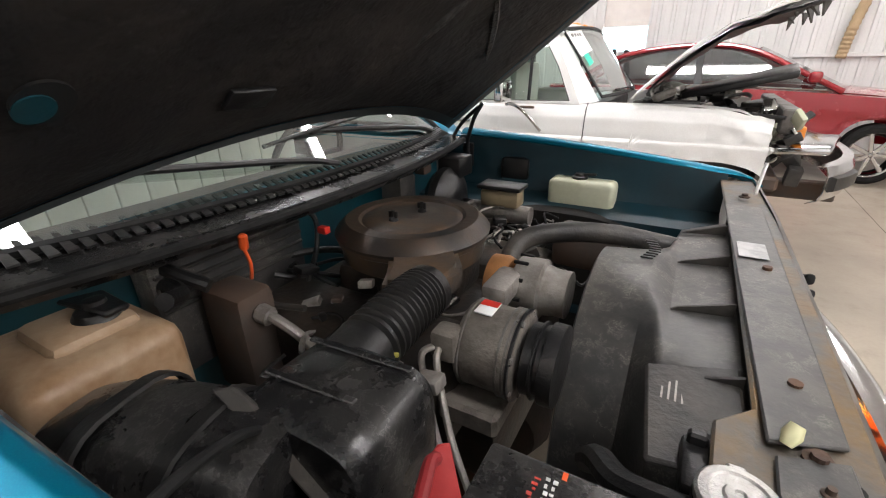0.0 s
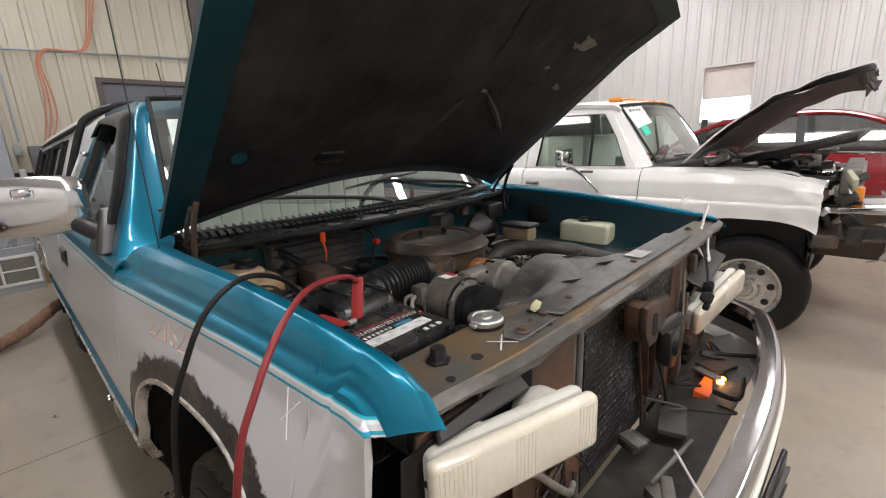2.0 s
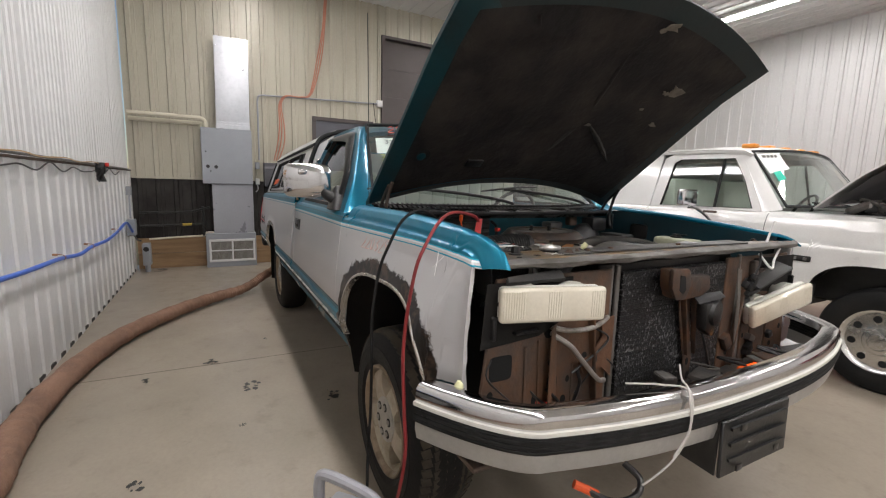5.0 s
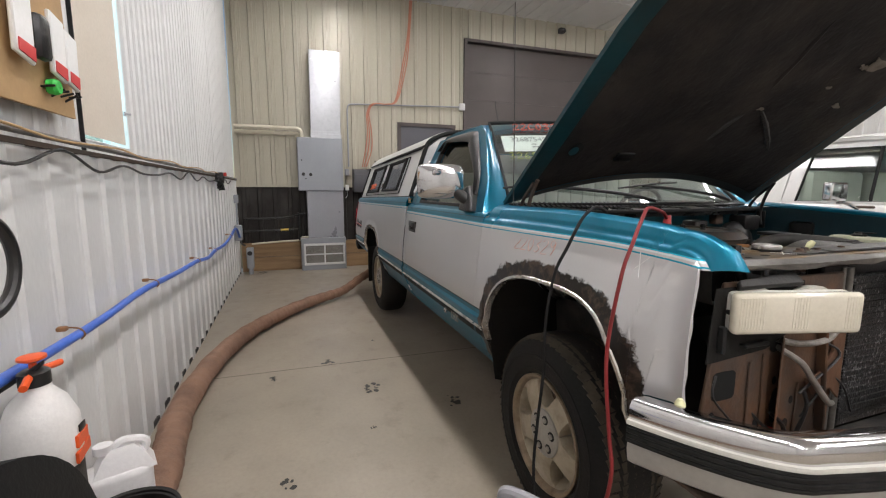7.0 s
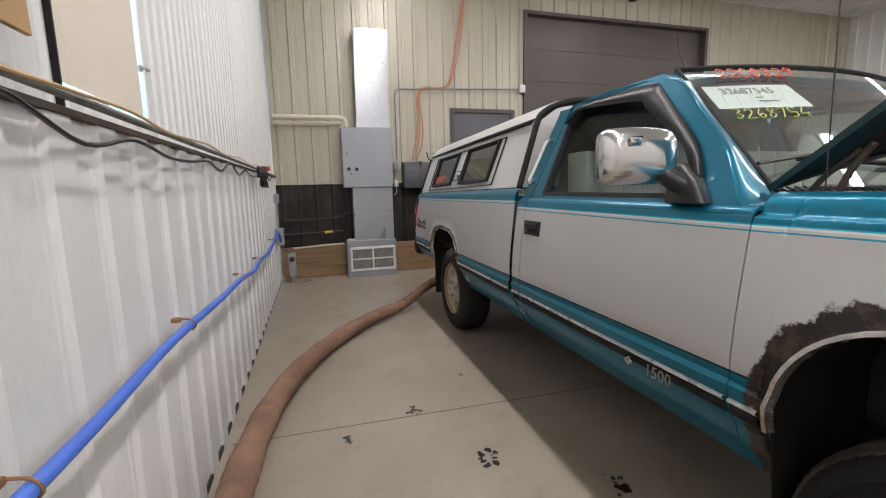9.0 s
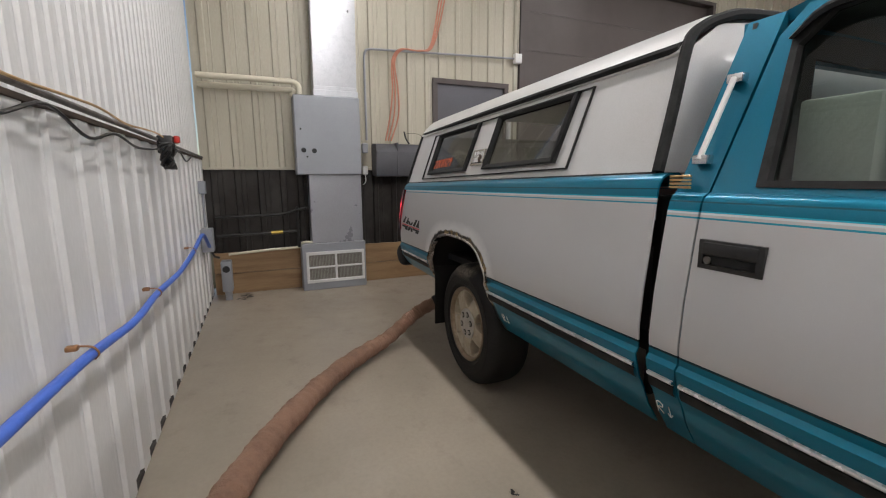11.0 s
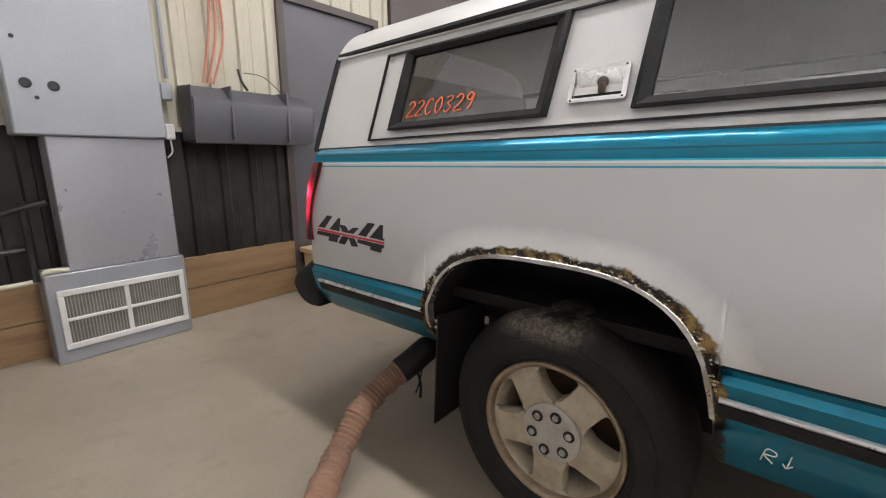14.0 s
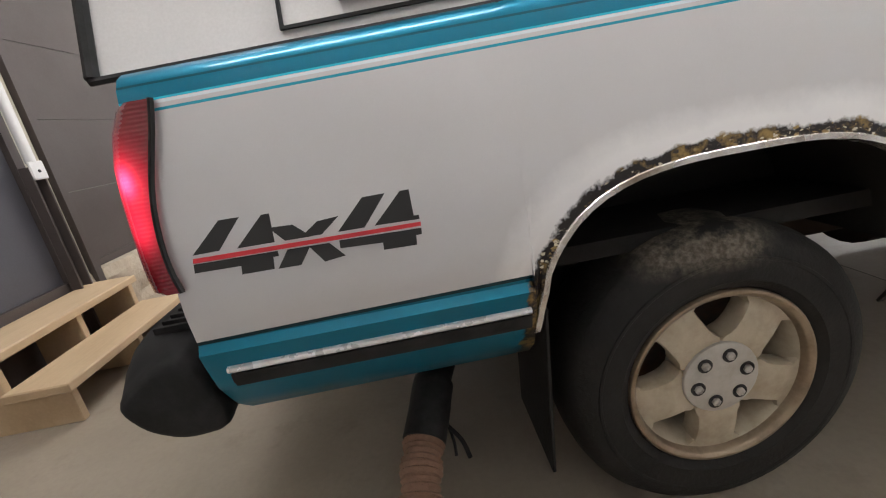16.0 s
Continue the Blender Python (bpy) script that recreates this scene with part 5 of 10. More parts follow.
lathe(bm, (-0.36, -0.394, 1.175), (0.1, 0, 1), [(0, 0.008), (0.004, 0.010), (0.03, 0.010), (0.034, 0.006)], 10)
pipe(bm, [(-0.36, -0.394, 1.175), (-0.355, -0.39, 1.14), (-0.37, -0.385, 1.10)], 0.004, 6, 4)
part("orange_connector", bm, ORANGEPL, truck)
bm = bm_new()
cbox(bm, (-0.40, -0.13, 1.12), (0.03, 0.022, 0.02), 0.004, None)
part("red_connector", bm, REDPL, truck)
# small wiring over the engine
rng = random.Random(3)
for k in range(14):
    bm = bm_new()
    a = Vector((rng.uniform(-0.5, 0.1), rng.uniform(-0.38, 0.5), rng.uniform(0.93, 1.02)))
    pts = [a]
    for j in range(3):
        pts.append(pts[-1] + Vector((rng.uniform(-0.12, 0.12), rng.uniform(-0.12, 0.12), rng.uniform(-0.03, 0.03))))
    pipe(bm, pts, rng.choice((0.006, 0.008, 0.011)), 7, 5)
    part("engine_hose", bm, rng.choice((BLACK, BLACKDUSTY, RUSTBROWN, ALU)), truck)
rng = random.Random(77)
for k in range(46):
    a = Vector((rng.uniform(-0.5, 0.14), rng.choice((rng.uniform(-0.44, -0.12), rng.uniform(0.18, 0.62))), rng.uniform(0.93, 1.04)))
    pts = [a]
    for j in range(4):
        pts.append(pts[-1] + Vector((rng.uniform(-0.06, 0.06), rng.uniform(-0.07, 0.07), rng.uniform(-0.025, 0.025))))
    bm = bm_new()
    pipe(bm, pts, rng.choice((0.003, 0.004, 0.005, 0.007)), 6, 4)
    part("engine_wire", bm, rng.choice((BLACK, TRIMBLACK, BLACKDUSTY, RUSTBROWN, ALU, GREYSTEEL)), truck)
for k in range(34):
    a = Vector((rng.uniform(-0.5, 0.14), rng.choice((rng.uniform(-0.44, -0.14), rng.uniform(0.20, 0.60))), rng.uniform(0.95, 1.03)))
    s = rng.uniform(0.018, 0.045)
    bm = bm_new()
    cbox(bm, a, (s, s * rng.uniform(0.5, 1.6), s * rng.uniform(0.4, 1.0)), 0.004, Matrix.Translation(a) @ Matrix.Rotation(rng.uniform(0, 3), 4, "Z") @ Matrix.Rotation(rng.uniform(-0.5, 0.5), 4, "X") @ Matrix.Translation(-a))
    part("connector", bm, rng.choice((BLACK, BLACKDUSTY, ALU, GREYSTEEL, RUSTBROWN, RUST)), truck)
bm = bm_new()
cbox(bm, (0.03, -0.415, 1.075), (0.016, 0.045, 0.010), 0.003, Matrix.Translation((0.03, -0.415, 1.075)) @ Matrix.Rotation(0.5, 4, "Z") @ Matrix.Translation((-0.03, 0.415, -1.075)))
part("yellow_tag", bm, surf("yellow_tag", (0.60, 0.55, 0.12), 0.5), truck)
# compressor and alternator
bm = bm_new()
lathe(bm, (0.10, -0.275, 1.03), (1, 0, 0), [(0, 0.05), (0.005, 0.076), (0.012, 0.08), (0.085, 0.08), (0.09, 0.084), (0.11, 0.084), (0.115, 0.075)], 36)
box(bm, 0.08, 0.20, -0.37, -0.20, 0.90, 0.95, 0.008, 1)
cbox(bm, (0.09, -0.34, 1.06), (0.05, 0.05, 0.06), 0.01)
cp = part("ac_compressor", bm, surf("grimy_cast_metal", (0.21, 0.19, 0.165), 0.5, 0.4, (0.045, 0.038, 0.032), 0.85, 16, 90, 0.5), truck, "grimy cast aluminium air-conditioning compressor")
for k in range(7):
    bm = bm_new()
    a = 2 * math.pi * k / 7
    lathe(bm, (0.202, -0.275 + 0.078 * math.cos(a), 1.03 + 0.078 * math.sin(a)), (1, 0, 0), [(0, 0.008), (0.012, 0.008), (0.014, 0.005)], 6)
    part("case_bolt", bm, GREYSTEEL, cp)
bm = bm_new()
lathe(bm, (0.222, -0.275, 1.03), (1, 0, 0), [(0, 0.045), (0.002, 0.066), (0.018, 0.066), (0.020, 0.072), (0.024, 0.072), (0.026, 0.066), (0.034, 0.066), (0.036, 0.074), (0.060, 0.074), (0.063, 0.05), (0.066, 0.02)], 40)
lathe(bm, (0.205, -0.275, 1.03), (1, 0, 0), [(0, 0.078), (0.002, 0.086), (0.006, 0.086), (0.008, 0.076)], 40)
part("pulley", bm, BLACK, cp)
bm = bm_new()
cbox(bm, (0.14, -0.275, 1.1105), (0.035, 0.05, 0.003), 0.001)
part("sticker", bm, PAPER, cp)
bm = bm_new()
lathe(bm, (0.10, -0.02, 1.03), (1, 0, 0), [(0, 0.05), (0.01, 0.07), (0.07, 0.072), (0.075, 0.06), (0.10, 0.055), (0.13, 0.055)], 30)
cbox(bm, (0.10, -0.10, 1.06), (0.06, 0.12, 0.05), 0.012)
al = part("alternator", bm, ALU, truck)
for k in range(10):
    a = 2 * math.pi * k / 10
    bm = bm_new()
    cbox(bm, (0.12, -0.02 + 0.0715 * math.cos(a), 1.03 + 0.0715 * math.sin(a)), (0.035, 0.008, 0.008), 0.002)
    part("vent", bm, TRIMBLACK, al)
bm = bm_new()
lathe(bm, (0.04, -0.02, 1.03), (1, 0, 0), [(0, 0.03), (0.0, 0.062), (0.035, 0.064), (0.05, 0.058)], 30)
part("winding", bm, surf("orange_copper", (0.42, 0.19, 0.07), 0.5, 0.4, (0.15, 0.08, 0.04), 0.6, 18), al, "rusty orange copper winding")
for k in range(3):
    bm = bm_new()
    lathe(bm, ((0.112, 0.186, 0.198)[k], -0.275, 1.03), (1, 0, 0), [(0, 0.0795), (0.001, 0.0845), (0.005, 0.0845), (0.006, 0.0795)], 40)
    part("rib", bm, GREYSTEEL, cp)
bm = bm_new()
cbox(bm, (0.14, -0.262, 1.112), (0.034, 0.02, 0.0015), 0.0004)
part("red_mark", bm, REDPL, cp)
for o in (0, 0.03):
    bm = bm_new()
    pipe(bm, [(0.085, -0.35, 1.06), (0.06 + o, -0.38, 1.05), (0.08 + o, -0.40, 1.0), (0.12 + o, -0.44, 0.95), (0.17 + o, -0.47, 0.88)], 0.0065, 8, 6)
    part("refrigerant_line", bm, ALU, truck)
bm = bm_new()
pipe(bm, [(0.07, -0.02, 0.98), (0.06, 0.03, 1.05), (0.08, 0.09, 1.10), (0.17, 0.15, 1.115), (0.28, 0.20, 1.11), (0.38, 0.24, 1.09), (0.46, 0.27, 1.07)], 0.026, 14, 8)
part("radiator_hose", bm, BLACKDUSTY, truck)
# fan shroud: barrel that turns into a flat tray
bm = bm_new()
rows = []
for x, p, ry, zt, sag in ((0.275, 2.0, 0.285, 1.125, 0), (0.28, 2.0, 0.30, 1.135, 0), (0.385, 2.2, 0.315, 1.138, 0), (0.41, 3.0, 0.36, 1.12, 0), (0.43, 6.0, 0.46, 1.105, 0), (0.53, 9.0, 0.50, 1.115, 0)):
    row = []
    for i in range(41):
        a = math.pi * (i / 40 - 0.5) * 1.15
        s, c = math.sin(a), math.cos(a)
        row.append((x, ry * (1 if s > 0 else -1) * abs(s) ** (2 / p), 0.80 + (zt - 0.80) * (1 if c > 0 else -1) * abs(c) ** (2 / p)))
    rows.append(row)
rings(bm, rows, False, False)
sh = part("fan_shroud", bm, DUSTY, truck, "dusty black plastic fan shroud")
for yy in (-0.33, -0.12, 0.10, 0.30):
    bm = bm_new()
    slab(bm, [(0.43, yy, 1.106), (0.525, yy, 1.115), (0.525, yy, 1.14), (0.44, yy, 1.112)], (0, 0.006, 0))
    part("rib", bm, BLACKDUSTY, sh)
for k in range(6):
    bm = bm_new()
    box(bm, 0.432 + 0.008 * k, 0.4345 + 0.008 * k, -0.395, -0.395 + rng.uniform(0.02, 0.045), 1.1235, 1.1243)
    part("print_bar", bm, bpy.data.materials["cast_aluminium"], sh)
for k in range(8):
    bm = bm_new()
    cbox(bm, (0.385 - 0.004 * abs(k - 3.5), 0.02 + 0.014 * k, 1.139), (0.024, 0.006, 0.003), 0.001, Matrix.Translation((0, 0, 0)))
    part("raised_mark", bm, BLACK, sh)
bm = bm_new()
lathe(bm, (0.24, 0.0, 0.80), (1, 0, 0), [(0, 0.07), (0.04, 0.07), (0.05, 0.03)], 24)
for i in range(7):
    a = 2 * math.pi * i / 7
    m = Matrix.Translation((0.30, 0, 0.80)) @ Matrix.Rotation(a, 4, "X") @ Matrix.Rotation(0.5, 4, "Z")
    box(bm, -0.004, 0.004, -0.05, 0.05, 0.05, 0.26, 0, 2, m)
part("fan", bm, BLACK, truck)
bm = bm_new()
pts = [(0.425, -0.50, 1.112), (0.525, -0.49, 1.116), (0.525, -0.285, 1.117), (0.408, -0.325, 1.113)]
slab(bm, pts, (0, 0, 0.010), 0.004, 1)
part("raised_pad", bm, BLACKDUSTY, sh)
# overflow tank, master cylinder, brake booster, modulator
bm = bm_new()
box(bm, -0.05, 0.20, 0.725, 0.825, 0.955, 1.10, 0.022, 3)
tk = part("coolant_tank", bm, MILKY, truck, "milky coolant bottle with green fluid")
bm = bm_new()
box(bm, -0.051, 0.201, 0.724, 0.826, 0.95, 1.02, 0.02, 3)
part("fluid", bm, surf("green_fluid_plastic", (0.30, 0.40, 0.22), 0.4, 0, (0.24, 0.33, 0.18), 0.4), tk)
bm = bm_new()
lathe(bm, (0.06, 0.78, 1.092), (0, 0, 1), [(0, 0.03), (0.016, 0.03), (0.02, 0.02), (0.028, 0.018)], 18)
slab(bm, [(0.05, 0.77, 1.112), (0.12, 0.77, 1.116), (0.12, 0.79, 1.116), (0.05, 0.79, 1.112)], (0, 0, 0.006))
part("cap", bm, BLACK, tk)
bm = bm_new()
box(bm, -0.25, -0.10, 0.53, 0.61, 1.02, 1.085, 0.012, 2)
mc = part("master_cylinder", bm, surf("stained_reservoir", (0.30, 0.24, 0.15), 0.5, 0, (0.15, 0.10, 0.05), 0.6), truck)
bm = bm_new()
box(bm, -0.26, -0.09, 0.52, 0.62, 1.085, 1.103, 0.008, 2)
part("lid", bm, BLACK, mc)
bm = bm_new()
rod(bm, (-0.30, 0.57, 0.99), (-0.06, 0.57, 0.99), 0.035, 14)
part("cylinder", bm, ALU, mc)
bm = bm_new()
lathe(bm, (-0.45, 0.55, 1.02), (1, 0, 0), [(0, 0.10), (0.03, 0.125), (0.06, 0.125), (0.09, 0.10), (0.12, 0.04)], 32)
part("brake_booster", bm, BLACK, truck)
for x0, y0, z0, sx, sy, sz, mt in ((-0.50, 0.36, 1.10, 0.09, 0.10, 0.10, BLACKDUSTY), (-0.40, 0.62, 1.14, 0.10, 0.12, 0.08, BLACK), (-0.48, 0.50, 1.16, 0.05, 0.06, 0.07, RUSTBROWN), (-0.46, 0.30, 1.04, 0.08, 0.06, 0.08, ALU)):
    bm = bm_new()
    cbox(bm, (x0, y0, z0), (sx, sy, sz), 0.01)
    part("relay", bm, mt, truck)
bm = bm_new()
cbox(bm, (-0.22, 0.825, 1.10), (0.12, 0.02, 0.10), 0.02)
part("access_plate", bm, BLACK, truck)
bm = bm_new()
box(bm, 0.10, 0.30, 0.28, 0.42, 0.95, 1.06, 0.02, 2)
part("steering_pump", bm, RUSTBROWN, truck)

# battery with printed top
def on_bat(s, w):
    """A point on the lid: s across from -1 to 1, w along from far end 0 to near end 1."""
    return Vector((0.366 + 0.083 * s + 0.006 * w, -0.585 - 0.225 * w, 1.1558))


bm = bm_new()
box(bm, 0.285, 0.45, -0.808, -0.588, 0.95, 1.135, 0.008, 2)
bt = part("battery", bm, SCUFF, truck, "black car battery with a printed white and red label")
bm = bm_new()
box(bm, 0.281, 0.454, -0.812, -0.584, 1.128, 1.155, 0.006, 2)
part("battery_lid", bm, SCUFF, bt)


def lid_patch(s0, s1, w0, w1, mat, name="print_bar"):
    bm = bm_new()
    slab(bm, [on_bat(s0, w0), on_bat(s1, w0), on_bat(s1, w1), on_bat(s0, w1)], (0, 0, 0.0007))
    part(name, bm, mat, bt)


WORNINK = surf("worn_white_print", (0.62, 0.62, 0.60), 0.7, 0, (0.12, 0.12, 0.12), 0.7, 60, 200, 0)
lid_patch(0.20, 0.56, 0.12, 0.86, WORNINK, "white_label")
lid_patch(0.02, 0.16, 0.22, 0.42, plain("blue_print", (0.05, 0.22, 0.34), 0.6))
rng = random.Random(9)
for k in range(8):
    w = 0.45 + 0.046 * k
    lid_patch(0.02, rng.uniform(0.10, 0.15), w, w + 0.026, WORNINK)
RINK = surf("worn_red_print", (0.55, 0.06, 0.04), 0.6, 0, (0.10, 0.03, 0.03), 0.7, 80, 200, 0)
for k in range(26):
    w, s = 0.10 + 0.026 * k, -0.40 + rng.uniform(-0.02, 0.05)
    lid_patch(s, s + rng.uniform(0.03, 0.09), w, w + rng.uniform(0.008, 0.02), RINK)
for k in range(40):
    w, s = 0.08 + 0.034 * (k // 2), (-0.25 if k % 2 else -0.17) + rng.uniform(-0.01, 0.01)
    lid_patch(s, s + rng.uniform(0.03, 0.055), w, w + rng.uniform(0.012, 0.024), WORNINK)
lid_patch(-0.10, -0.04, 0.02, 0.06, ORANGEPL)
for k in range(3):
    lid_patch(0.72, 0.86, 0.10 + k * 0.08, 0.14 + k * 0.08, WORNINK)
bm = bm_new()
for w in (0.34, 0.67):
    slab(bm, [on_bat(-1, w), on_bat(1, w), on_bat(1, w + 0.012), on_bat(-1, w + 0.012)], (0, 0, 0.0004))
part("lid_seam", bm, TRIMBLACK, bt)

# radiator support across the front
bm = bm_new()
slab(bm, [(0.475, -0.80, 1.14), (0.60, -0.82, 1.14), (0.625, -0.60, 1.145), (0.63, -0.30, 1.145), (0.63, 0.30, 1.14), (0.615, 0.82, 1.13), (0.52, 0.82, 1.13), (0.525, 0.30, 1.14), (0.525, -0.40, 1.145), (0.485, -0.44, 1.145), (0.478, -0.58, 1.142)], (0, 0, 0.008), 0.003, 1)
su = part("radiator_support", bm, surf("stained_support", (0.095, 0.092, 0.086), 0.46, 0.3, (0.21, 0.115, 0.025), 0.95, 9, 70, 0.3), truck, "worn grey radiator support panel with rust")
bm = bm_new()
rows = []
for y in [-0.82 + i * 0.082 for i in range(21)]:
    x = 0.60 + 0.03 * min(1, (0.82 - abs(y)) / 0.25) if y < 0 else 0.615 + 0.015 * min(1, (0.82 - y) / 0.4)
    rows.append([(x - 0.004, y, 1.15), (x + 0.008, y, 1.142), (x + 0.012, y, 1.136), (x + 0.01, y, 1.124 + 0.006 * math.sin(y * 23)), (x - 0.005, y, 1.12)])
rings(bm, rows, False, False)
part("front_lip", bm, surf("scuffed_lip", (0.06, 0.056, 0.05), 0.42, 0.4, (0.30, 0.29, 0.275), 0.8, 16, 60, 0.4, 0, 0.004, (1, 0.35, 1)), su)
# near-black for flat marks that paint the shade inside holes and slots
HOLE = plain("painted_hole_shade", (0.004, 0.004, 0.004), 0.9)
for x, y, r in ((0.575, -0.665, 0.011), (0.588, -0.745, 0.008), (0.598, -0.478, 0.010), (0.575, -0.475, 0.008), (0.61, -0.52, 0.009)):
    bm = bm_new()
    lathe(bm, (x, y, 1.1512), (0, 0, 1), [(0, r), (0.0006, r)], 16)
    part("hole", bm, HOLE, su)
for x, y in ((0.57, -0.34), (0.575, -0.455), (0.575, 0.02), (0.57, 0.55)):
    bm = bm_new()
    lathe(bm, (x, y, 1.152), (0, 0, 1), [(0, 0.014), (0.003, 0.014), (0.004, 0.008), (0.010, 0.008)], 10)
    part("bolt", bm, RUST, su)
bm = bm_new()
lathe(bm, (0.532, -0.715, 1.149), (0, 0, 1), [(0, 0.022), (0.004, 0.022), (0.006, 0.015), (0.026, 0.013)], 6)
part("bolt", bm, BLACK, su)
bm = bm_new()
slab(bm, [(0.532, -0.455, 1.153), (0.604, -0.43, 1.153), (0.604, 0.45, 1.148), (0.520, 0.45, 1.148)], (0, 0, 0.006), 0.002, 1)
part("top_cover", bm, DUSTY, su)
bm = bm_new()
slab(bm, [(0.532, 0.06, 1.1595), (0.582, 0.06, 1.1595), (0.582, 0.145, 1.1592), (0.532, 0.145, 1.1592)], (0, 0, 0.001))
part("paper_label", bm, surf("worn_silver_label", (0.42, 0.42, 0.42), 0.4, 0.3, (0.2, 0.2, 0.2), 0.8, 40), su)
bm = bm_new()
for a, b in (((0.555, -0.615), (0.60, -0.58)), ((0.595, -0.625), (0.56, -0.575))):
    d = (Vector(b) - Vector(a)).normalized() * 0.0015
    slab(bm, [(a[0] - d.y, a[1] + d.x, 1.1535), (a[0] + d.y, a[1] - d.x, 1.1535), (b[0] + d.y, b[1] - d.x, 1.1535), (b[0] - d.y, b[1] + d.x, 1.1535)], (0, 0, 0.0006))
part("chalk_cross", bm, CHALK, su)
bm = bm_new()
lathe(bm, (0.502, -0.55, 1.155), (0, 0, 1), [(0, 0.034), (0.002, 0.036), (0.009, 0.036), (0.012, 0.033), (0.013, 0.026), (0.011, 0.024), (0.011, 0.014), (0.014, 0.012), (0.015, 0.005), (0.013, 0.003)], 32)
for sg in (-1, 1):
    box(bm, 0.494, 0.510, -0.55 + sg * 0.034 - 0.008, -0.55 + sg * 0.034 + 0.008, 1.155, 1.163, 0.002, 1)
part("radiator_cap", bm, surf("stamped_steel_cap", (0.55, 0.545, 0.53), 0.36, 0.85, (0.36, 0.34, 0.30), 0.5, 40, 200, 0.4), truck, "bright metal radiator cap")
bm = bm_new()
cbox(bm, (0.472, -0.495, 1.128), (0.028, 0.075, 0.022), 0.006)
box(bm, 0.462, 0.482, -0.475, -0.462, 1.13, 1.152, 0.003, 1)
part("radiator_mount", bm, BLACK, truck)
bm = bm_new()
slab(bm, [(0.538, -0.468, 1.1525), (0.602, -0.448, 1.1525), (0.605, -0.575, 1.1525), (0.570, -0.585, 1.1525), (0.548, -0.555, 1.1525), (0.535, -0.52, 1.1525)], (0, 0, 0.004), 0.002, 1)
part("notched_plate", bm, DUSTY, su)
for x, y, r in ((0.585, -0.545, 0.015), (0.575, -0.50, 0.007)):
    bm = bm_new()
    lathe(bm, (x, y, 1.1565), (0, 0, 1), [(0, r), (0.002, r), (0.003, r * 0.6), (0.009, r * 0.55)], 12)
    part("bolt", bm, RUSTBROWN, su)
bm = bm_new()
lathe(bm, (0.502, -0.55, 1.08), (0, 0, 1), [(0, 0.03), (0.06, 0.03), (0.064, 0.036), (0.074, 0.036)], 24)
part("filler_neck", bm, BLACK, truck)
bm = bm_new()
pipe(bm, [(0.47, -0.55, 1.12), (0.41, -0.52, 1.09), (0.38, -0.48, 1.07), (0.36, -0.42, 1.0)], 0.018, 10, 6)
part("overflow_hose", bm, BLACK, truck)
bm = bm_new()
lathe(bm, (0.548, -0.452, 1.158), (0.3, 0.5, 0.8), [(0, 0.006), (0.012, 0.010), (0.024, 0.007)], 10)
part("bulb", bm, YELLOWPL, truck)

# front structure: condenser, braces, rusty side panels
bm = bm_new()
box(bm, 0.50, 0.545, -0.36, 0.36, 0.58, 1.10, 0.006, 1)
part("radiator", bm, BLACK, truck)
def fin_mat():
    """Near-black fins with pale flecks of bent metal and dust."""
    m, t, b = nodes_of("condenser_fins")
    v = objvec(t)
    mp = t.nodes.new("ShaderNodeMapping")
    mp.inputs["Scale"].default_value = (1.0, 1.5, 0.8)
    t.links.new(v, mp.inputs["Vector"])
    n1, n2, n3 = noisen(t, mp.outputs[0], 95, 3, 0.7), noisen(t, v, 7, 4), noisen(t, v, 300, 2)
    f = mathn(t, "MULTIPLY", ramp(t, mathn(t, "ADD", n1, mathn(t, "MULTIPLY", n2, 0.35)), 0.74, 0.86), 0.9)
    c = mixc(t, f, mixc(t, ramp(t, n3, 0.4, 0.7), (0.004, 0.004, 0.0045), (0.016, 0.016, 0.017)), (0.30, 0.30, 0.305))
    t.links.new(c, b.inputs["Base Color"])
    b.inputs["Roughness"].default_value, b.inputs["Metallic"].default_value = 0.55, 0.2
    bumpn(t, b, n1, 0.8, 0.006)
    return m


COND = fin_mat()
bm = bm_new()
box(bm, 0.556, 0.566, -0.30, 0.42, 0.595, 1.07)
cd = part("condenser", bm, COND, truck, "black finned condenser, dusty")
for i in range(24):
    z = 0.60 + i * 0.0195
    bm = bm_new()
    box(bm, 0.566, 0.585, -0.28, 0.42, z, z + 0.0186, 0.0015, 1)
    part("fin", bm, COND, cd)
for yy, rr_ in ((-0.312, 0.010), (-0.342, 0.007), (0.43, 0.009)):
    bm = bm_new()
    rod(bm, (0.585, yy, 0.575), (0.585, yy, 1.10), rr_, 12)
    part("condenser_tank", bm, GREYSTEEL, truck)
bm = bm_new()
slab(bm, [(0.605, -0.120, 1.085), (0.605, -0.05, 1.08), (0.605, -0.03, 1.05), (0.605, 0.135, 1.045), (0.605, 0.145, 0.99), (0.605, 0.09, 0.965), (0.605, -0.02, 0.96), (0.605, -0.09, 0.975), (0.605, -0.115, 1.02)], (0.045, -0.008, 0), 0.010, 2)
cb = part("centre_brace", bm, RUST, truck, "rusty brown hood latch brace")
bm = bm_new()
slab(bm, [(0.652, -0.132, 1.09), (0.652, -0.035, 1.085), (0.652, -0.02, 1.03), (0.652, -0.045, 0.97), (0.652, -0.10, 0.975), (0.652, -0.13, 1.02)], (0.022, -0.006, 0), 0.008, 2)
part("latch_hood", bm, RUST, cb)
bm = bm_new()
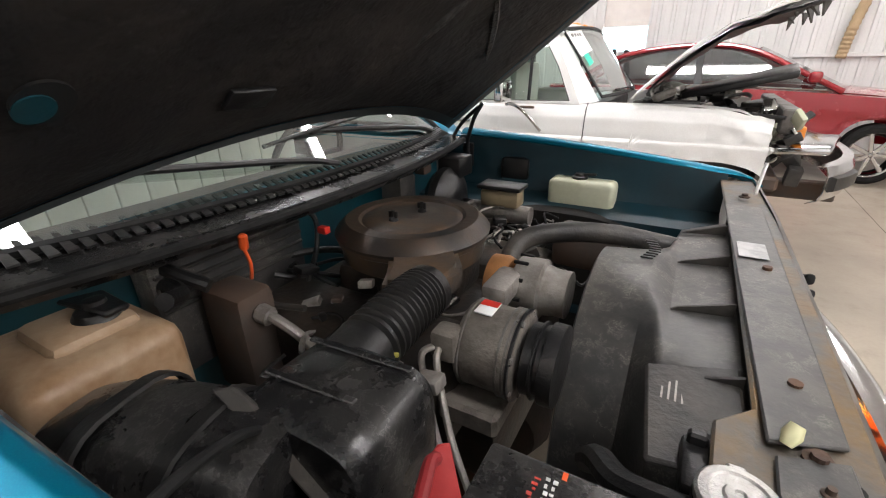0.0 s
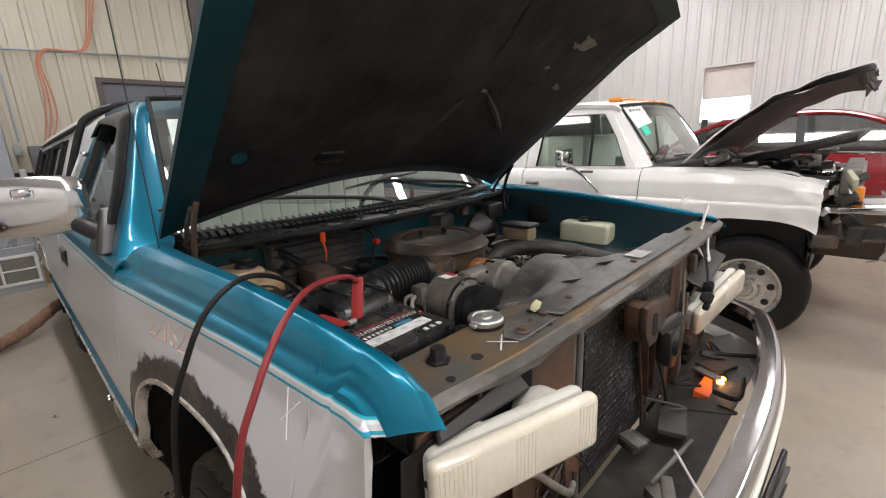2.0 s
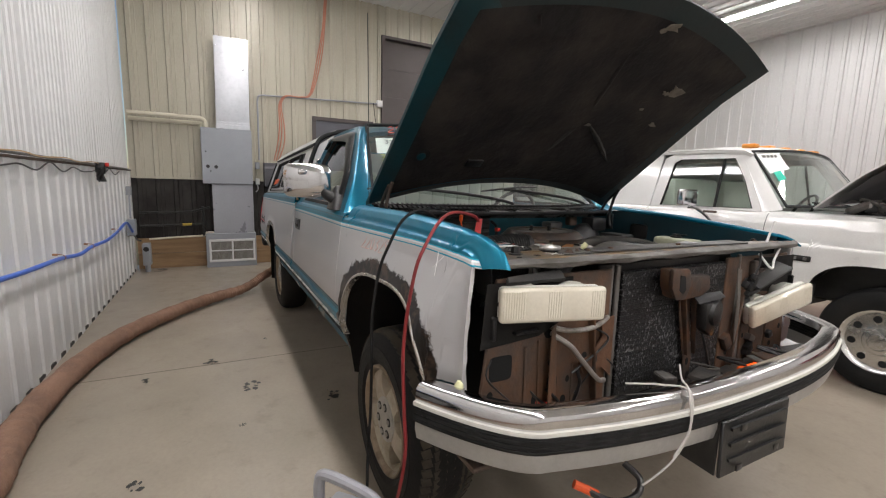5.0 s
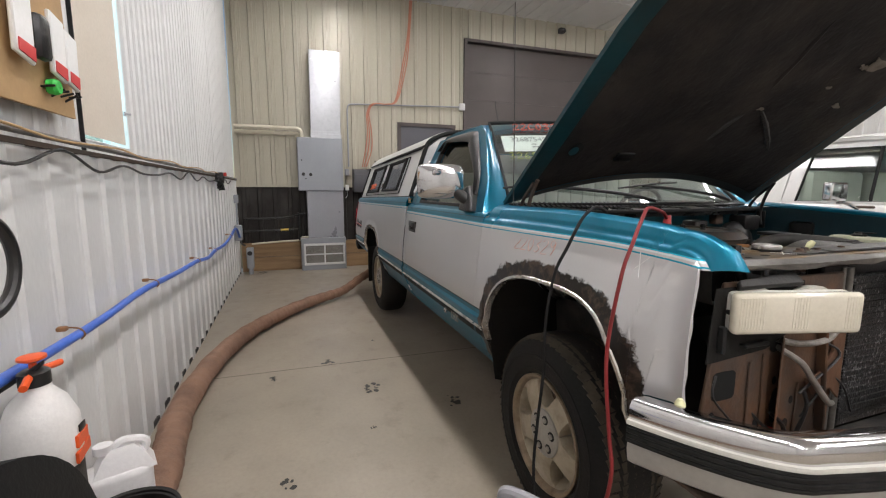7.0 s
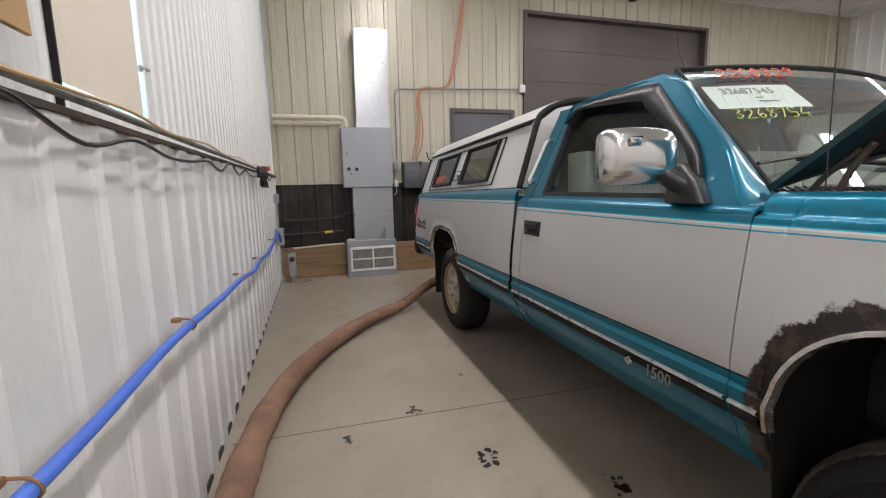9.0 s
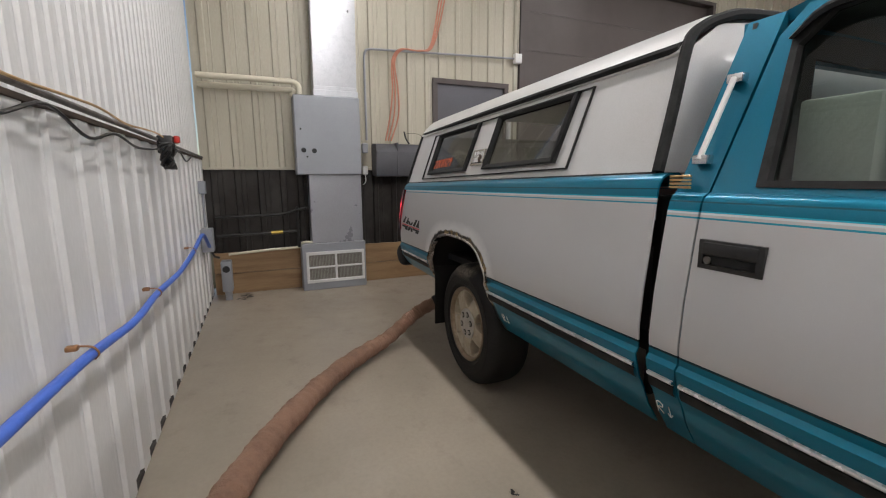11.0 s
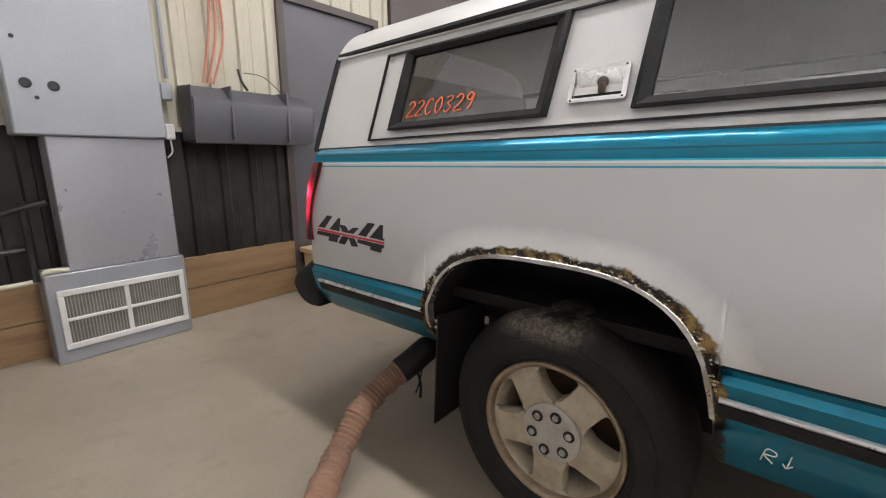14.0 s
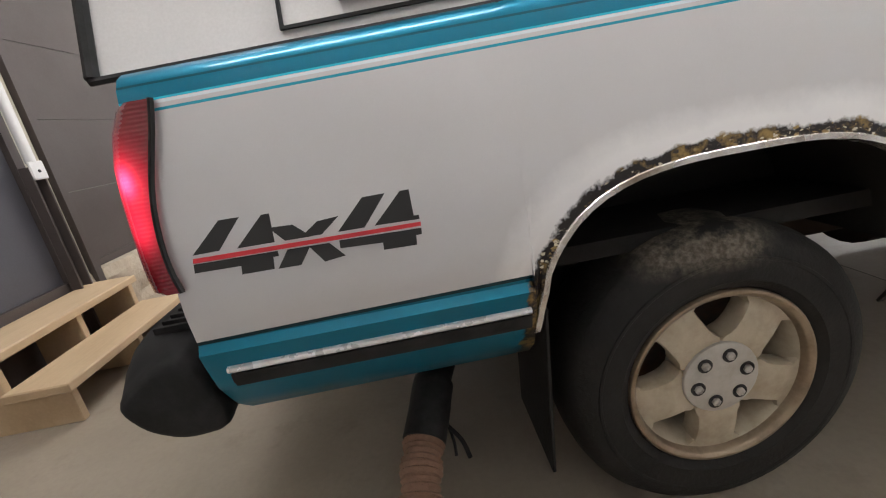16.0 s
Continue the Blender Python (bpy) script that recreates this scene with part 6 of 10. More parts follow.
slab(bm, [(0.602, 0.015, 0.96), (0.602, 0.085, 0.96), (0.602, 0.09, 0.86), (0.602, 0.128, 0.70), (0.602, 0.12, 0.58), (0.602, 0.085, 0.58), (0.602, 0.075, 0.72), (0.602, 0.025, 0.88)], (0.006, 0, 0), 0.002, 1)
for a, c in (((0.018, 0.96), (0.078, 0.72)), ((0.083, 0.96), (0.124, 0.72))):
    slab(bm, [(0.606, a[0], a[1]), (0.630, a[0], a[1]), (0.622, c[0], c[1]), (0.606, c[0], c[1])], (0, 0.005, 0), 0.0015, 1)
part("upright", bm, RUST, cb)
bm = bm_new()
slab(bm, [(0.6745, -0.098, 1.065), (0.6745, -0.070, 1.06), (0.6745, -0.060, 1.01), (0.6745, -0.075, 0.995), (0.6745, -0.098, 1.01)], (0.001, 0, 0))
part("slot", bm, HOLE, cb)
for q in ((0.10, 0.69), (0.11, 0.63)):
    bm = bm_new()
    rings(bm, [[(0.6085 + h, q[0] + math.cos(a * math.pi / 6) * 0.009, q[1] + math.sin(a * math.pi / 6) * 0.016) for a in range(12)] for h in (0, 0.001)])
    part("slot", bm, HOLE, cb)
bm = bm_new()
slab(bm, [(0.612, 0.37, 1.05), (0.612, 0.405, 1.04), (0.612, 0.445, 0.64), (0.612, 0.425, 0.64), (0.612, 0.40, 0.80), (0.612, 0.395, 0.92)], (0.004, 0, 0), 0.001, 1)
part("torn_edge", bm, GREYSTEEL, truck)
bm = bm_new()
slab(bm, [(0.63, 0.06, 0.965), (0.66, 0.17, 0.985), (0.67, 0.19, 0.97), (0.64, 0.07, 0.945)], (0.012, 0, -0.012), 0.003, 1)
slab(bm, [(0.625, 0.09, 0.94), (0.625, 0.16, 0.945), (0.625, 0.185, 0.87), (0.625, 0.15, 0.80), (0.625, 0.10, 0.83)], (0.045, 0, 0), 0.012, 2)
part("horn_bracket", bm, BLACK, truck)
bm = bm_new()
lathe(bm, (0.625, 0.15, 0.895), (1, 0.2, 0), [(0, 0.052), (0.03, 0.055), (0.05, 0.048), (0.056, 0.02), (0.058, 0.0)], 24)
part("horn", bm, BLACK, truck)
for sgn in (-1, 1):
    bm = bm_new()
    slab(bm, [(0.578, sgn * 0.34, 1.09), (0.578, sgn * 0.82, 1.09), (0.578, sgn * 0.88, 0.62), (0.578, sgn * 0.34, 0.58)], (0.012, 0, 0), 0.003, 1)
    fp = part("front_panel", bm, PANELRUST, truck, "rusty pressed front panel")
    bm = bm_new()
    slab(bm, [(0.592, sgn * 0.58, 0.93), (0.62, sgn * 0.62, 0.93), (0.62, sgn * 0.62, 0.60), (0.592, sgn * 0.56, 0.60)], (0, sgn * 0.01, 0), 0.003, 1)
    slab(bm, [(0.592, sgn * 0.44, 0.95), (0.62, sgn * 0.44, 0.95), (0.62, sgn * 0.40, 0.62), (0.592, sgn * 0.40, 0.62)], (0, sgn * 0.008, 0), 0.003, 1)
    box(bm, 0.578, 0.70, min(sgn * 0.34, sgn * 0.95), max(sgn * 0.34, sgn * 0.95), 0.585, 0.60, 0.003, 1)
    part("flange", bm, PANELRUST, fp)
    for y, z, ry, rz in ((0.587, 0.725, 0.021, 0.052), (0.795, 0.815, 0.042, 0.040), (0.613, 0.905, 0.019, 0.021), (0.45, 0.80, 0.012, 0.012), (0.52, 0.73, 0.008, 0.012), (0.535, 0.66, 0.012, 0.016), (0.70, 0.66, 0.014, 0.022), (0.83, 0.735, 0.01, 0.012), (0.66, 0.68, 0.01, 0.02), (0.40, 0.68, 0.012, 0.02), (0.76, 0.66, 0.012, 0.012), (0.60, 0.80, 0.008, 0.012)):
        bm = bm_new()
        e = 0.35 if ry > 0.04 else 1.0
        rings(bm, [[(0.5905 + h, sgn * y + math.copysign(abs(math.cos(a * math.pi / 8)) ** e, math.cos(a * math.pi / 8)) * ry, z + math.copysign(abs(math.sin(a * math.pi / 8)) ** e, math.sin(a * math.pi / 8)) * rz) for a in range(16)] for h in (0, 0.0008)])
        part("hole", bm, HOLE, fp)
    # black sheet that stands for the dark void behind the headlamp
    bm = bm_new()
    slab(bm, [(0.594, sgn * 0.53, 1.08), (0.594, sgn * 0.86, 1.08), (0.594, sgn * 0.875, 0.885), (0.594, sgn * 0.66, 0.90), (0.594, sgn * 0.53, 0.955)], (0.005, 0, 0), 0.002, 1)
    lb = part("lamp_void_sheet", bm, WELL, truck)
    for y, z, w, h in ((0.80, 1.02, 0.05, 0.012), (0.72, 0.925, 0.09, 0.010), (0.84, 0.95, 0.012, 0.07), (0.62, 1.045, 0.07, 0.012), (0.585, 0.99, 0.012, 0.06)):
        bm = bm_new()
        box(bm, 0.598, 0.618, sgn * y - w / 2, sgn * y + w / 2, z - h / 2, z + h / 2, 0.003, 1)
        part("void_sheet_rib", bm, TRIMBLACK, lb)
    # pressed channels and folded edges of the panel
    for a, c, w in (((0.705, 0.87), (0.70, 0.62), 0.005), ((0.655, 0.885), (0.645, 0.63), 0.004), ((0.50, 0.78), (0.50, 0.62), 0.005)):
        bm = bm_new()
        slab(bm, [(0.5905, sgn * (a[0] - w), a[1]), (0.5905, sgn * (a[0] + w), a[1]), (0.5905, sgn * (c[0] + w), c[1]), (0.5905, sgn * (c[0] - w), c[1])], (0.005, 0, 0), 0.002, 1)
        part("pressing", bm, PANELRUST, fp)
for pts in ([(0.585, -0.61, 0.92), (0.61, -0.54, 0.905), (0.615, -0.44, 0.905), (0.60, -0.36, 0.925)], [(0.585, -0.605, 0.90), (0.615, -0.54, 0.855), (0.62, -0.49, 0.80), (0.62, -0.41, 0.72), (0.605, -0.36, 0.70)]):
    bm = bm_new()
    pipe(bm, pts, 0.0085, 10, 8)
    part("metal_line", bm, ALU, truck)
for pts, mt in (([(0.56, -0.70, 0.92), (0.57, -0.71, 0.80), (0.59, -0.66, 0.70), (0.62, -0.54, 0.61)], BLACK), ([(0.58, -0.68, 0.68), (0.60, -0.60, 0.66), (0.63, -0.50, 0.605)], REDPL), ([(0.60, 0.16, 0.86), (0.63, 0.17, 0.76), (0.64, 0.20, 0.66), (0.62, 0.22, 0.61)], BLACK), ([(0.60, 0.55, 1.10), (0.64, 0.58, 1.04), (0.62, 0.64, 1.07), (0.60, 0.72, 1.12)], PAPER), ([(0.60, 0.60, 1.15), (0.61, 0.62, 1.24)], PAPER)):
    bm = bm_new()
    pipe(bm, pts, 0.005, 7, 8)
    part("wire", bm, mt, truck)
bm = bm_new()
slab(bm, [(0.60, -0.60, 1.10), (0.60, -0.80, 1.09), (0.605, -0.80, 1.07), (0.63, -0.60, 1.075)], (0.01, 0, 0.012), 0.003, 1)
rod(bm, (0.605, -0.70, 1.06), (0.605, -0.70, 1.14), 0.006, 8)
part("lamp_rail", bm, BLACK, truck)
bm = bm_new()
slab(bm, [(0.60, -0.335, 0.93), (0.60, -0.40, 0.92), (0.60, -0.385, 0.86), (0.60, -0.44, 0.80), (0.60, -0.49, 0.79), (0.60, -0.46, 0.74), (0.60, -0.38, 0.75), (0.60, -0.335, 0.71)], (0.008, 0, 0), 0.002, 1)
part("bracket", bm, surf("orange_rust", (0.13, 0.06, 0.03), 0.8, 0.1, (0.06, 0.035, 0.022), 0.8, 12, 60, 0.4), truck)
bm = bm_new()
for cx, cy, cz, s in ((0.70, 0.32, 1.02, 0.03), (0.71, 0.285, 1.0, 0.028), (0.705, 0.26, 1.01, 0.022), (0.71, 0.30, 1.038, 0.02), (0.71, 0.275, 0.975, 0.02)):
    cbox(bm, (cx, cy, cz), (s, s * 1.3, s), 0.008, Matrix.Translation((cx, cy, cz)) @ Matrix.Rotation(cy * 4, 4, "X") @ Matrix.Rotation(cz * 3, 4, "Z") @ Matrix.Translation((-cx, -cy, -cz)))
pipe(bm, [(0.70, 0.32, 1.03), (0.67, 0.42, 1.07), (0.63, 0.50, 1.11)], 0.004, 6, 4)
part("dangling_latch", bm, TRIMBLACK, truck)
for k in range(10):
    bm = bm_new()
    y0, z0 = rng.uniform(-0.85, -0.36), rng.uniform(0.62, 0.92)
    pipe(bm, [(0.60, y0, z0), (0.612, y0 + rng.uniform(-0.06, 0.06), z0 - 0.05), (0.608, y0 + rng.uniform(-0.12, 0.12), max(0.61, z0 - 0.14))], rng.choice((0.003, 0.004, 0.006)), 6, 5)
    part("wire", bm, rng.choice((BLACK, BLACK, GREYSTEEL)), truck)
for k in range(12):
    bm = bm_new()
    y0, z0 = rng.uniform(0.36, 0.82), rng.uniform(0.64, 1.06)
    cbox(bm, (0.60, y0, z0), (0.03, rng.uniform(0.02, 0.09), rng.uniform(0.015, 0.07)), 0.006, Matrix.Translation((0.60, y0, z0)) @ Matrix.Rotation(rng.uniform(-0.6, 0.6), 4, "X") @ Matrix.Translation((-0.60, -y0, -z0)))
    part("bracket", bm, rng.choice((RUST, BLACK, RUSTBROWN)), truck)
for k in range(14):
    c = Vector((rng.uniform(0.64, 0.80), rng.uniform(-0.25, 0.62), 0.665 + rng.uniform(0, 0.02)))
    bm = bm_new()
    if k % 2:
        pipe(bm, [c, c + Vector((rng.uniform(-0.08, 0.08), rng.uniform(-0.12, 0.12), 0.02)), c + Vector((rng.uniform(-0.1, 0.1), rng.uniform(-0.2, 0.2), -0.005))], rng.choice((0.004, 0.006, 0.009)), 6, 5)
        part("hose_end", bm, rng.choice((BLACK, TRIMBLACK, GREYSTEEL)), truck)
    else:
        cbox(bm, c, (rng.uniform(0.02, 0.09), rng.uniform(0.03, 0.14), rng.uniform(0.008, 0.03)), 0.004, Matrix.Translation(c) @ Matrix.Rotation(rng.uniform(-0.6, 0.6), 4, "Z") @ Matrix.Translation(-c))
        part("bracket", bm, rng.choice((BLACKDUSTY, RUST, GREYSTEEL)), truck)
# painted flange that folds in from the fender's front edge
def side_y(z):
    for (ya, za), (yb, zb_) in zip(SIDE, SIDE[1:]):
        if za <= z <= zb_:
            return ya + (yb - ya) * (z - za) / (zb_ - za)
    return SIDE[-1][0]


for sgn in (-1, 1):
    bm = bm_new()
    rows = []
    for i in range(12):
        z = 0.70 + 0.425 * i / 11
        y = side_y(z) - fend_in(0.675, z)
        rows.append([(0.566, sgn * (y - 0.001), z), (0.572, sgn * (y - 0.003), z), (0.5715, sgn * (y - 0.011 - 0.003 * math.sin(z * 60)), z), (0.563, sgn * (y - 0.016), z), (0.51, sgn * (y - 0.022), z)])
    rings(bm, rows, False, False)
    ob = part("fender_flange", bm, TOPPER, truck)
    ob.modifiers.new("thick", "SOLIDIFY").thickness = 0.003
    bm = bm_new()
    slab(bm, [(0.515, sgn * 0.85, 1.12), (0.47, sgn * 0.84, 1.12), (0.47, sgn * 0.88, 0.66), (0.515, sgn * 0.90, 0.66)], (0, sgn * 0.004, 0))
    part("fender_return", bm, TEALBAY, truck)
bm = bm_new()
lathe(bm, (0.585, -0.935, 0.80), (0, 0, -1), [(0, 0.006), (0.01, 0.013), (0.03, 0.013), (0.035, 0.008), (0.05, 0.006)], 12)
part("marker_bulb", bm, YELLOWPL, truck)


def headlight(m, label):
    bm = bm_new()
    box(bm, 0.0, 0.03, -0.165, 0.165, -0.052, 0.052, 0.012, 3, m)
    h = part("headlight", bm, LENS, truck, label)
    for y in [-0.155 + i * 0.0075 for i in range(9)] + [-0.02 + i * 0.0075 for i in range(6)] + [0.115 + i * 0.0075 for i in range(6)]:
        bm = bm_new()
        box(bm, 0.0288, 0.0307, y, y + 0.0045, -0.038, 0.042, 0.0008, 1, m)
        part("lens_rib", bm, LENS, h)
    bm = bm_new()
    box(bm, -0.03, 0.0, -0.16, 0.16, -0.05, 0.05, 0.012, 2, m)
    for y in (-0.08, 0.08):
        lathe(bm, m @ Vector((-0.02, y, 0)), m.to_3x3() @ Vector((-1, 0, 0)), [(0, 0.06), (0.03, 0.055), (0.06, 0.03), (0.075, 0.025)], 20)
    part("lamp_housing", bm, surf("milky_housing", (0.58, 0.57, 0.52), 0.45, 0, (0.42, 0.40, 0.34), 0.5), h)


headlight(pose(0.655, -0.672, 1.022, 0, 0, -16.5) , "yellowed plastic headlight")
headlight(pose(0.665, 0.615, 0.885, 18, 8, -11) , "yellowed headlight hanging loose and tilted")
bm = bm_new()
slab(bm, [(0.60, 0.46, 0.985), (0.66, 0.47, 0.955), (0.67, 0.70, 1.03), (0.60, 0.70, 1.05)], (0, 0, 0.012), 0.003, 1)
part("lamp_bracket", bm, BLACK, truck)
def amber_lens():
    """Orange lens, glowing near the bulb behind it."""
    m, t, b = nodes_of("lit_amber_lens")
    v = objvec(t)
    d = t.nodes.new("ShaderNodeVectorMath")
    d.operation = "DISTANCE"
    d.inputs[1].default_value = (0.725, 0.43, 0.65)
    t.links.new(v, d.inputs[0])
    b.inputs["Base Color"].default_value = (0.62, 0.10, 0.012, 1)
    b.inputs["Roughness"].default_value = 0.3
    b.inputs["Emission Color"].default_value = (1.0, 0.10, 0.008, 1)
    q = mathn(t, "DIVIDE", d.outputs["Value"], 0.075)
    t.links.new(mathn(t, "MULTIPLY", mathn(t, "POWER", 2.718, mathn(t, "MULTIPLY", mathn(t, "MULTIPLY", q, q), -1.0)), 2.2), b.inputs["Emission Strength"])
    return m


bm = bm_new()
rings(bm, [[(x, y, 0.60), (x + 0.055, y - 0.01, 0.605), (x + 0.06, y - 0.01, 0.64), (x + 0.045, y - 0.005, 0.662), (x, y, 0.665)] for x, y in ((0.695, 0.30), (0.70, 0.38), (0.70, 0.47), (0.69, 0.56), (0.665, 0.65), (0.64, 0.70))])
tl = part("turn_signal", bm, amber_lens(), truck, "glowing amber turn signal")
bm = bm_new()
for y in (0.405, 0.435):
    lathe(bm, (0.745, y, 0.655), (0.6, 0, 1), [(0, 0.010), (0.010, 0.011), (0.018, 0.008), (0.021, 0.003)], 12)
part("lit_bulb", bm, plain("amber_bulb", (1.0, 0.35, 0.05), 0.3, 0, 30.0), tl)


# chrome bumper
def bump_plan(y):
    a = abs(y)
    return 0.925 - 0.10 * (a / 0.8) ** 2.5 if a < 0.8 else 0.825 - 0.29 * ((a - 0.8) / 0.245) ** 1.7


def bumper_bar(prof, mat, name, parent, label=""):
    ys = [-1.045 + 0.01 * i for i in range(25)] + [-0.79 + 0.05 * i for i in range(1, 32)] + [0.80 + 0.01 * i for i in range(25)]
    ys = sorted({round(v, 3) for v in ys if abs(v) <= 1.045})
    bm = bm_new()
    rows = []
    for y in ys:
        x = bump_plan(y)
        t = Vector((bump_plan(y + 0.002) - bump_plan(y - 0.002), 0.004)).normalized() if abs(y) < 1.04 else Vector((-1, 0.15 if y > 0 else -0.15)).normalized()
        if abs(y) >= 1.04:
            t = Vector((0.98 if y < 0 else -0.98, 0.2))
        n = Vector((t.y, -t.x))
        rows.append([(x + n.x * o, y + n.y * o, z) for o, z in prof])
    rings(bm, rows, False, False)
    ob = part(name, bm, mat, parent, label)
    ob.modifiers.new("thick", "SOLIDIFY").thickness = 0.003
    return ob


bar = bumper_bar([(-0.062, 0.758), (-0.058, 0.788), (-0.02, 0.795), (-0.006, 0.79), (0.003, 0.778), (0.005, 0.745), (0.004, 0.742)], CHROME, "front_bumper", truck, "scuffed chrome front bumper")
bumper_bar([(0.002, 0.744), (0.012, 0.743), (0.013, 0.737), (0.012, 0.731), (0.002, 0.730)], surf("white_strip", (0.68, 0.67, 0.62), 0.5), "bumper_strip", bar)
bumper_bar([(0.0, 0.731), (0.010, 0.730), (0.012, 0.724), (0.008, 0.721), (0.012, 0.718), (0.012, 0.710), (0.008, 0.707), (0.012, 0.704), (0.012, 0.696), (0.008, 0.693), (0.012, 0.690), (0.010, 0.682), (0.0, 0.680)], TRIMBLACK, "rub_strip", bar)
bumper_bar([(0.004, 0.681), (0.005, 0.66), (-0.002, 0.625), (-0.03, 0.605), (-0.06, 0.60)], surf("dull_silver", (0.42, 0.42, 0.41), 0.35, 0.6, (0.3, 0.29, 0.28), 0.5, 6), "lower_bar", bar)
bm = bm_new()
slab(bm, [(0.60, -0.34, 0.60), (0.80, -0.30, 0.62), (0.82, 0.55, 0.66), (0.70, 0.80, 0.68), (0.58, 0.75, 0.62), (0.60, 0.30, 0.60)], (0, 0, 0.008))
part("air_deflector", bm, BLACKDUSTY, truck)
bm = bm_new()
slab(bm, [(0.93, -0.02, 0.68), (0.95, 0.31, 0.70), (0.955, 0.31, 0.52), (0.935, -0.02, 0.50)], (0.012, -0.001, 0), 0.004, 1)
slab(bm, [(0.93, -0.02, 0.68), (0.93, -0.02, 0.50), (0.82, -0.04, 0.52), (0.86, -0.03, 0.60)], (0, 0.008, 0), 0.002, 1)
for z in (0.55, 0.60, 0.65):
    slab(bm, [(0.946, 0.01, z), (0.965, 0.28, z + 0.012), (0.965, 0.28, z + 0.022), (0.946, 0.01, z + 0.010)], (0.008, 0, 0))
bmesh.ops.translate(bm, verts=bm.verts[:], vec=(0, -0.215, 0.005))
part("plate_bracket", bm, BLACK, truck, "empty black number plate bracket")
for y, z in ((-0.165, 0.665), (0.045, 0.545), (-0.165, 0.535)):
    bm = bm_new()
    cbox(bm, (0.962, y, z), (0.006, 0.03, 0.02), 0.002)
    part("clip", bm, BLACK, truck)
bm = bm_new()
pipe(bm, [(0.78, -0.22, 0.80), (0.86, -0.33, 0.805), (0.915, -0.38, 0.80), (0.932, -0.385, 0.70), (0.922, -0.42, 0.62), (0.90, -0.47, 0.56), (0.87, -0.52, 0.51)], 0.003, 8, 8)
pipe(bm, [(0.80, -0.50, 0.80), (0.86, -0.42, 0.806), (0.915, -0.375, 0.80), (0.934, -0.39, 0.70), (0.922, -0.43, 0.62)], 0.003, 8, 8)
part("tie_strap", bm, surf("offwhite_cord", (0.55, 0.53, 0.50), 0.8), truck, "white cord tied over the bumper")
bm = bm_new()
pipe(bm, [(0.80, -0.66, 0.53), (0.86, -0.60, 0.50), (0.885, -0.53, 0.505), (0.87, -0.49, 0.535), (0.82, -0.50, 0.56)], 0.010, 10, 8)
th = part("tow_hook", bm, BLACK, truck)
bm = bm_new()
pipe(bm, [(0.795, -0.672, 0.532), (0.815, -0.645, 0.520), (0.835, -0.62, 0.508)], 0.0125, 10, 4)
part("painted_tip", bm, ORANGEPL, th)

# ---- truck: topper, mirrors, trims, lettering, rear end ----


def top_y(z):
    return 0.935 - (z - 1.225) * 0.36


def ts(x, z, sgn=-1, o=0.0):
    return Vector((x, sgn * (top_y(z) + o), z))


topper = thing("truck_cap", (0, 0, 1.304), "silver fibreglass truck cap with black-framed windows", "truck cap")


topper.matrix_world = pose(0, 0, 1.304, 0, -1.2, 0)


def tpart(name, bm, mat, parent=None, label=""):
    bmesh.ops.translate(bm, verts=bm.verts[:], vec=(0, 0, -1.225))
    return part(name, bm, mat, parent or topper, label)


bm = bm_new()
rows = []
for x0, x1, k in ((-2.00, -1.965, 0), (-2.04, -2.005, 1), (-2.5, -2.5, 1), (-3.2, -3.2, 1), (-3.9, -3.9, 1), (-4.28, -4.26, 1), (-4.36, -4.33, 0.6)):
    row = []
    for i in range(49):
        u = i / 24 - 1
        u = math.copysign(1 - (1 - abs(u)) ** 1.6, u)
        a = abs(u)
        z = 1.60 + 0.165 * (1 - a ** 9) * (0.93 + 0.07 * k)
        row.append((x0 + (x1 - x0) * (1 - a), u * (0.81 + 0.01 * (1 - k)), z))
    rows.append(row)
rings(bm, rows, False, False)
ob = tpart("cap_roof", bm, TOPPER)
ob.modifiers.new("thick", "SOLIDIFY").thickness = 0.012
FRAME = [(-4.05, 1.25), (-2.385, 1.258), (-2.365, 1.578), (-4.04, 1.57)]
W1 = [(-3.915, 1.30), (-3.355, 1.302), (-3.335, 1.552), (-3.905, 1.548)]
W2 = [(-3.08, 1.304), (-2.50, 1.304), (-2.475, 1.558), (-3.065, 1.555)]
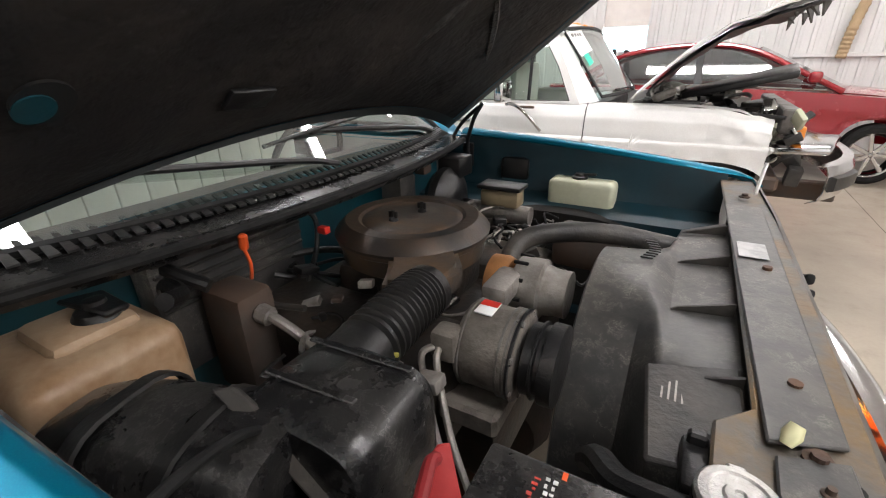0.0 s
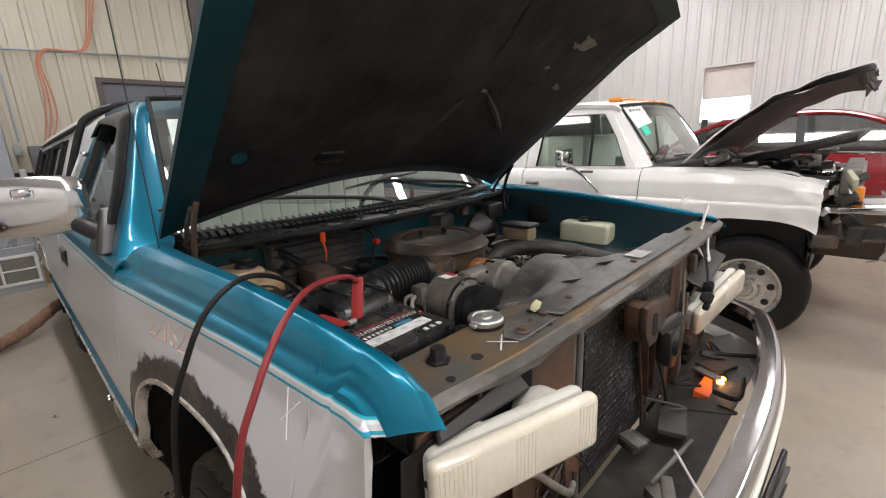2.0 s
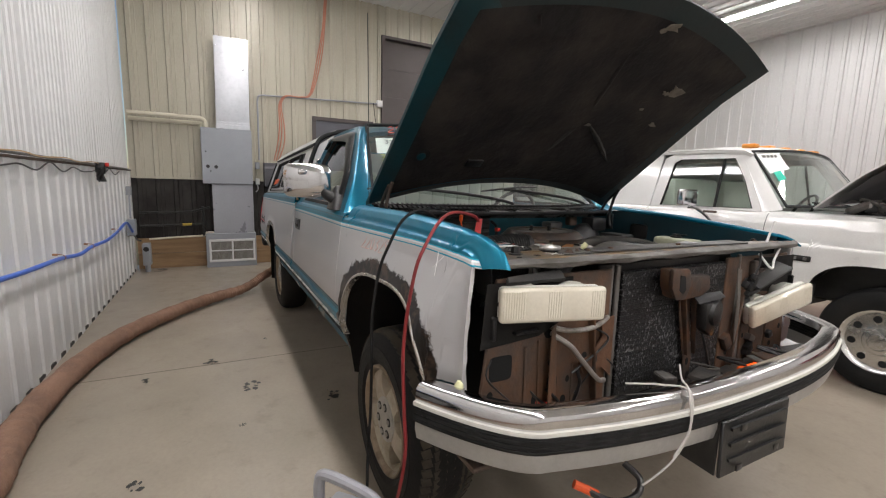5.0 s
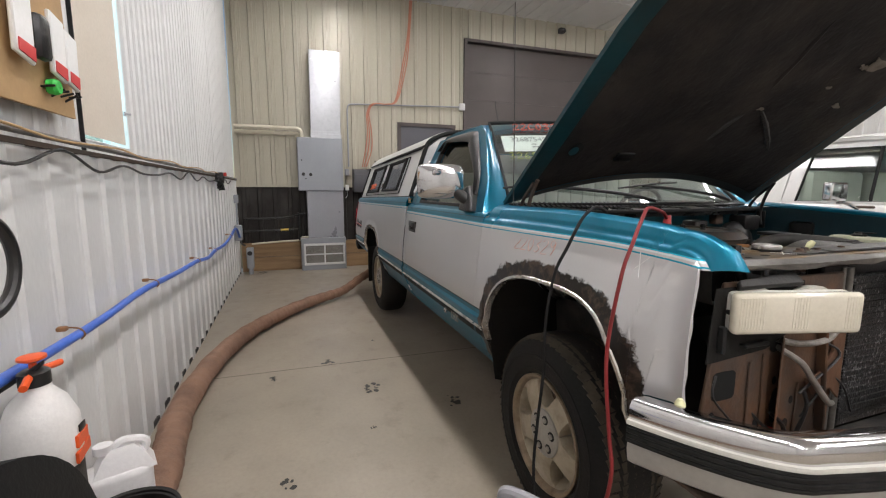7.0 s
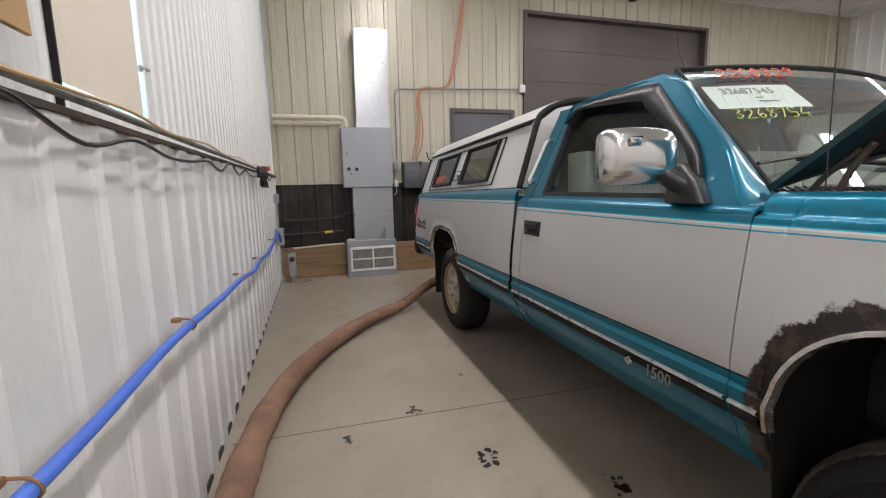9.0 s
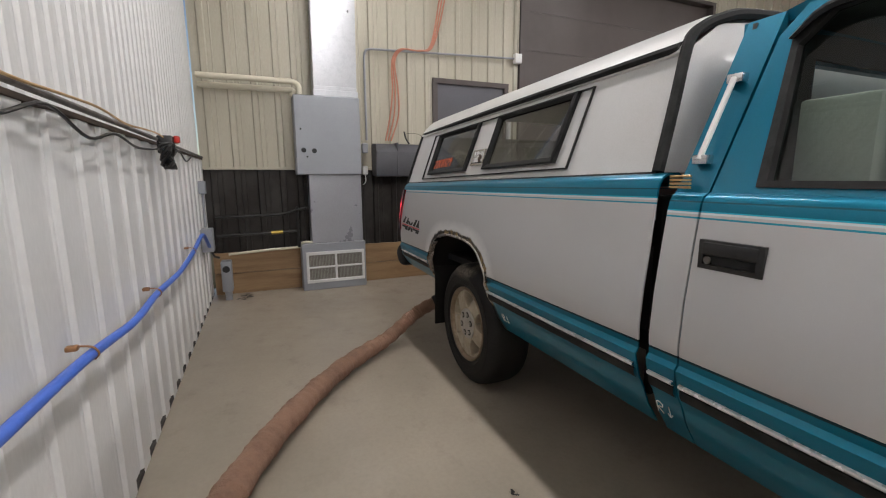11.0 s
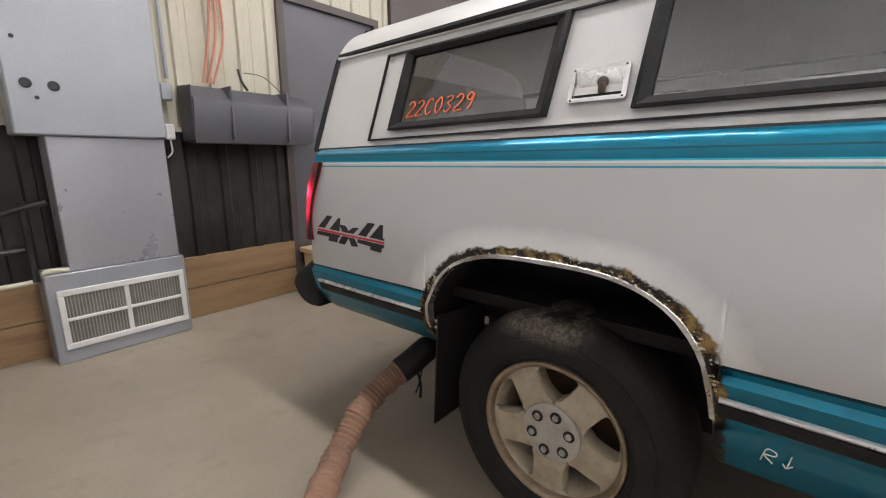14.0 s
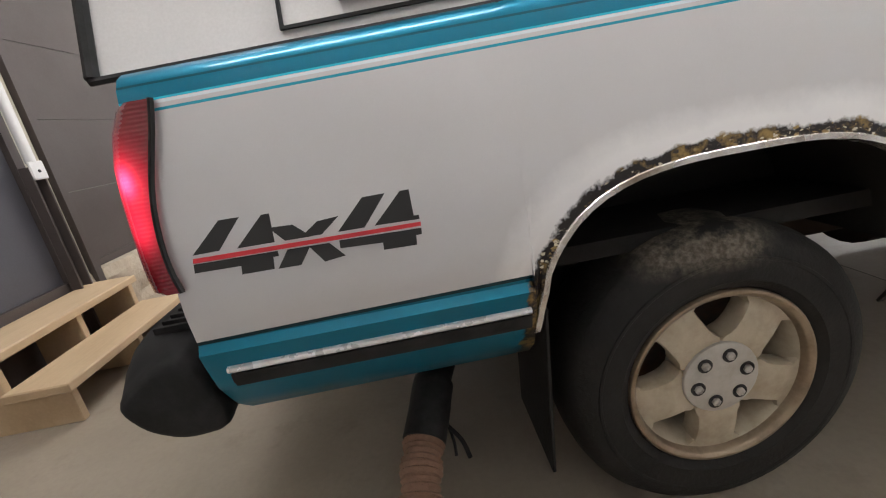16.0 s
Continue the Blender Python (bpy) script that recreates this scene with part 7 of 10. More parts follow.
for sgn in (-1, 1):
    # side skin built as strips round the two window openings
    bm = bm_new()

    def strip(q):
        bm.faces.new([bm.verts.new(ts(x, z, sgn)) for x, z in q])
    BOT, TOP = 1.228, 1.61
    strip([(-4.37, BOT), (W1[0][0], BOT), W1[0], W1[3], (W1[3][0], TOP), (-4.355, TOP)])
    strip([(W1[0][0], BOT), (W1[1][0], BOT), W1[1], W1[0]])
    strip([W1[3], W1[2], (W1[2][0], TOP), (W1[3][0], TOP)])
    strip([(W1[1][0], BOT), (W2[0][0], BOT), W2[0], W2[3], (W2[3][0], TOP), (W1[2][0], TOP), W1[2], W1[1]])
    strip([(W2[0][0], BOT), (W2[1][0], BOT), W2[1], W2[0]])
    strip([W2[3], W2[2], (W2[2][0], TOP), (W2[3][0], TOP)])
    strip([(W2[1][0], BOT), (-1.945, BOT), (-1.99, TOP), (W2[2][0], TOP), W2[2], W2[1]])
    bmesh.ops.remove_doubles(bm, verts=bm.verts[:], dist=1e-5)
    ob = tpart("cap_side", bm, TOPPER)
    ob.modifiers.new("thick", "SOLIDIFY").thickness = 0.008
    # raised panel edge round the windows
    bm = bm_new()
    o2 = [(x + dx, z + dz) for (x, z), (dx, dz) in zip(FRAME, ((0.006, 0.006), (-0.006, 0.006), (-0.006, -0.006), (0.006, -0.006)))]
    hoop(bm, [ts(x, z, sgn, 0.0105) for x, z in FRAME], [ts(x, z, sgn, 0.0105) for x, z in o2], (0, -sgn * 0.01, 0))
    tpart("panel_edge", bm, TRIMBLACK)
    for W in (W1, W2):
        bm = bm_new()
        grow = ((-0.028, -0.018), (0.024, -0.018), (0.028, 0.018), (-0.024, 0.018))
        outer = [(x + dx, z + dz) for (x, z), (dx, dz) in zip(W, grow)]
        inner = [(x - dx * 0.4, z - dz * 0.4) for (x, z), (dx, dz) in zip(W, grow)]
        mid = [(x + dx * 0.55, z + dz * 0.55) for (x, z), (dx, dz) in zip(W, grow)]
        rings(bm, [[ts(x, z, sgn, 0.0) for x, z in outer], [ts(x, z, sgn, 0.02) for x, z in outer], [ts(x, z, sgn, 0.024) for x, z in mid], [ts(x, z, sgn, 0.012) for x, z in inner], [ts(x, z, sgn, -0.012) for x, z in inner]], True, False)
        wf = tpart("cap_window", bm, TRIMBLACK)
        bm = bm_new()
        bm.faces.new([bm.verts.new(ts(x, z, sgn, 0.004)) for x, z in inner])
        tpart("pane", bm, DARKGLASS, wf).visible_shadow = False
    # drip rail and corner posts
    bm = bm_new()
    pipe(bm, [(-4.36, sgn * 0.79, 1.612), (-3.2, sgn * 0.80, 1.618), (-2.0, sgn * 0.80, 1.62)], 0.017, 8, 6)
    tpart("drip_rail", bm, TRIMBLACK)
    bm = bm_new()
    pipe(bm, [ts(-4.375, 1.23, sgn, 0.004), ts(-4.37, 1.42, sgn, 0.004), ts(-4.36, 1.60, sgn, 0.004)], 0.012, 8, 4)
    tpart("rear_edge_trim", bm, TRIMBLACK)
    bm = bm_new()
    pipe(bm, [ts(-1.945, 1.23, sgn, 0.004), ts(-1.965, 1.45, sgn, 0.004), ts(-1.985, 1.60, sgn, 0.0), (-1.99, sgn * 0.76, 1.665), (-1.98, sgn * 0.66, 1.715), (-1.975, sgn * 0.5, 1.745), (-1.965, 0, 1.762)], 0.018, 8, 5)
    tpart("front_edge_trim", bm, TRIMBLACK)
    bm = bm_new()
    pipe(bm, [ts(-4.38, 1.226, sgn, 0.004), ts(-1.945, 1.226, sgn, 0.004)], 0.007, 6, 4)
    tpart("base_seal", bm, TRIMBLACK)
    # paddle latch in its bright dish
    bm = bm_new()
    hoop(bm, [ts(x, z, sgn, 0.002) for x, z in ((-3.27, 1.313), (-3.13, 1.313), (-3.125, 1.318), (-3.125, 1.397), (-3.13, 1.402), (-3.27, 1.402), (-3.275, 1.397), (-3.275, 1.318))], [ts(x, z, sgn, 0.002) for x, z in ((-3.262, 1.324), (-3.138, 1.324), (-3.137, 1.325), (-3.137, 1.391), (-3.138, 1.392), (-3.262, 1.392), (-3.263, 1.391), (-3.263, 1.325))], (0, sgn * 0.012, 0))
    la = tpart("latch", bm, CHROME, None, "bright paddle latch")
    bm = bm_new()
    cbox(bm, ts(-3.2, 1.358, sgn, -0.004), (0.125, 0.012, 0.072), 0.003)
    tpart("latch_dish", bm, BRIGHT, la)
    bm = bm_new()
    lathe(bm, ts(-3.19, 1.36, sgn, 0.0), (0, sgn, 0), [(0, 0.014), (0.008, 0.014), (0.012, 0.006)], 14)
    cbox(bm, ts(-3.19, 1.345, sgn, 0.008), (0.018, 0.010, 0.026), 0.003)
    tpart("paddle", bm, RUSTBROWN, la)
    bm = bm_new()
    cbox(bm, ts(-3.2, 1.3275, sgn, 0.003), (0.122, 0.006, 0.009), 0.001)
    cbox(bm, ts(-3.2, 1.388, sgn, 0.003), (0.122, 0.006, 0.008), 0.001)
    tpart("dish_gap", bm, TRIMBLACK, la)
    for x, z in ((-3.266, 1.319), (-3.134, 1.319), (-3.134, 1.396), (-3.266, 1.396)):
        bm = bm_new()
        lathe(bm, ts(x, z, sgn, 0.013), (0, sgn, 0), [(0, 0.0035), (0.002, 0.003)], 8)
        tpart("rivet", bm, GREYSTEEL, la)
bm = bm_new()
slab(bm, [(-1.95, -0.92, 1.23), (-1.95, 0.92, 1.23), (-1.99, 0.80, 1.60), (-1.98, 0.66, 1.70), (-1.98, 0.4, 1.735), (-1.98, -0.4, 1.735), (-1.98, -0.66, 1.70), (-1.99, -0.80, 1.60)], (-0.01, 0, 0))
tpart("cap_front", bm, TOPPER)
bm = bm_new()
slab(bm, [(-4.37, -0.92, 1.23), (-4.37, 0.92, 1.23), (-4.355, 0.79, 1.60), (-4.355, -0.79, 1.60)], (0.01, 0, 0))
tpart("cap_rear", bm, DARKGLASS)
# antenna-like dark mark on the cap's rear edge
bm = bm_new()
pipe(bm, [(-4.33, -0.74, 1.62), (-4.32, -0.70, 1.70), (-4.30, -0.69, 1.73)], 0.006, 6, 5)
tpart("strap_end", bm, TRIMBLACK)

# handwriting on the cap's pane and the windscreen: traced strokes
DIG = {"2": [(0, 0.8), (0.25, 1), (0.5, 0.8), (0.4, 0.5), (0, 0), (0.6, 0.02)], "C": [(0.5, 0.85), (0.25, 1), (0, 0.5), (0.2, 0), (0.55, 0.15)],
       "0": [(0.25, 1), (0, 0.6), (0.2, 0), (0.5, 0.35), (0.4, 0.9), (0.25, 1)], "3": [(0, 0.9), (0.3, 1), (0.5, 0.8), (0.2, 0.55), (0.5, 0.3), (0.25, 0), (0, 0.12)],
       "9": [(0.5, 0.85), (0.2, 1), (0.02, 0.7), (0.3, 0.55), (0.5, 0.85), (0.45, 0.4), (0.3, 0)], "6": [(0.4, 1), (0.1, 0.5), (0.2, 0), (0.5, 0.2), (0.35, 0.45), (0.1, 0.3)],
       "8": [(0.5, 0.85), (0.2, 1), (0.1, 0.75), (0.45, 0.3), (0.2, 0), (0.05, 0.25), (0.5, 0.85)], "7": [(0, 0.95), (0.5, 1), (0.15, 0)], "5": [(0.5, 1), (0.05, 1), (0.05, 0.6), (0.45, 0.5), (0.4, 0.1), (0, 0)], "4": [(0.3, 1), (0, 0.4), (0.55, 0.4), (0.4, 0.4), (0.4, 0)],
       "R": [(0, 0), (0.02, 1), (0.4, 0.9), (0.4, 0.6), (0.03, 0.5), (0.45, 0)], "1": [(0.15, 1), (0.2, 0), (0.02, 0.25), (0.2, 0.0), (0.36, 0.28)]}


def scrawl(name, text, o, du, dv, h, mat, parent, r=0.003, slant=0.15):
    o, du, dv = Vector(o), Vector(du).normalized(), Vector(dv).normalized()
    bm = bm_new()
    for i, ch in enumerate(text):
        if ch == " ":
            continue
        pts = [o + du * h * (i * 0.78 + x + slant * y) + dv * h * y for x, y in DIG[ch]]
        pipe(bm, pts, r, 6, 4)
    if parent is topper:
        return tpart(name, bm, mat, parent)
    return part(name, bm, mat, parent)


scrawl("marker_writing", "22C0329", ts(-3.875, 1.325, -1, 0.006), (1, 0, 0.02), (ts(0, 2) - ts(0, 1)), 0.054, ORANGEINK, topper, 0.0022)


def wsp(u, v, o=0.006):
    """A point on the windscreen: u across -1 to 1, v up 0 to 1."""
    return Vector((-0.575 - 0.515 * v + (0.13 - 0.05 * v) * (1 - u * u) + o, (0.80 - 0.125 * v) * u, 1.245 + 0.475 * v + 0.02 * (1 - u * u) * v + o * 0.9))


bm = bm_new()
rings(bm, [[wsp(-0.93 + 0.085 * i, v, -0.006) for i in range(7)] for v in (0.62, 0.72, 0.83)], False, False)
pp = part("paper_sign", bm, PAPER, truck, "white paper sheet with a printed number")
up = (wsp(-0.6, 0.9) - wsp(-0.6, 0.6)).normalized()
ac_ = (wsp(-0.45, 0.7) - wsp(-0.85, 0.7)).normalized()
nn = ac_.cross(up)
writing("32687545", Matrix.Translation(wsp(-0.86, 0.745, -0.003)) @ Matrix((ac_, up, nn)).transposed().to_4x4(), 0.056, plain("grey_ink", (0.20, 0.20, 0.20), 0.7), pp, "printed_number")
for i, l in enumerate((0.03, 0.08)):
    bm = bm_new()
    c0 = wsp(-0.70, 0.70 - 0.035 * i, -0.003)
    slab(bm, [c0, c0 + ac_ * l, c0 + ac_ * l + up * 0.006, c0 + up * 0.006], nn * 0.001)
    part("print_bar", bm, INK, pp)
scrawl("marker_writing", "22C0329", wsp(-0.82, 0.875, 0.008), ac_, up, 0.062, plain("red_marker", (0.68, 0.13, 0.08), 0.6), truck, 0.0028)
scrawl("marker_writing", "3268754", wsp(-0.92, 0.50, 0.008), ac_, up, 0.055, plain("dry_yellow_marker", (0.42, 0.50, 0.14), 0.7), truck, 0.0022)
# orange chalk on the fender and white crosses
scrawl("chalk_writing", "220329", (-0.205, -0.978, 1.086), (1, 0.085, 0), (0, 0.22, 1), 0.055, surf("faint_orange_chalk", (0.64, 0.37, 0.30), 0.9, 0, (0.53, 0.47, 0.45), 0.9, 30, 90, 0), truck, 0.0016)
scrawl("chalk_writing", "R1", (-2.76, -0.975, 0.548), (1, 0, 0), (0, -0.5, 1), 0.045, CHALK, truck, 0.0015)
scrawl("chalk_writing", "R1", (-1.845, -0.975, 0.548), (1, 0, 0), (0, -0.5, 1), 0.045, CHALK, truck, 0.0015)
bm = bm_new()
pipe(bm, [(0.41, -0.921, 1.15), (0.43, -0.944, 1.08)], 0.0011, 6, 2)
pipe(bm, [(0.445, -0.922, 1.14), (0.405, -0.938, 1.10)], 0.0011, 6, 2)
part("chalk_cross", bm, CHALK, truck)

# 4x4 decal, built as flat dark letters with a red stripe
def decal(pts, mat, name, parent, o=0.003):
    bm = bm_new()
    q = []
    for x, z in pts:
        yy = 1.018 - (z - 0.92) * 0.11
        q.append((x, -(yy + o), z))
    slab(bm, q, (0, 0.0015, 0))
    return part(name, bm, mat, parent)


STROKES = [
    [(-4.272, 0.907), (-4.214, 0.958), (-4.179, 0.957), (-4.226, 0.907)],
    [(-4.196, 0.905), (-4.142, 0.954), (-4.128, 0.954), (-4.131, 0.904)],
    [(-4.275, 0.891), (-4.13, 0.888), (-4.13, 0.879), (-4.14, 0.879), (-4.143, 0.858), (-4.199, 0.859), (-4.197, 0.874), (-4.277, 0.876)],
    [(-4.136, 0.93), (-4.094, 0.928), (-4.067, 0.902), (-4.113, 0.903)],
    [(-4.052, 0.926), (-4.014, 0.928), (-4.049, 0.902), (-4.087, 0.903)],
    [(-4.113, 0.887), (-4.073, 0.886), (-4.096, 0.856), (-4.136, 0.857)],
    [(-4.076, 0.886), (-4.04, 0.885), (-4.017, 0.858), (-4.054, 0.854)],
    [(-4.021, 0.901), (-3.968, 0.952), (-3.928, 0.952), (-3.974, 0.9)],
    [(-3.956, 0.9), (-3.902, 0.951), (-3.886, 0.951), (-3.886, 0.905), (-3.877, 0.904), (-3.877, 0.897)],
    [(-4.022, 0.886), (-3.877, 0.881), (-3.878, 0.87), (-3.888, 0.87), (-3.89, 0.853), (-3.949, 0.855), (-3.948, 0.868), (-4.023, 0.872)],
]
d0 = None
for pts in STROKES:
    ob = decal(pts, INK, "stroke" if d0 else "decal", d0 or truck)
    d0 = d0 or ob
d0["label"] = "black 4x4 decal with a red stripe"
decal([(-4.273, 0.901), (-3.876, 0.892), (-3.877, 0.885), (-4.275, 0.893)], plain("red_stripe", (0.55, 0.03, 0.04), 0.5), "stripe", d0, 0.0035)
# number badge on the side moulding
writing("1500", Matrix.Translation((-0.79, -1.036, 0.630)) @ pose(0, 0, 0, 90, 0, 0), 0.058, ALU, truck, "badge")
bm = bm_new()
box(bm, -0.885, -0.85, -1.042, -1.03, 0.64, 0.655, 0.002, 1)
box(bm, -0.873, -0.862, -1.042, -1.03, 0.633, 0.662, 0.002, 1)
part("badge_emblem", bm, CHROME, truck)
bm = bm_new()
for i in range(4):
    box(bm, -1.865, -1.80, -0.982, -0.975, 1.222 + i * 0.010, 1.229 + i * 0.010, 0.001, 1)
cbx = part("gold_badge", bm, surf("brass_badge", (0.45, 0.33, 0.16), 0.3, 0.8), truck)

# door handles, mirrors, cab grab rail
for sgn in (-1, 1):
    bm = bm_new()
    yy = sgn * 1.0
    hoop(bm, [(x, sgn * 1.012, z) for x, z in ((-1.735, 1.02), (-1.575, 1.02), (-1.575, 1.095), (-1.735, 1.095))], [(x, sgn * 1.016, z) for x, z in ((-1.72, 1.033), (-1.59, 1.033), (-1.59, 1.06), (-1.72, 1.06))], (0, -sgn * 0.03, 0))
    h = part("door_handle", bm, BLACK, truck, "black flap door handle")
    bm = bm_new()
    box(bm, -1.725, -1.585, min(sgn * 0.995, sgn * 1.018), max(sgn * 0.995, sgn * 1.018), 1.056, 1.09, 0.006, 2)
    part("flap", bm, BLACK, h)
    bm = bm_new()
    box(bm, -1.722, -1.588, min(sgn * 0.985, sgn * 1.009), max(sgn * 0.985, sgn * 1.009), 1.028, 1.062, 0.003, 1)
    part("pocket", bm, TRIMBLACK, h)
    bm = bm_new()
    lathe(bm, (-1.71, sgn * 1.0, 1.043), (0, sgn, 0), [(0, 0.01), (0.014, 0.01), (0.015, 0.006)], 12)
    part("lock", bm, GREYSTEEL, h)
    # towing mirror: chrome shell on a black foot
    bm = bm_new()
    m = pose(-0.825, sgn * 1.085, 1.365, 0, 0, sgn * 14)
    rows = []
    for y, s, ox in ((-0.122, 0.62, 0), (-0.118, 0.80, 0), (-0.104, 0.93, 0), (-0.07, 0.99, 0), (0.0, 1.0, 0), (0.07, 0.97, 0), (0.104, 0.90, 0), (0.118, 0.76, 0), (0.122, 0.58, 0)):
        rows.append([m @ Vector((0.055 * s * math.copysign(abs(math.cos(a)) ** 0.8, math.cos(a)) * (1 if math.cos(a) > 0 else 0.6), y, 0.092 * s * math.copysign(abs(math.sin(a)) ** 0.55, math.sin(a)))) for a in [2 * math.pi * i / 28 for i in range(28)]])
    rings(bm, rows)
    mi = part("mirror", bm, CHROME, truck, "big chrome towing mirror")
    bm = bm_new()
    slab(bm, [(-0.635, sgn * 0.945, 1.212), (-0.79, sgn * 0.945, 1.212), (-0.825, sgn * 0.895, 1.335), (-0.775, sgn * 0.893, 1.345), (-0.70, sgn * 0.915, 1.29)], (0, sgn * 0.055, 0), 0.014, 3)
    pipe(bm, [(-0.74, sgn * 0.96, 1.265), (-0.775, sgn * 1.0, 1.30), (-0.81, sgn * 1.03, 1.34)], 0.03, 12, 5)
    part("mirror_foot", bm, BLACK, mi)
    bm = bm_new()
    cbox(bm, m @ Vector((0.056, -0.02, 0.045)), (0.006, 0.05, 0.03), 0.008, None)
    part("mirror_emblem", bm, CHROME, mi)
    bm = bm_new()
    pipe(bm, [up_side(-1.805, 1.30, sgn, 0.03), up_side(-1.805, 1.52, sgn, 0.03)], 0.008, 8, 3)
    gr = part("grab_rail", bm, surf("white_rail", (0.7, 0.7, 0.68), 0.4), truck)
    for z in (1.30, 1.52):
        bm = bm_new()
        cbox(bm, up_side(-1.805, z, sgn, 0.016), (0.045, 0.03, 0.025), 0.004)
        part("bracket", bm, CHROME, gr)
bm = bm_new()
pipe(bm, [(-1.12, -0.60, 1.735), (-1.15, -0.60, 1.80), (-1.17, -0.60, 1.87)], 0.0025, 6, 2)
part("aerial", bm, BLACK, truck)
bm = bm_new()
pipe(bm, [(-0.39, -0.885, 1.24), (-0.40, -0.885, 1.7), (-0.415, -0.885, 2.12)], 0.002, 6, 3)
part("whip_aerial", bm, BLACK, truck)

# rear: tail lamps, step bumper, mud flaps, exhaust
def lit_lens():
    """Fluted red lens that glows round the two lamps behind it."""
    m, t, b = nodes_of("lit_red_lens")
    v = objvec(t)
    s = t.nodes.new("ShaderNodeSeparateXYZ")
    t.links.new(v, s.inputs[0])
    b.inputs["Base Color"].default_value = (0.11, 0.001, 0.005, 1)
    b.inputs["Roughness"].default_value, b.inputs["Coat Weight"].default_value = 0.2, 0.5
    glow = 0.015
    for zc, r, k in ((1.045, 0.020, 6.0), (1.035, 0.055, 0.75), (0.965, 0.034, 0.7)):
        dz = mathn(t, "DIVIDE", mathn(t, "SUBTRACT", s.outputs[2], zc), r)
        dx = mathn(t, "DIVIDE", mathn(t, "ADD", s.outputs[0], 4.338), r * 0.62)
        q = mathn(t, "ADD", mathn(t, "MULTIPLY", dz, dz), mathn(t, "MULTIPLY", dx, dx))
        glow = mathn(t, "ADD", mathn(t, "MULTIPLY", mathn(t, "POWER", 2.718, mathn(t, "MULTIPLY", q, -1.0)), k), glow)
    b.inputs["Emission Color"].default_value = (1.0, 0.022, 0.06, 1)
    t.links.new(glow, b.inputs["Emission Strength"])
    w = t.nodes.new("ShaderNodeTexWave")
    w.bands_direction = "Z"
    w.inputs["Scale"].default_value = 45
    t.links.new(v, w.inputs["Vector"])
    bumpn(t, b, w.outputs[1], 0.25, 0.002)
    return m


LENSRED = lit_lens()
for sgn in (-1, 1):
    bm = bm_new()
    rows = []
    for z, xr, xb in ((0.850, -4.303, -4.352), (0.856, -4.304, -4.364), (0.88, -4.309, -4.368), (0.92, -4.313, -4.370), (0.97, -4.311, -4.370), (1.02, -4.303, -4.369), (1.07, -4.289, -4.365), (1.12, -4.273, -4.352), (1.155, -4.264, -4.335), (1.166, -4.262, -4.322)):
        y0 = 1.021 - 0.11 * (z - 1.0)
        rows.append([(xr, sgn * (y0 - 0.04), z), (xr, sgn * y0, z), ((xr + xb) / 2, sgn * (y0 + 0.001), z), (xb + 0.020, sgn * (y0 - 0.003), z), (xb + 0.008, sgn * (y0 - 0.014), z), (xb + 0.001, sgn * (y0 - 0.034), z), (xb - 0.002, sgn * 0.92, z), (xb, sgn * 0.86, z), (-4.30, sgn * 0.86, z)])
    rings(bm, rows)
    lm = part("tail_light", bm, LENSRED, truck, "lit red tail lamp")
    bm = bm_new()
    pipe(bm, [(r[1][0] + 0.002, sgn * (abs(r[1][1]) + 0.001), r[1][2]) for r in rows], 0.005, 6, 2)
    part("lamp_seal", bm, TRIMBLACK, lm)
    bm = bm_new()
    slab(bm, [(-3.665, sgn * 0.70, 0.64), (-3.665, sgn * 0.99, 0.66), (-3.685, sgn * 0.985, 0.24), (-3.685, sgn * 0.70, 0.24)], (0.008, 0, 0), 0.002, 1)
    part("mud_flap", bm, RUBBER, truck)
bm = bm_new()
full = [(-4.335, 0.715), (-4.49, 0.742), (-4.555, 0.705), (-4.57, 0.625), (-4.54, 0.565), (-4.46, 0.528), (-4.335, 0.53)]
side = [(-4.365, 0.712), (-4.43, 0.716), (-4.515, 0.655), (-4.53, 0.618), (-4.49, 0.562), (-4.42, 0.528), (-4.315, 0.538)]


def rounded(loop):
    """Cut the corners of a closed profile twice."""
    q = [Vector(p) for p in loop]
    for _ in range(2):
        q = [a.lerp(b, k) for a, b in zip(q, q[1:] + q[:1]) for k in (0.2, 0.8)]
    return q


full, side = rounded(full), rounded(side)
cen = Vector((-4.43, 0.615))
rows = []
for y, k, sh in ((0.0, 0, 1), (0.6, 0, 1), (0.8, 0.05, 1), (0.88, 0.25, 1), (0.93, 0.55, 1), (0.965, 0.85, 1), (0.985, 1, 0.985), (0.997, 1, 0.94), (1.004, 1, 0.86), (1.008, 1, 0.72)):
    prof = [cen + (Vector(a).lerp(Vector(b), k) - cen) * sh for a, b in zip(full, side)]
    for q in ((y, -y) if y else (y,)):
        rows.append((q, [(p.x, q, p.y) for p in prof]))
rings(bm, [r for _, r in sorted(rows, key=lambda e: e[0])])
rb = part("rear_bumper", bm, TRIMBLACK, truck, "black step bumper with a plastic end cap")
for i in range(6):
    bm = bm_new()
    box(bm, -4.47, -4.39, -0.90 + i * 0.035, -0.888 + i * 0.035, 0.728, 0.742, 0.001, 1)
    part("step_ridge", bm, TRIMBLACK, rb)
bm = bm_new()
pipe(bm, [(-3.0, -0.55, 0.50), (-3.7, -0.56, 0.45), (-3.86, -0.62, 0.43), (-3.92, -0.72, 0.385)], 0.03, 12, 6)
part("exhaust_pipe", bm, RUST, truck)
bm = bm_new()
pipe(bm, [(-2.7, 0.45, 0.72), (-3.2, 0.44, 0.60), (-3.7, 0.45, 0.68)], 0.03, 8, 6)
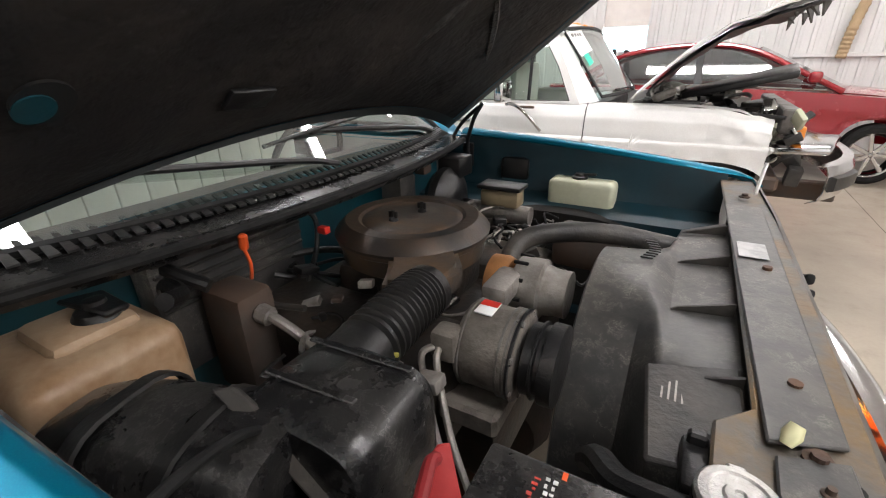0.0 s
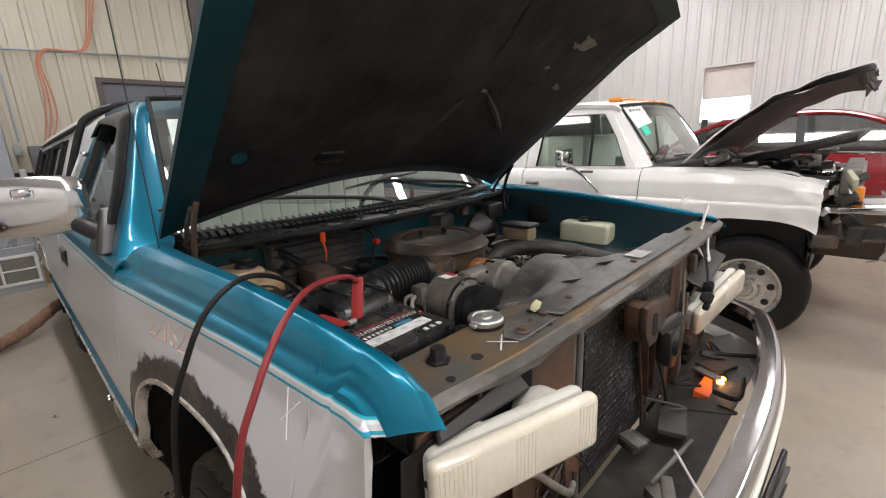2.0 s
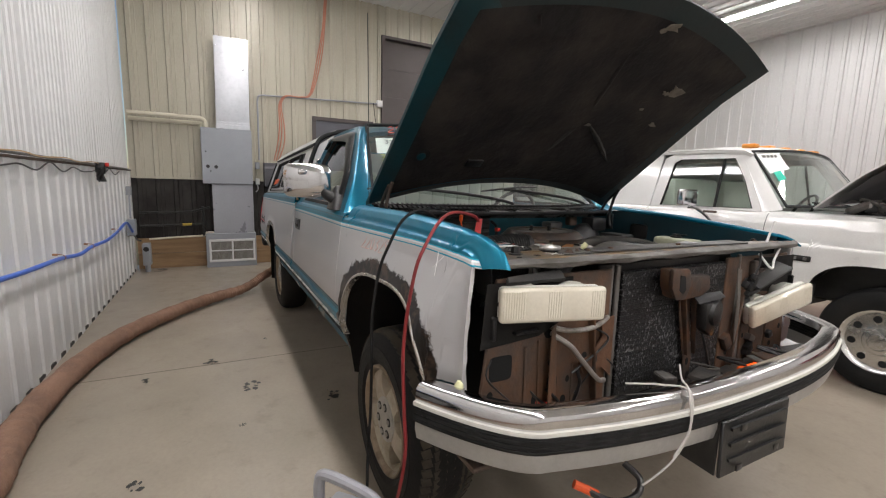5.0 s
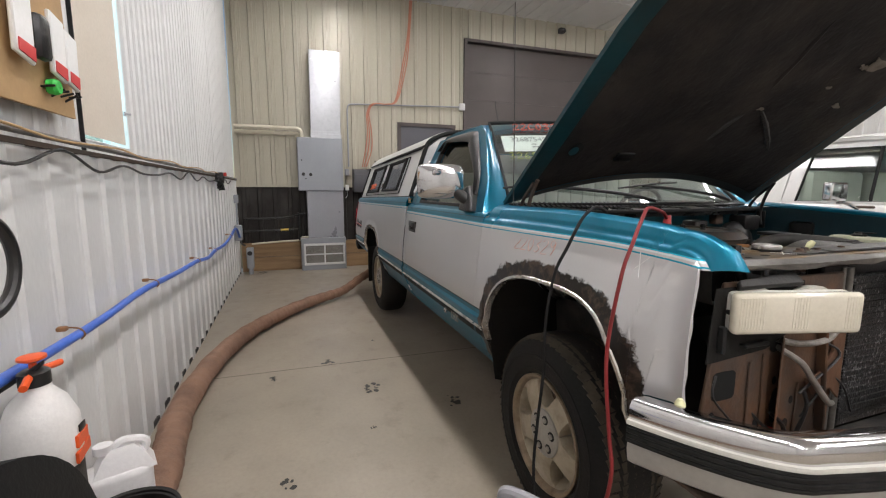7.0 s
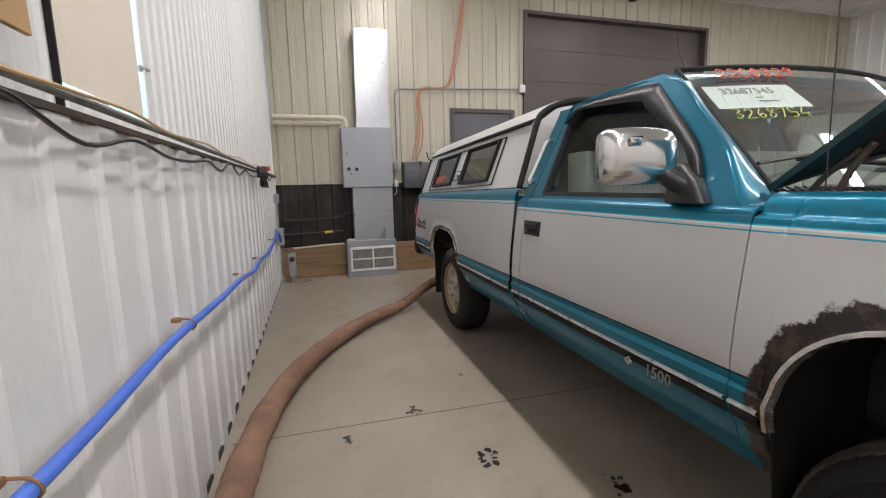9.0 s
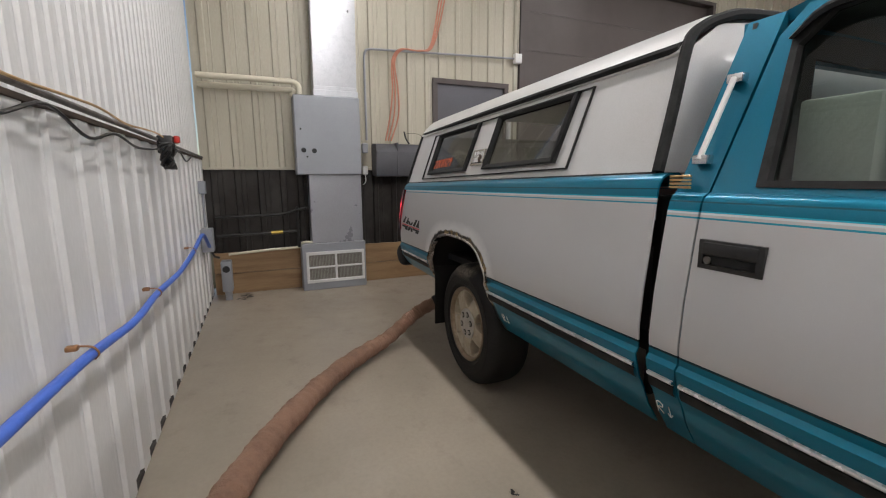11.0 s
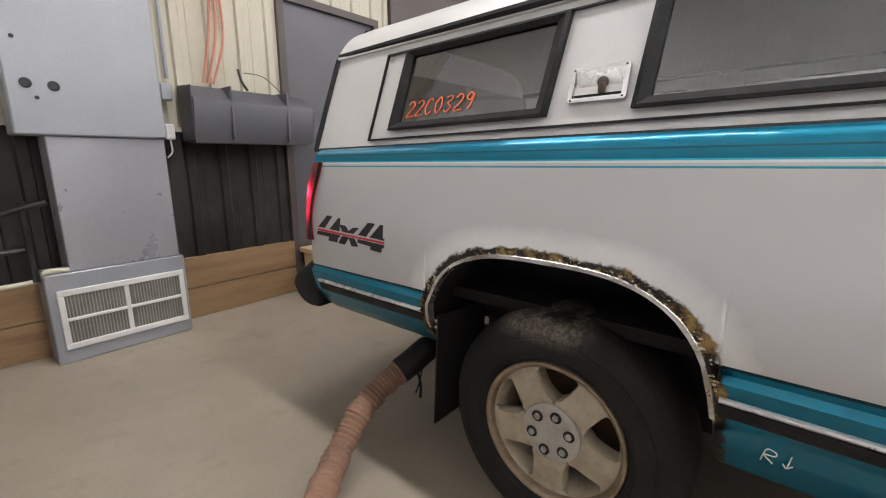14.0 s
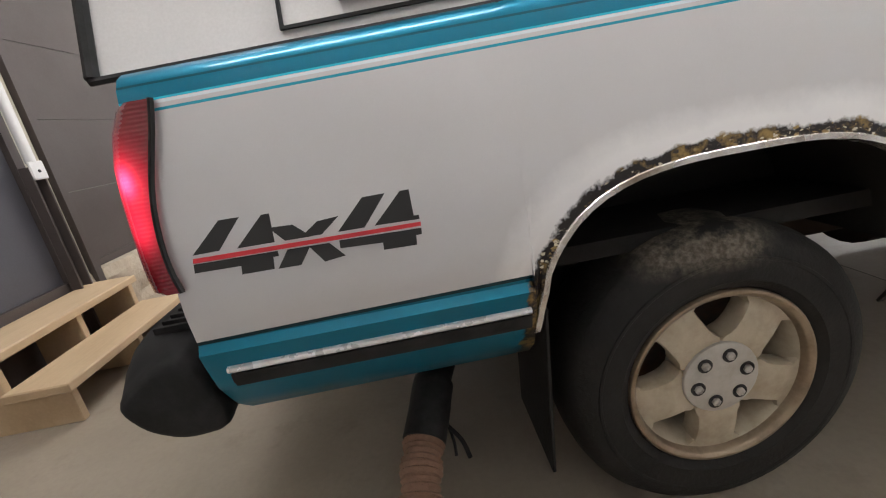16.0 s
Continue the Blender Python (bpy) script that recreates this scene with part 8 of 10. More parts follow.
pipe(bm, [(-2.7, -0.45, 0.68), (-3.2, -0.44, 0.50), (-3.7, -0.45, 0.66)], 0.025, 8, 6)
part("leaf_spring", bm, RUST, truck)

# blistered rust along the rear arch
rng = random.Random(31)
RUSTGOLD = surf("golden_rust", (0.30, 0.21, 0.08), 0.8, 0, (0.10, 0.06, 0.03), 0.8, 40, 120, 0.4)
BARE = surf("black_blister", (0.022, 0.018, 0.015), 0.75, 0, (0.09, 0.06, 0.03), 0.7, 40, 120, 0.4)
PALEFLAKE = surf("pale_paint_flake", (0.58, 0.52, 0.38), 0.7, 0, (0.36, 0.29, 0.15), 0.6, 60, 120, 0.2)
bms = [bm_new() for _ in range(3)]
xc, half, zb_, h = ARCH_R
for k in range(520):
    a = rng.uniform(0.16, 0.98) * math.pi
    if rng.random() < 0.25:
        a = rng.gauss(0.60, 0.07) * math.pi
    cx, sx = -math.cos(a), math.sin(a)
    if sx <= 0.05:
        continue
    q = (abs(cx) ** 3 + abs(sx) ** 3) ** (1 / 3)
    out = 0.003 + min(0.022, abs(rng.gauss(0, 0.007)))
    s = 1 + out / half
    x, z = xc + half * cx / q * s, zb_ + h * sx / q * (1 + out / h)
    if z < 0.70:
        continue
    r = rng.uniform(0.0012, 0.0042)
    yy = side_y(min(z, 1.14)) + 0.0015
    pts = [(x + r * rng.uniform(0.5, 1.4) * math.cos(j * 1.05) * 1.5, -yy - 0.0008 * rng.random(), z + r * rng.uniform(0.5, 1.2) * math.sin(j * 1.05)) for j in range(6)]
    slab(bms[rng.choice((0, 0, 1, 1, 2, 2))], pts, (0, -0.0009 * rng.random() - 0.0004, 0))
for bm, mt, nm in zip(bms, (RUSTGOLD, BARE, PALEFLAKE), ("golden_rust", "black_rust", "pale_rust")):
    o = part(nm, bm, mt, truck, smooth=False)
    o["kind"] = "stuff"

# ---- white pickup with a crumpled front ----
white = thing("white_truck", (0.46, 2.44, 0), "white pickup with crumpled fender and bent open hood", "pickup truck")


def wpart(name, bm, mat, parent=None, label=""):
    bmesh.ops.translate(bm, verts=bm.verts[:], vec=(-0.46, -2.44, 0))
    return part(name, bm, mat, parent or white, label)


WS = [(0.10, 0.50), (0.04, 0.56), (0.01, 0.66), (0.0, 0.80), (-0.004, 0.975), (0.0, 0.985), (0.018, 0.99), (0.017, 1.02), (0.03, 1.12), (0.06, 1.19), (0.10, 1.215)]
WARCH = (0.49, 0.46, 0.46, 0.42)


def wside(name, x0, x1, arch=None, dent=0.0, far=False, n=22, prof=WS):
    k = max(3, round(abs(x1 - x0) / 0.05))
    xs = [x0 + (x1 - x0) * i / k for i in range(k + 1)]
    if arch:
        xs += [arch[0] + arch[1] * math.sin(math.pi * (i / 20 - 0.5)) for i in range(21)] + [arch[0] - arch[1] - 0.001, arch[0] + arch[1] + 0.001]
        xs = sorted({round(x, 4) for x in xs if min(x0, x1) <= x <= max(x0, x1)})
    bm = bm_new()
    rows = []
    for x in xs:
        zl = arch_z(x, arch) if arch else 0
        row = []
        for p in resample(prof, zl, n):
            o = 0
            if dent:
                f = max(0, min(1, (x - 0.1) / 0.5))
                o = dent * f * (noise.noise(Vector((x * 5, p.y * 6, 1.7))) + 0.7 * noise.noise(Vector((x * 11, p.y * 9, 4.1))))
            y = 2.44 + p.x + o if not far else 4.42 - p.x
            if x > 0.3 and p.y > 1.0 and prof is WS:
                o2 = 0.065 * ((x - 0.3) / 0.54) ** 2 * min(1.0, (p.y - 1.0) / 0.15)
            else:
                o2 = 0.0
            row.append((x + (dent * 0.8 * noise.noise(Vector((p.y * 8, 0, 3))) * max(0, (x - 0.6) / 0.2) if dent else 0), y, p.y - o2 + (o * 0.5 if p.y > 1.0 else 0)))
        rows.append(row)
    rings(bm, rows, False, False)
    ob = wpart(name, bm, WHITEPAINT)
    ob.modifiers.new("thick", "SOLIDIFY").thickness = 0.008
    return ob


for far in (False, True):
    wside("fender", -0.30, 0.84, WARCH, 0.026 if not far else 0.0, far, 44)
    wside("door", -1.42, -0.308, None, 0, far, 44)
    wside("bed_side", -4.6, -1.43, None, 0, far)
# fender top shelf, inner bay
bm = bm_new()
rows = []
for i in range(13):
    x = -0.30 + 1.14 * i / 12
    w = 0.03 * noise.noise(Vector((x * 6, 2, 1))) * max(0, (x - 0.1) / 0.5) - 0.065 * max(0, (x - 0.3) / 0.54) ** 2
    rows.append([(x, 2.54, 1.215 + w), (x, 2.60, 1.225 + w), (x, 2.66, 1.205 + w), (x, 2.67, 1.10)])
rings(bm, rows, False, False)
wpart("fender_ledge", bm, WHITEPAINT)
bm = bm_new()
rings(bm, [[(x, y, z) for x, z in ((0.02, 0.50), (0.03, 0.70), (0.14, 0.84), (0.35, 0.885), (0.63, 0.885), (0.78, 0.84), (0.83, 0.70), (0.83, 0.56))] for y in (2.46, 2.9)], False, False)
wpart("wheel_housing", bm, BLACK)
# cab
def wup(x, z, far=False):
    y = 0.085 + (z - 1.21) * 0.32
    return Vector((x, 2.44 + y if not far else 4.42 - y, z))


WO = [(-0.36, 1.215), (-0.50, 1.47), (-0.66, 1.735), (-1.30, 1.745), (-1.40, 1.70), (-1.42, 1.215)]
WI = [(-0.44, 1.235), (-0.56, 1.47), (-0.70, 1.675), (-1.22, 1.685), (-1.28, 1.65), (-1.31, 1.225)]
for far in (False, True):
    s = 1 if not far else -1
    bm = bm_new()
    hoop(bm, [wup(x, z, far) for x, z in WO], [wup(x, z, far) for x, z in WI], (0, s * 0.04, 0))
    wpart("window_frame", bm, WHITEPAINT)
    bm = bm_new()
    hoop(bm, [wup(x, z, far) - Vector((0, s * 0.003, 0)) for x, z in WI], [wup(x * 0.985 - 0.013, z * 0.99 + 0.014, far) - Vector((0, s * 0.003, 0)) for x, z in WI], (0, s * 0.03, 0))
    wpart("window_seal", bm, TRIMBLACK)
    bm = bm_new()
    bm.faces.new([bm.verts.new(wup(x, z, far) + Vector((0, s * 0.012, 0))) for x, z in WI])
    wpart("side_window", bm, GLASS).visible_shadow = False
    bm = bm_new()
    rod(bm, wup(-0.76, 1.235, far), wup(-0.79, 1.67, far), 0.012, 8)
    wpart("vent_bar", bm, TRIMBLACK)
    bm = bm_new()
    sec = []
    for k in range(7):
        q = k / 6
        a, c = wup(-0.40, 1.205, far).lerp(wup(-0.70, 1.725, far), q), Vector((-0.235, 2.585 if not far else 4.275, 1.235)).lerp(Vector((-0.60, 2.705 if not far else 4.20, 1.742)), q)
        b1, b2 = a.lerp(c, 0.35) - Vector((0, 0.004 * s, 0)), a.lerp(c, 0.75) - Vector((-0.012, 0.010 * s, 0))
        sec.append([a, b1, b2, c, c + Vector((-0.03, 0.035 * s, 0)), a + Vector((0, 0.045 * s, 0))])
    rings(bm, sec)
    wpart("a_pillar", bm, WHITEPAINT)
    bm = bm_new()
    rings(bm, [[wup(x, z, far) for z in (1.21, 1.4, 1.6, 1.74)] for x in (-1.425, -1.55, -2.9)], False, False)
    ob = wpart("rear_side", bm, WHITEPAINT)
    ob.modifiers.new("thick", "SOLIDIFY").thickness = 0.02
bm = bm_new()
rows = []
for x, dz in ((-0.56, -0.035), (-0.62, 0.0), (-0.9, 0.025), (-1.8, 0.03), (-2.9, 0.0)):
    rows.append([(x, 2.665 + 1.56 * i / 12, 1.74 + dz + 0.055 * (1 - abs(i / 6 - 1) ** 3)) for i in range(13)])
rings(bm, rows, False, False)
ob = wpart("roof", bm, WHITEPAINT)
ob.modifiers.new("thick", "SOLIDIFY").thickness = 0.03
bm = bm_new()
def wscreen(f, v, o=0.0):
    """A point on the white truck's windscreen, f across, v up, o outwards."""
    b = 1 - (2 * f - 1) ** 2
    return Vector((-0.225 - 0.37 * v + 0.09 * b + 0.8 * o, 2.595 + 0.105 * v + (1.68 - 0.19 * v) * f, 1.25 + (0.485 + 0.03 * b) * v + 0.6 * o))


rings(bm, [[wscreen(i / 12, v) for i in range(13)] for v in (0, 0.33, 0.66, 1)], False, False)
wpart("windscreen", bm, WSGLASS).visible_shadow = False
bm = bm_new()
rim = [wscreen(i / 12, 0, 0.004) for i in range(13)] + [wscreen(1, 0.5, 0.004)] + [wscreen(1 - i / 12, 1, 0.004) for i in range(13)] + [wscreen(0, 0.5, 0.004)]
inr = [wscreen(0.013 + 0.974 * i / 12, 0.035, 0.004) for i in range(13)] + [wscreen(0.987, 0.5, 0.004)] + [wscreen(0.987 - 0.974 * i / 12, 0.965, 0.004) for i in range(13)] + [wscreen(0.013, 0.5, 0.004)]
hoop(bm, rim, inr, (0.006, 0, 0.005))
wpart("screen_seal", bm, TRIMBLACK)
bm = bm_new()
pipe(bm, [wscreen(0.62, -0.01, 0.012), wscreen(0.45, 0.05, 0.018), wscreen(0.20, 0.075, 0.014)], 0.006, 6, 5)
wpart("wiper", bm, TRIMBLACK)
bm = bm_new()
slab(bm, [wscreen(f, v, 0.003) for f, v in ((0.02, 0.94), (0.20, 0.95), (0.205, 0.66), (0.035, 0.58))], (0.002, 0, 0.001))
ps = wpart("paper_sign", bm, PAPER, None, "white paper sheet with green tape")
bm = bm_new()
slab(bm, [wscreen(f, v, 0.007) for f, v in ((0.06, 0.60), (0.125, 0.625), (0.125, 0.48), (0.06, 0.44))], (0.001, 0, 0.001))
wpart("green_tape", bm, plain("green_tape", (0.02, 0.5, 0.36), 0.6), ps)
for i, (f0, f1) in enumerate(((0.05, 0.075), (0.085, 0.105), (0.115, 0.135), (0.145, 0.165))):
    bm = bm_new()
    slab(bm, [wscreen(f, v, 0.006) for f, v in ((f0, 0.905), (f1, 0.91), (f1, 0.865), (f0, 0.86))], (0.001, 0, 0.001))
    wpart("print_bar", bm, GREYSTEEL, ps)
bm = bm_new()
box(bm, -0.55, -0.25, 2.60, 4.26, 0.95, 1.20, 0.04, 2)
wpart("dashboard", bm, BLACK)
bm = bm_new()
for y0 in (2.62, 3.5):
    box(bm, -1.25, -0.80, y0, y0 + 0.75, 0.75, 0.95, 0.05, 2)
    box(bm, -1.38, -1.22, y0, y0 + 0.75, 0.9, 1.5, 0.05, 2)
wpart("seat", bm, INTERIOR)
bm = bm_new()
c = Vector((-0.62, 3.85, 1.20))
pipe(bm, [c + Vector((0.08 * math.sin(a * math.pi / 10), 0.19 * math.cos(a * math.pi / 10), 0.16 * math.sin(a * math.pi / 10))) for a in range(21)], 0.014, 8, 1, None, False)
wpart("steering_wheel", bm, BLACK)
bm = bm_new()
box(bm, -2.9, -0.3, 2.52, 4.34, 0.5, 0.6)
box(bm, -2.95, -2.9, 2.6, 4.26, 0.5, 1.76)
wpart("cab_floor", bm, BLACK)
for i in range(5):
    bm = bm_new()
    y = 2.86 + i * 0.285
    box(bm, -0.74, -0.63, y - 0.05, y + 0.05, 1.775, 1.815, 0.014, 2)
    wpart("roof_marker", bm, plain("amber_plastic", (0.75, 0.28, 0.03), 0.3, 0, 0, 0.4))
# door details
bm = bm_new()
pipe(bm, [(-0.62, 2.43, 1.02), (-0.72, 2.34, 1.16), (-0.80, 2.30, 1.22), (-0.86, 2.31, 1.22)], 0.012, 8, 5)
pipe(bm, [(-0.86, 2.31, 1.22), (-0.90, 2.42, 1.21), (-0.92, 2.47, 1.20)], 0.010, 8, 5)
wm = wpart("mirror", bm, CHROME)
bm = bm_new()
box(bm, -0.93, -0.86, 2.22, 2.44, 1.235, 1.385, 0.02, 3)
wpart("mirror_head", bm, CHROME, wm)
bm = bm_new()
box(bm, -0.80, -0.68, 2.425, 2.45, 1.18, 1.20, 0.006, 1)
wpart("bracket", bm, RUSTBROWN)
bm = bm_new()
box(bm, -1.36, -1.22, 2.43, 2.452, 1.06, 1.09, 0.008, 2)
wpart("door_handle", bm, CHROME)
bm = bm_new()
box(bm, -0.145, 0.055, 2.428, 2.442, 0.855, 0.90, 0.008, 2)
wb2 = wpart("side_badge", bm, BLACK)
for x in (-0.11, -0.045, 0.02):
    bm = bm_new()
    box(bm, x - 0.012, x + 0.012, 2.424, 2.43, 0.866, 0.888, 0.002, 1)
    wpart("badge_bar", bm, GREYSTEEL, wb2)
# wrecked front: hood, grille remains, headlamp bits, bumper
WHOOD = [(-0.01, 1.262), (0.23, 1.505), (0.50, 1.70), (0.72, 1.79), (0.965, 1.85)]


def hood_run(v):
    """A point along the bent hood's side profile, v from hinge to nose."""
    k = min(3, int(v * 4))
    a, b = Vector(WHOOD[k]), Vector(WHOOD[k + 1])
    return a.lerp(b, v * 4 - k)


bm = bm_new()
rows = []
for j in range(15):
    v = j / 14
    row = []
    for i in range(21):
        u = i / 10 - 1
        y = 3.43 + 0.92 * u
        x = hood_run(v)[0] + 0.03 * noise.noise(Vector((u * 4, 0, 2))) * (v > 0.8)
        z = hood_run(v)[1] + 0.05 * (1 - abs(u) ** 2) * (1 - 0.6 * v) + 0.03 * noise.noise(Vector((u * 5, v * 7, 9))) * v
        row.append((x, y, z))
    rows.append(row)
rings(bm, rows, False, False)
ob = wpart("hood", bm, WHITEPAINT, None, "bent white hood standing open")
ob.modifiers.new("thick", "SOLIDIFY").thickness = 0.012
bm = bm_new()
rr = random.Random(8)
under = [[(p[0] + 0.015, 3.43 + (p[1] - 3.43) * 0.96, p[2] - 0.035 - 0.02 * rr.random()) for p in r] for r in rows[1:]]
rings(bm, under, False, False)
wpart("hood_underside", bm, surf("grey_underside", (0.10, 0.099, 0.105), 0.6, 0, (0.07, 0.067, 0.07), 0.6, 5), ob)
for i in range(9):
    bm = bm_new()
    y = 2.56 + i * 0.2 + rr.uniform(-0.05, 0.05)
    a = Vector((0.93 + rr.uniform(-0.06, 0.03), y, 1.80))
    slab(bm, [a, a + Vector((0.05, 0.09, 0.0)), a + Vector((rr.uniform(0.0, 0.07), 0.05, -rr.uniform(0.03, 0.10)))], (0.01, 0, 0.004))
    wpart("torn_edge", bm, BLACKDUSTY, ob)
rr = random.Random(21)
for i in range(70):
    bm = bm_new()
    a = Vector((rr.uniform(0.02, 0.85), rr.uniform(2.72, 4.25), rr.uniform(1.02, 1.22 if i < 34 else 1.31)))
    if i % 3 == 0:
        cbox(bm, a, (rr.uniform(0.06, 0.2), rr.uniform(0.06, 0.2), rr.uniform(0.04, 0.12)), 0.012, Matrix.Translation(a) @ Matrix.Rotation(rr.uniform(-0.5, 0.5), 4, "X") @ Matrix.Rotation(rr.uniform(-1, 1), 4, "Z") @ Matrix.Translation(-a))
    else:
        pipe(bm, [a, a + Vector((rr.uniform(-0.15, 0.15), rr.uniform(-0.15, 0.15), rr.uniform(0, 0.07))), a + Vector((rr.uniform(-0.25, 0.25), rr.uniform(-0.25, 0.25), 0))], rr.choice((0.012, 0.02, 0.028)), 8, 5)
    wpart("engine_piece", bm, rr.choice((BLACK, BLACKDUSTY, GREYSTEEL, BLACK, ALU)))
bm = bm_new()
box(bm, -0.2, 0.80, 2.66, 4.22, 0.55, 1.02, 0.02, 1)
wpart("engine_bay", bm, BLACK)
bm = bm_new()
slab(bm, [(0.28, 3.05, 1.22), (0.95, 2.85, 1.38), (1.0, 3.4, 1.42), (0.35, 3.6, 1.24)], (0.0, 0, 0.05), 0.015)
wpart("hanging_liner", bm, BLACK)
rr = random.Random(4)
for i in range(22):
    bm = bm_new()
    a = Vector((rr.uniform(0.80, 1.04), rr.uniform(2.50, 3.1), rr.uniform(0.78, 1.2)))
    cbox(bm, a, (rr.uniform(0.02, 0.10), rr.uniform(0.03, 0.12), rr.uniform(0.03, 0.12)), 0.008, Matrix.Translation(a) @ Matrix.Rotation(rr.uniform(-0.8, 0.8), 4, "X") @ Matrix.Rotation(rr.uniform(-0.8, 0.8), 4, "Y") @ Matrix.Translation(-a))
    wpart("front_debris", bm, rr.choice((WHITEPAINT, GREYSTEEL, BLACK, CHROME, BLACKDUSTY, MILKY)))
bm = bm_new()
box(bm, 0.90, 1.0, 2.72, 4.2, 1.04, 1.20, 0.01, 1)
for i in range(5):
    box(bm, 0.99, 1.02, 2.76, 4.1, 1.05 + i * 0.03, 1.06 + i * 0.03)
wpart("grille", bm, GREYSTEEL)
bm = bm_new()
cbox(bm, (1.0, 2.66, 1.06), (0.06, 0.10, 0.09), 0.012)
wpart("marker_lamp", bm, plain("amber_lens", (0.8, 0.25, 0.02), 0.3, 0, 0, 0.5))
bm = bm_new()
rows = []
for y in [2.42, 2.44] + [2.48 + 0.1 * i for i in range(20)]:
    x = 1.40 - 0.25 * (abs(y - 3.4) / 0.97) ** 3
    rows.append([(x - 0.06, y, 0.91), (x, y, 0.905), (x + 0.02, y, 0.86), (x + 0.02, y, 0.74), (x, y, 0.69), (x - 0.05, y, 0.67)])
rings(bm, rows, False, False)
ob = wpart("front_bumper", bm, CHROME, None, "bent chrome bumper")
ob.modifiers.new("thick", "SOLIDIFY").thickness = 0.006
bm = bm_new()
rings(bm, [[(1.40 - 0.25 * (abs(y - 3.4) / 0.97) ** 3 + o, y, z) for o, z in ((0.015, 0.745), (0.05, 0.755), (0.05, 0.835), (0.015, 0.845))] for y in (2.45, 2.5, 2.56, 2.62, 2.7, 2.76)])
wpart("bumper_pad", bm, BLACK, ob)
bm = bm_new()
slab(bm, [(0.80, 2.60, 0.92), (1.16, 2.52, 0.95), (1.28, 2.95, 0.98), (0.85, 3.0, 0.96)], (0, 0, 0.05), 0.02)
wpart("bent_valance", bm, CHROME)
bm = bm_new()
box(bm, 0.75, 1.3, 2.72, 2.82, 0.62, 0.74, 0.01, 1)
box(bm, 0.75, 1.3, 4.02, 4.12, 0.62, 0.74, 0.01, 1)
box(bm, 0.80, 0.95, 2.5, 4.3, 0.70, 0.80, 0.02, 1)
wpart("frame_horn", bm, RUSTBROWN)
# wheels of the white truck
for wx in (0.49, -3.2):
    for far in (False, True):
        s = -1 if not far else 1
        o = Vector((wx, 2.585 if not far else 4.275, 0.365))
        d = Vector((0, s, 0))
        bm = bm_new()
        lathe(bm, o, d, [(-0.11, 0.21), (-0.12, 0.30), (-0.10, 0.35), (-0.07, 0.367), (0.07, 0.367), (0.10, 0.35), (0.118, 0.30), (0.11, 0.24), (0.10, 0.215)], 48, False)
        ty = wpart("wheel", bm, RUBBER, None, "black tyre on a bright alloy wheel")
        bm = bm_new()
        lathe(bm, o, d, [(0.0, 0.205), (0.06, 0.205), (0.09, 0.215), (0.112, 0.222), (0.108, 0.21), (0.085, 0.19), (0.085, 0.12), (0.09, 0.10), (0.12, 0.085), (0.125, 0.06), (0.14, 0.05), (0.143, 0.0)], 48, False)
        wpart("rim", bm, surf("polished_wheel", (0.62, 0.61, 0.59), 0.25, 0.9, (0.42, 0.40, 0.37), 0.5, 8), ty)
        for i in range(8):
            a = 2 * math.pi * i / 8 + 0.2
            bm = bm_new()
            lathe(bm, o + Vector((math.cos(a) * 0.155, 0, math.sin(a) * 0.155)), d, [(0.0855, 0.024), (0.0865, 0.024)], 16)
            wpart("wheel_hole", bm, HOLE, ty)

# ---- red sedan ----
red = thing("red_car", (2.25, 6.1, 0), "dark red sedan parked behind the white truck", "car")


def rpart(name, bm, mat, parent=None, label=""):
    bmesh.ops.translate(bm, verts=bm.verts[:], vec=(-2.25, -6.1, 0))
    return part(name, bm, mat, parent or red, label)


def red_top(x):
    """Height of the shoulder line along the car."""
    pts = [(-2.0, 1.06), (-0.8, 1.06), (0.6, 1.03), (1.5, 0.99), (2.3, 0.93), (3.1, 0.80)]
    for (a, za), (b, zb_) in zip(pts, pts[1:]):
        if a <= x <= b:
            return za + (zb_ - za) * (x - a) / (b - a)
    return 0.9


red.matrix_world = pose(2.45, 6.25, 0) @ Matrix.Diagonal((1.0, 1.0, 1.09, 1.0))
RA = (2.17, 0.40, 0.30, 0.42)
for far in (False, True):
    bm = bm_new()
    xs = sorted({round(-1.9 + 0.1 * i, 3) for i in range(51)} | {round(2.17 + 0.4 * math.sin(math.pi * (i / 16 - 0.5)), 3) for i in range(17)})
    rows = []
    for x in xs:
        zt = red_top(x)
        zl = max(0.24, arch_z(x, RA))
        row = []
        for j in range(11):
            z = zl + (zt - zl) * j / 10
            o = 0.05 * ((z - 0.65) / 0.45) ** 2 + (0.02 if 0.68 < z < 0.73 else 0) + 0.12 * max(0, (x - 2.6) / 0.5) ** 2
            row.append((x, 6.1 + o if not far else 7.9 - o, z))
        row.append((x, row[-1][1] + (0.10 if not far else -0.10), zt + 0.015))
        rows.append(row)
    rings(bm, rows, False, False)
    ob = rpart("body_side", bm, REDPAINT)
    ob.modifiers.new("thick", "SOLIDIFY").thickness = 0.01
bm = bm_new()
rings(bm, [[(x, 6.2 + 1.6 * i / 8, red_top(x) + 0.02 + 0.06 * (1 - (i / 4 - 1) ** 2)) for i in range(9)] for x in (1.65, 2.0, 2.5, 2.9, 3.1)], False, False)
rpart("hood", bm, REDPAINT)
GH = [(-1.6, 1.06), (-1.0, 1.38), (-0.4, 1.50), (0.3, 1.52), (0.75, 1.44), (1.25, 1.22), (1.72, 1.0)]
bm = bm_new()
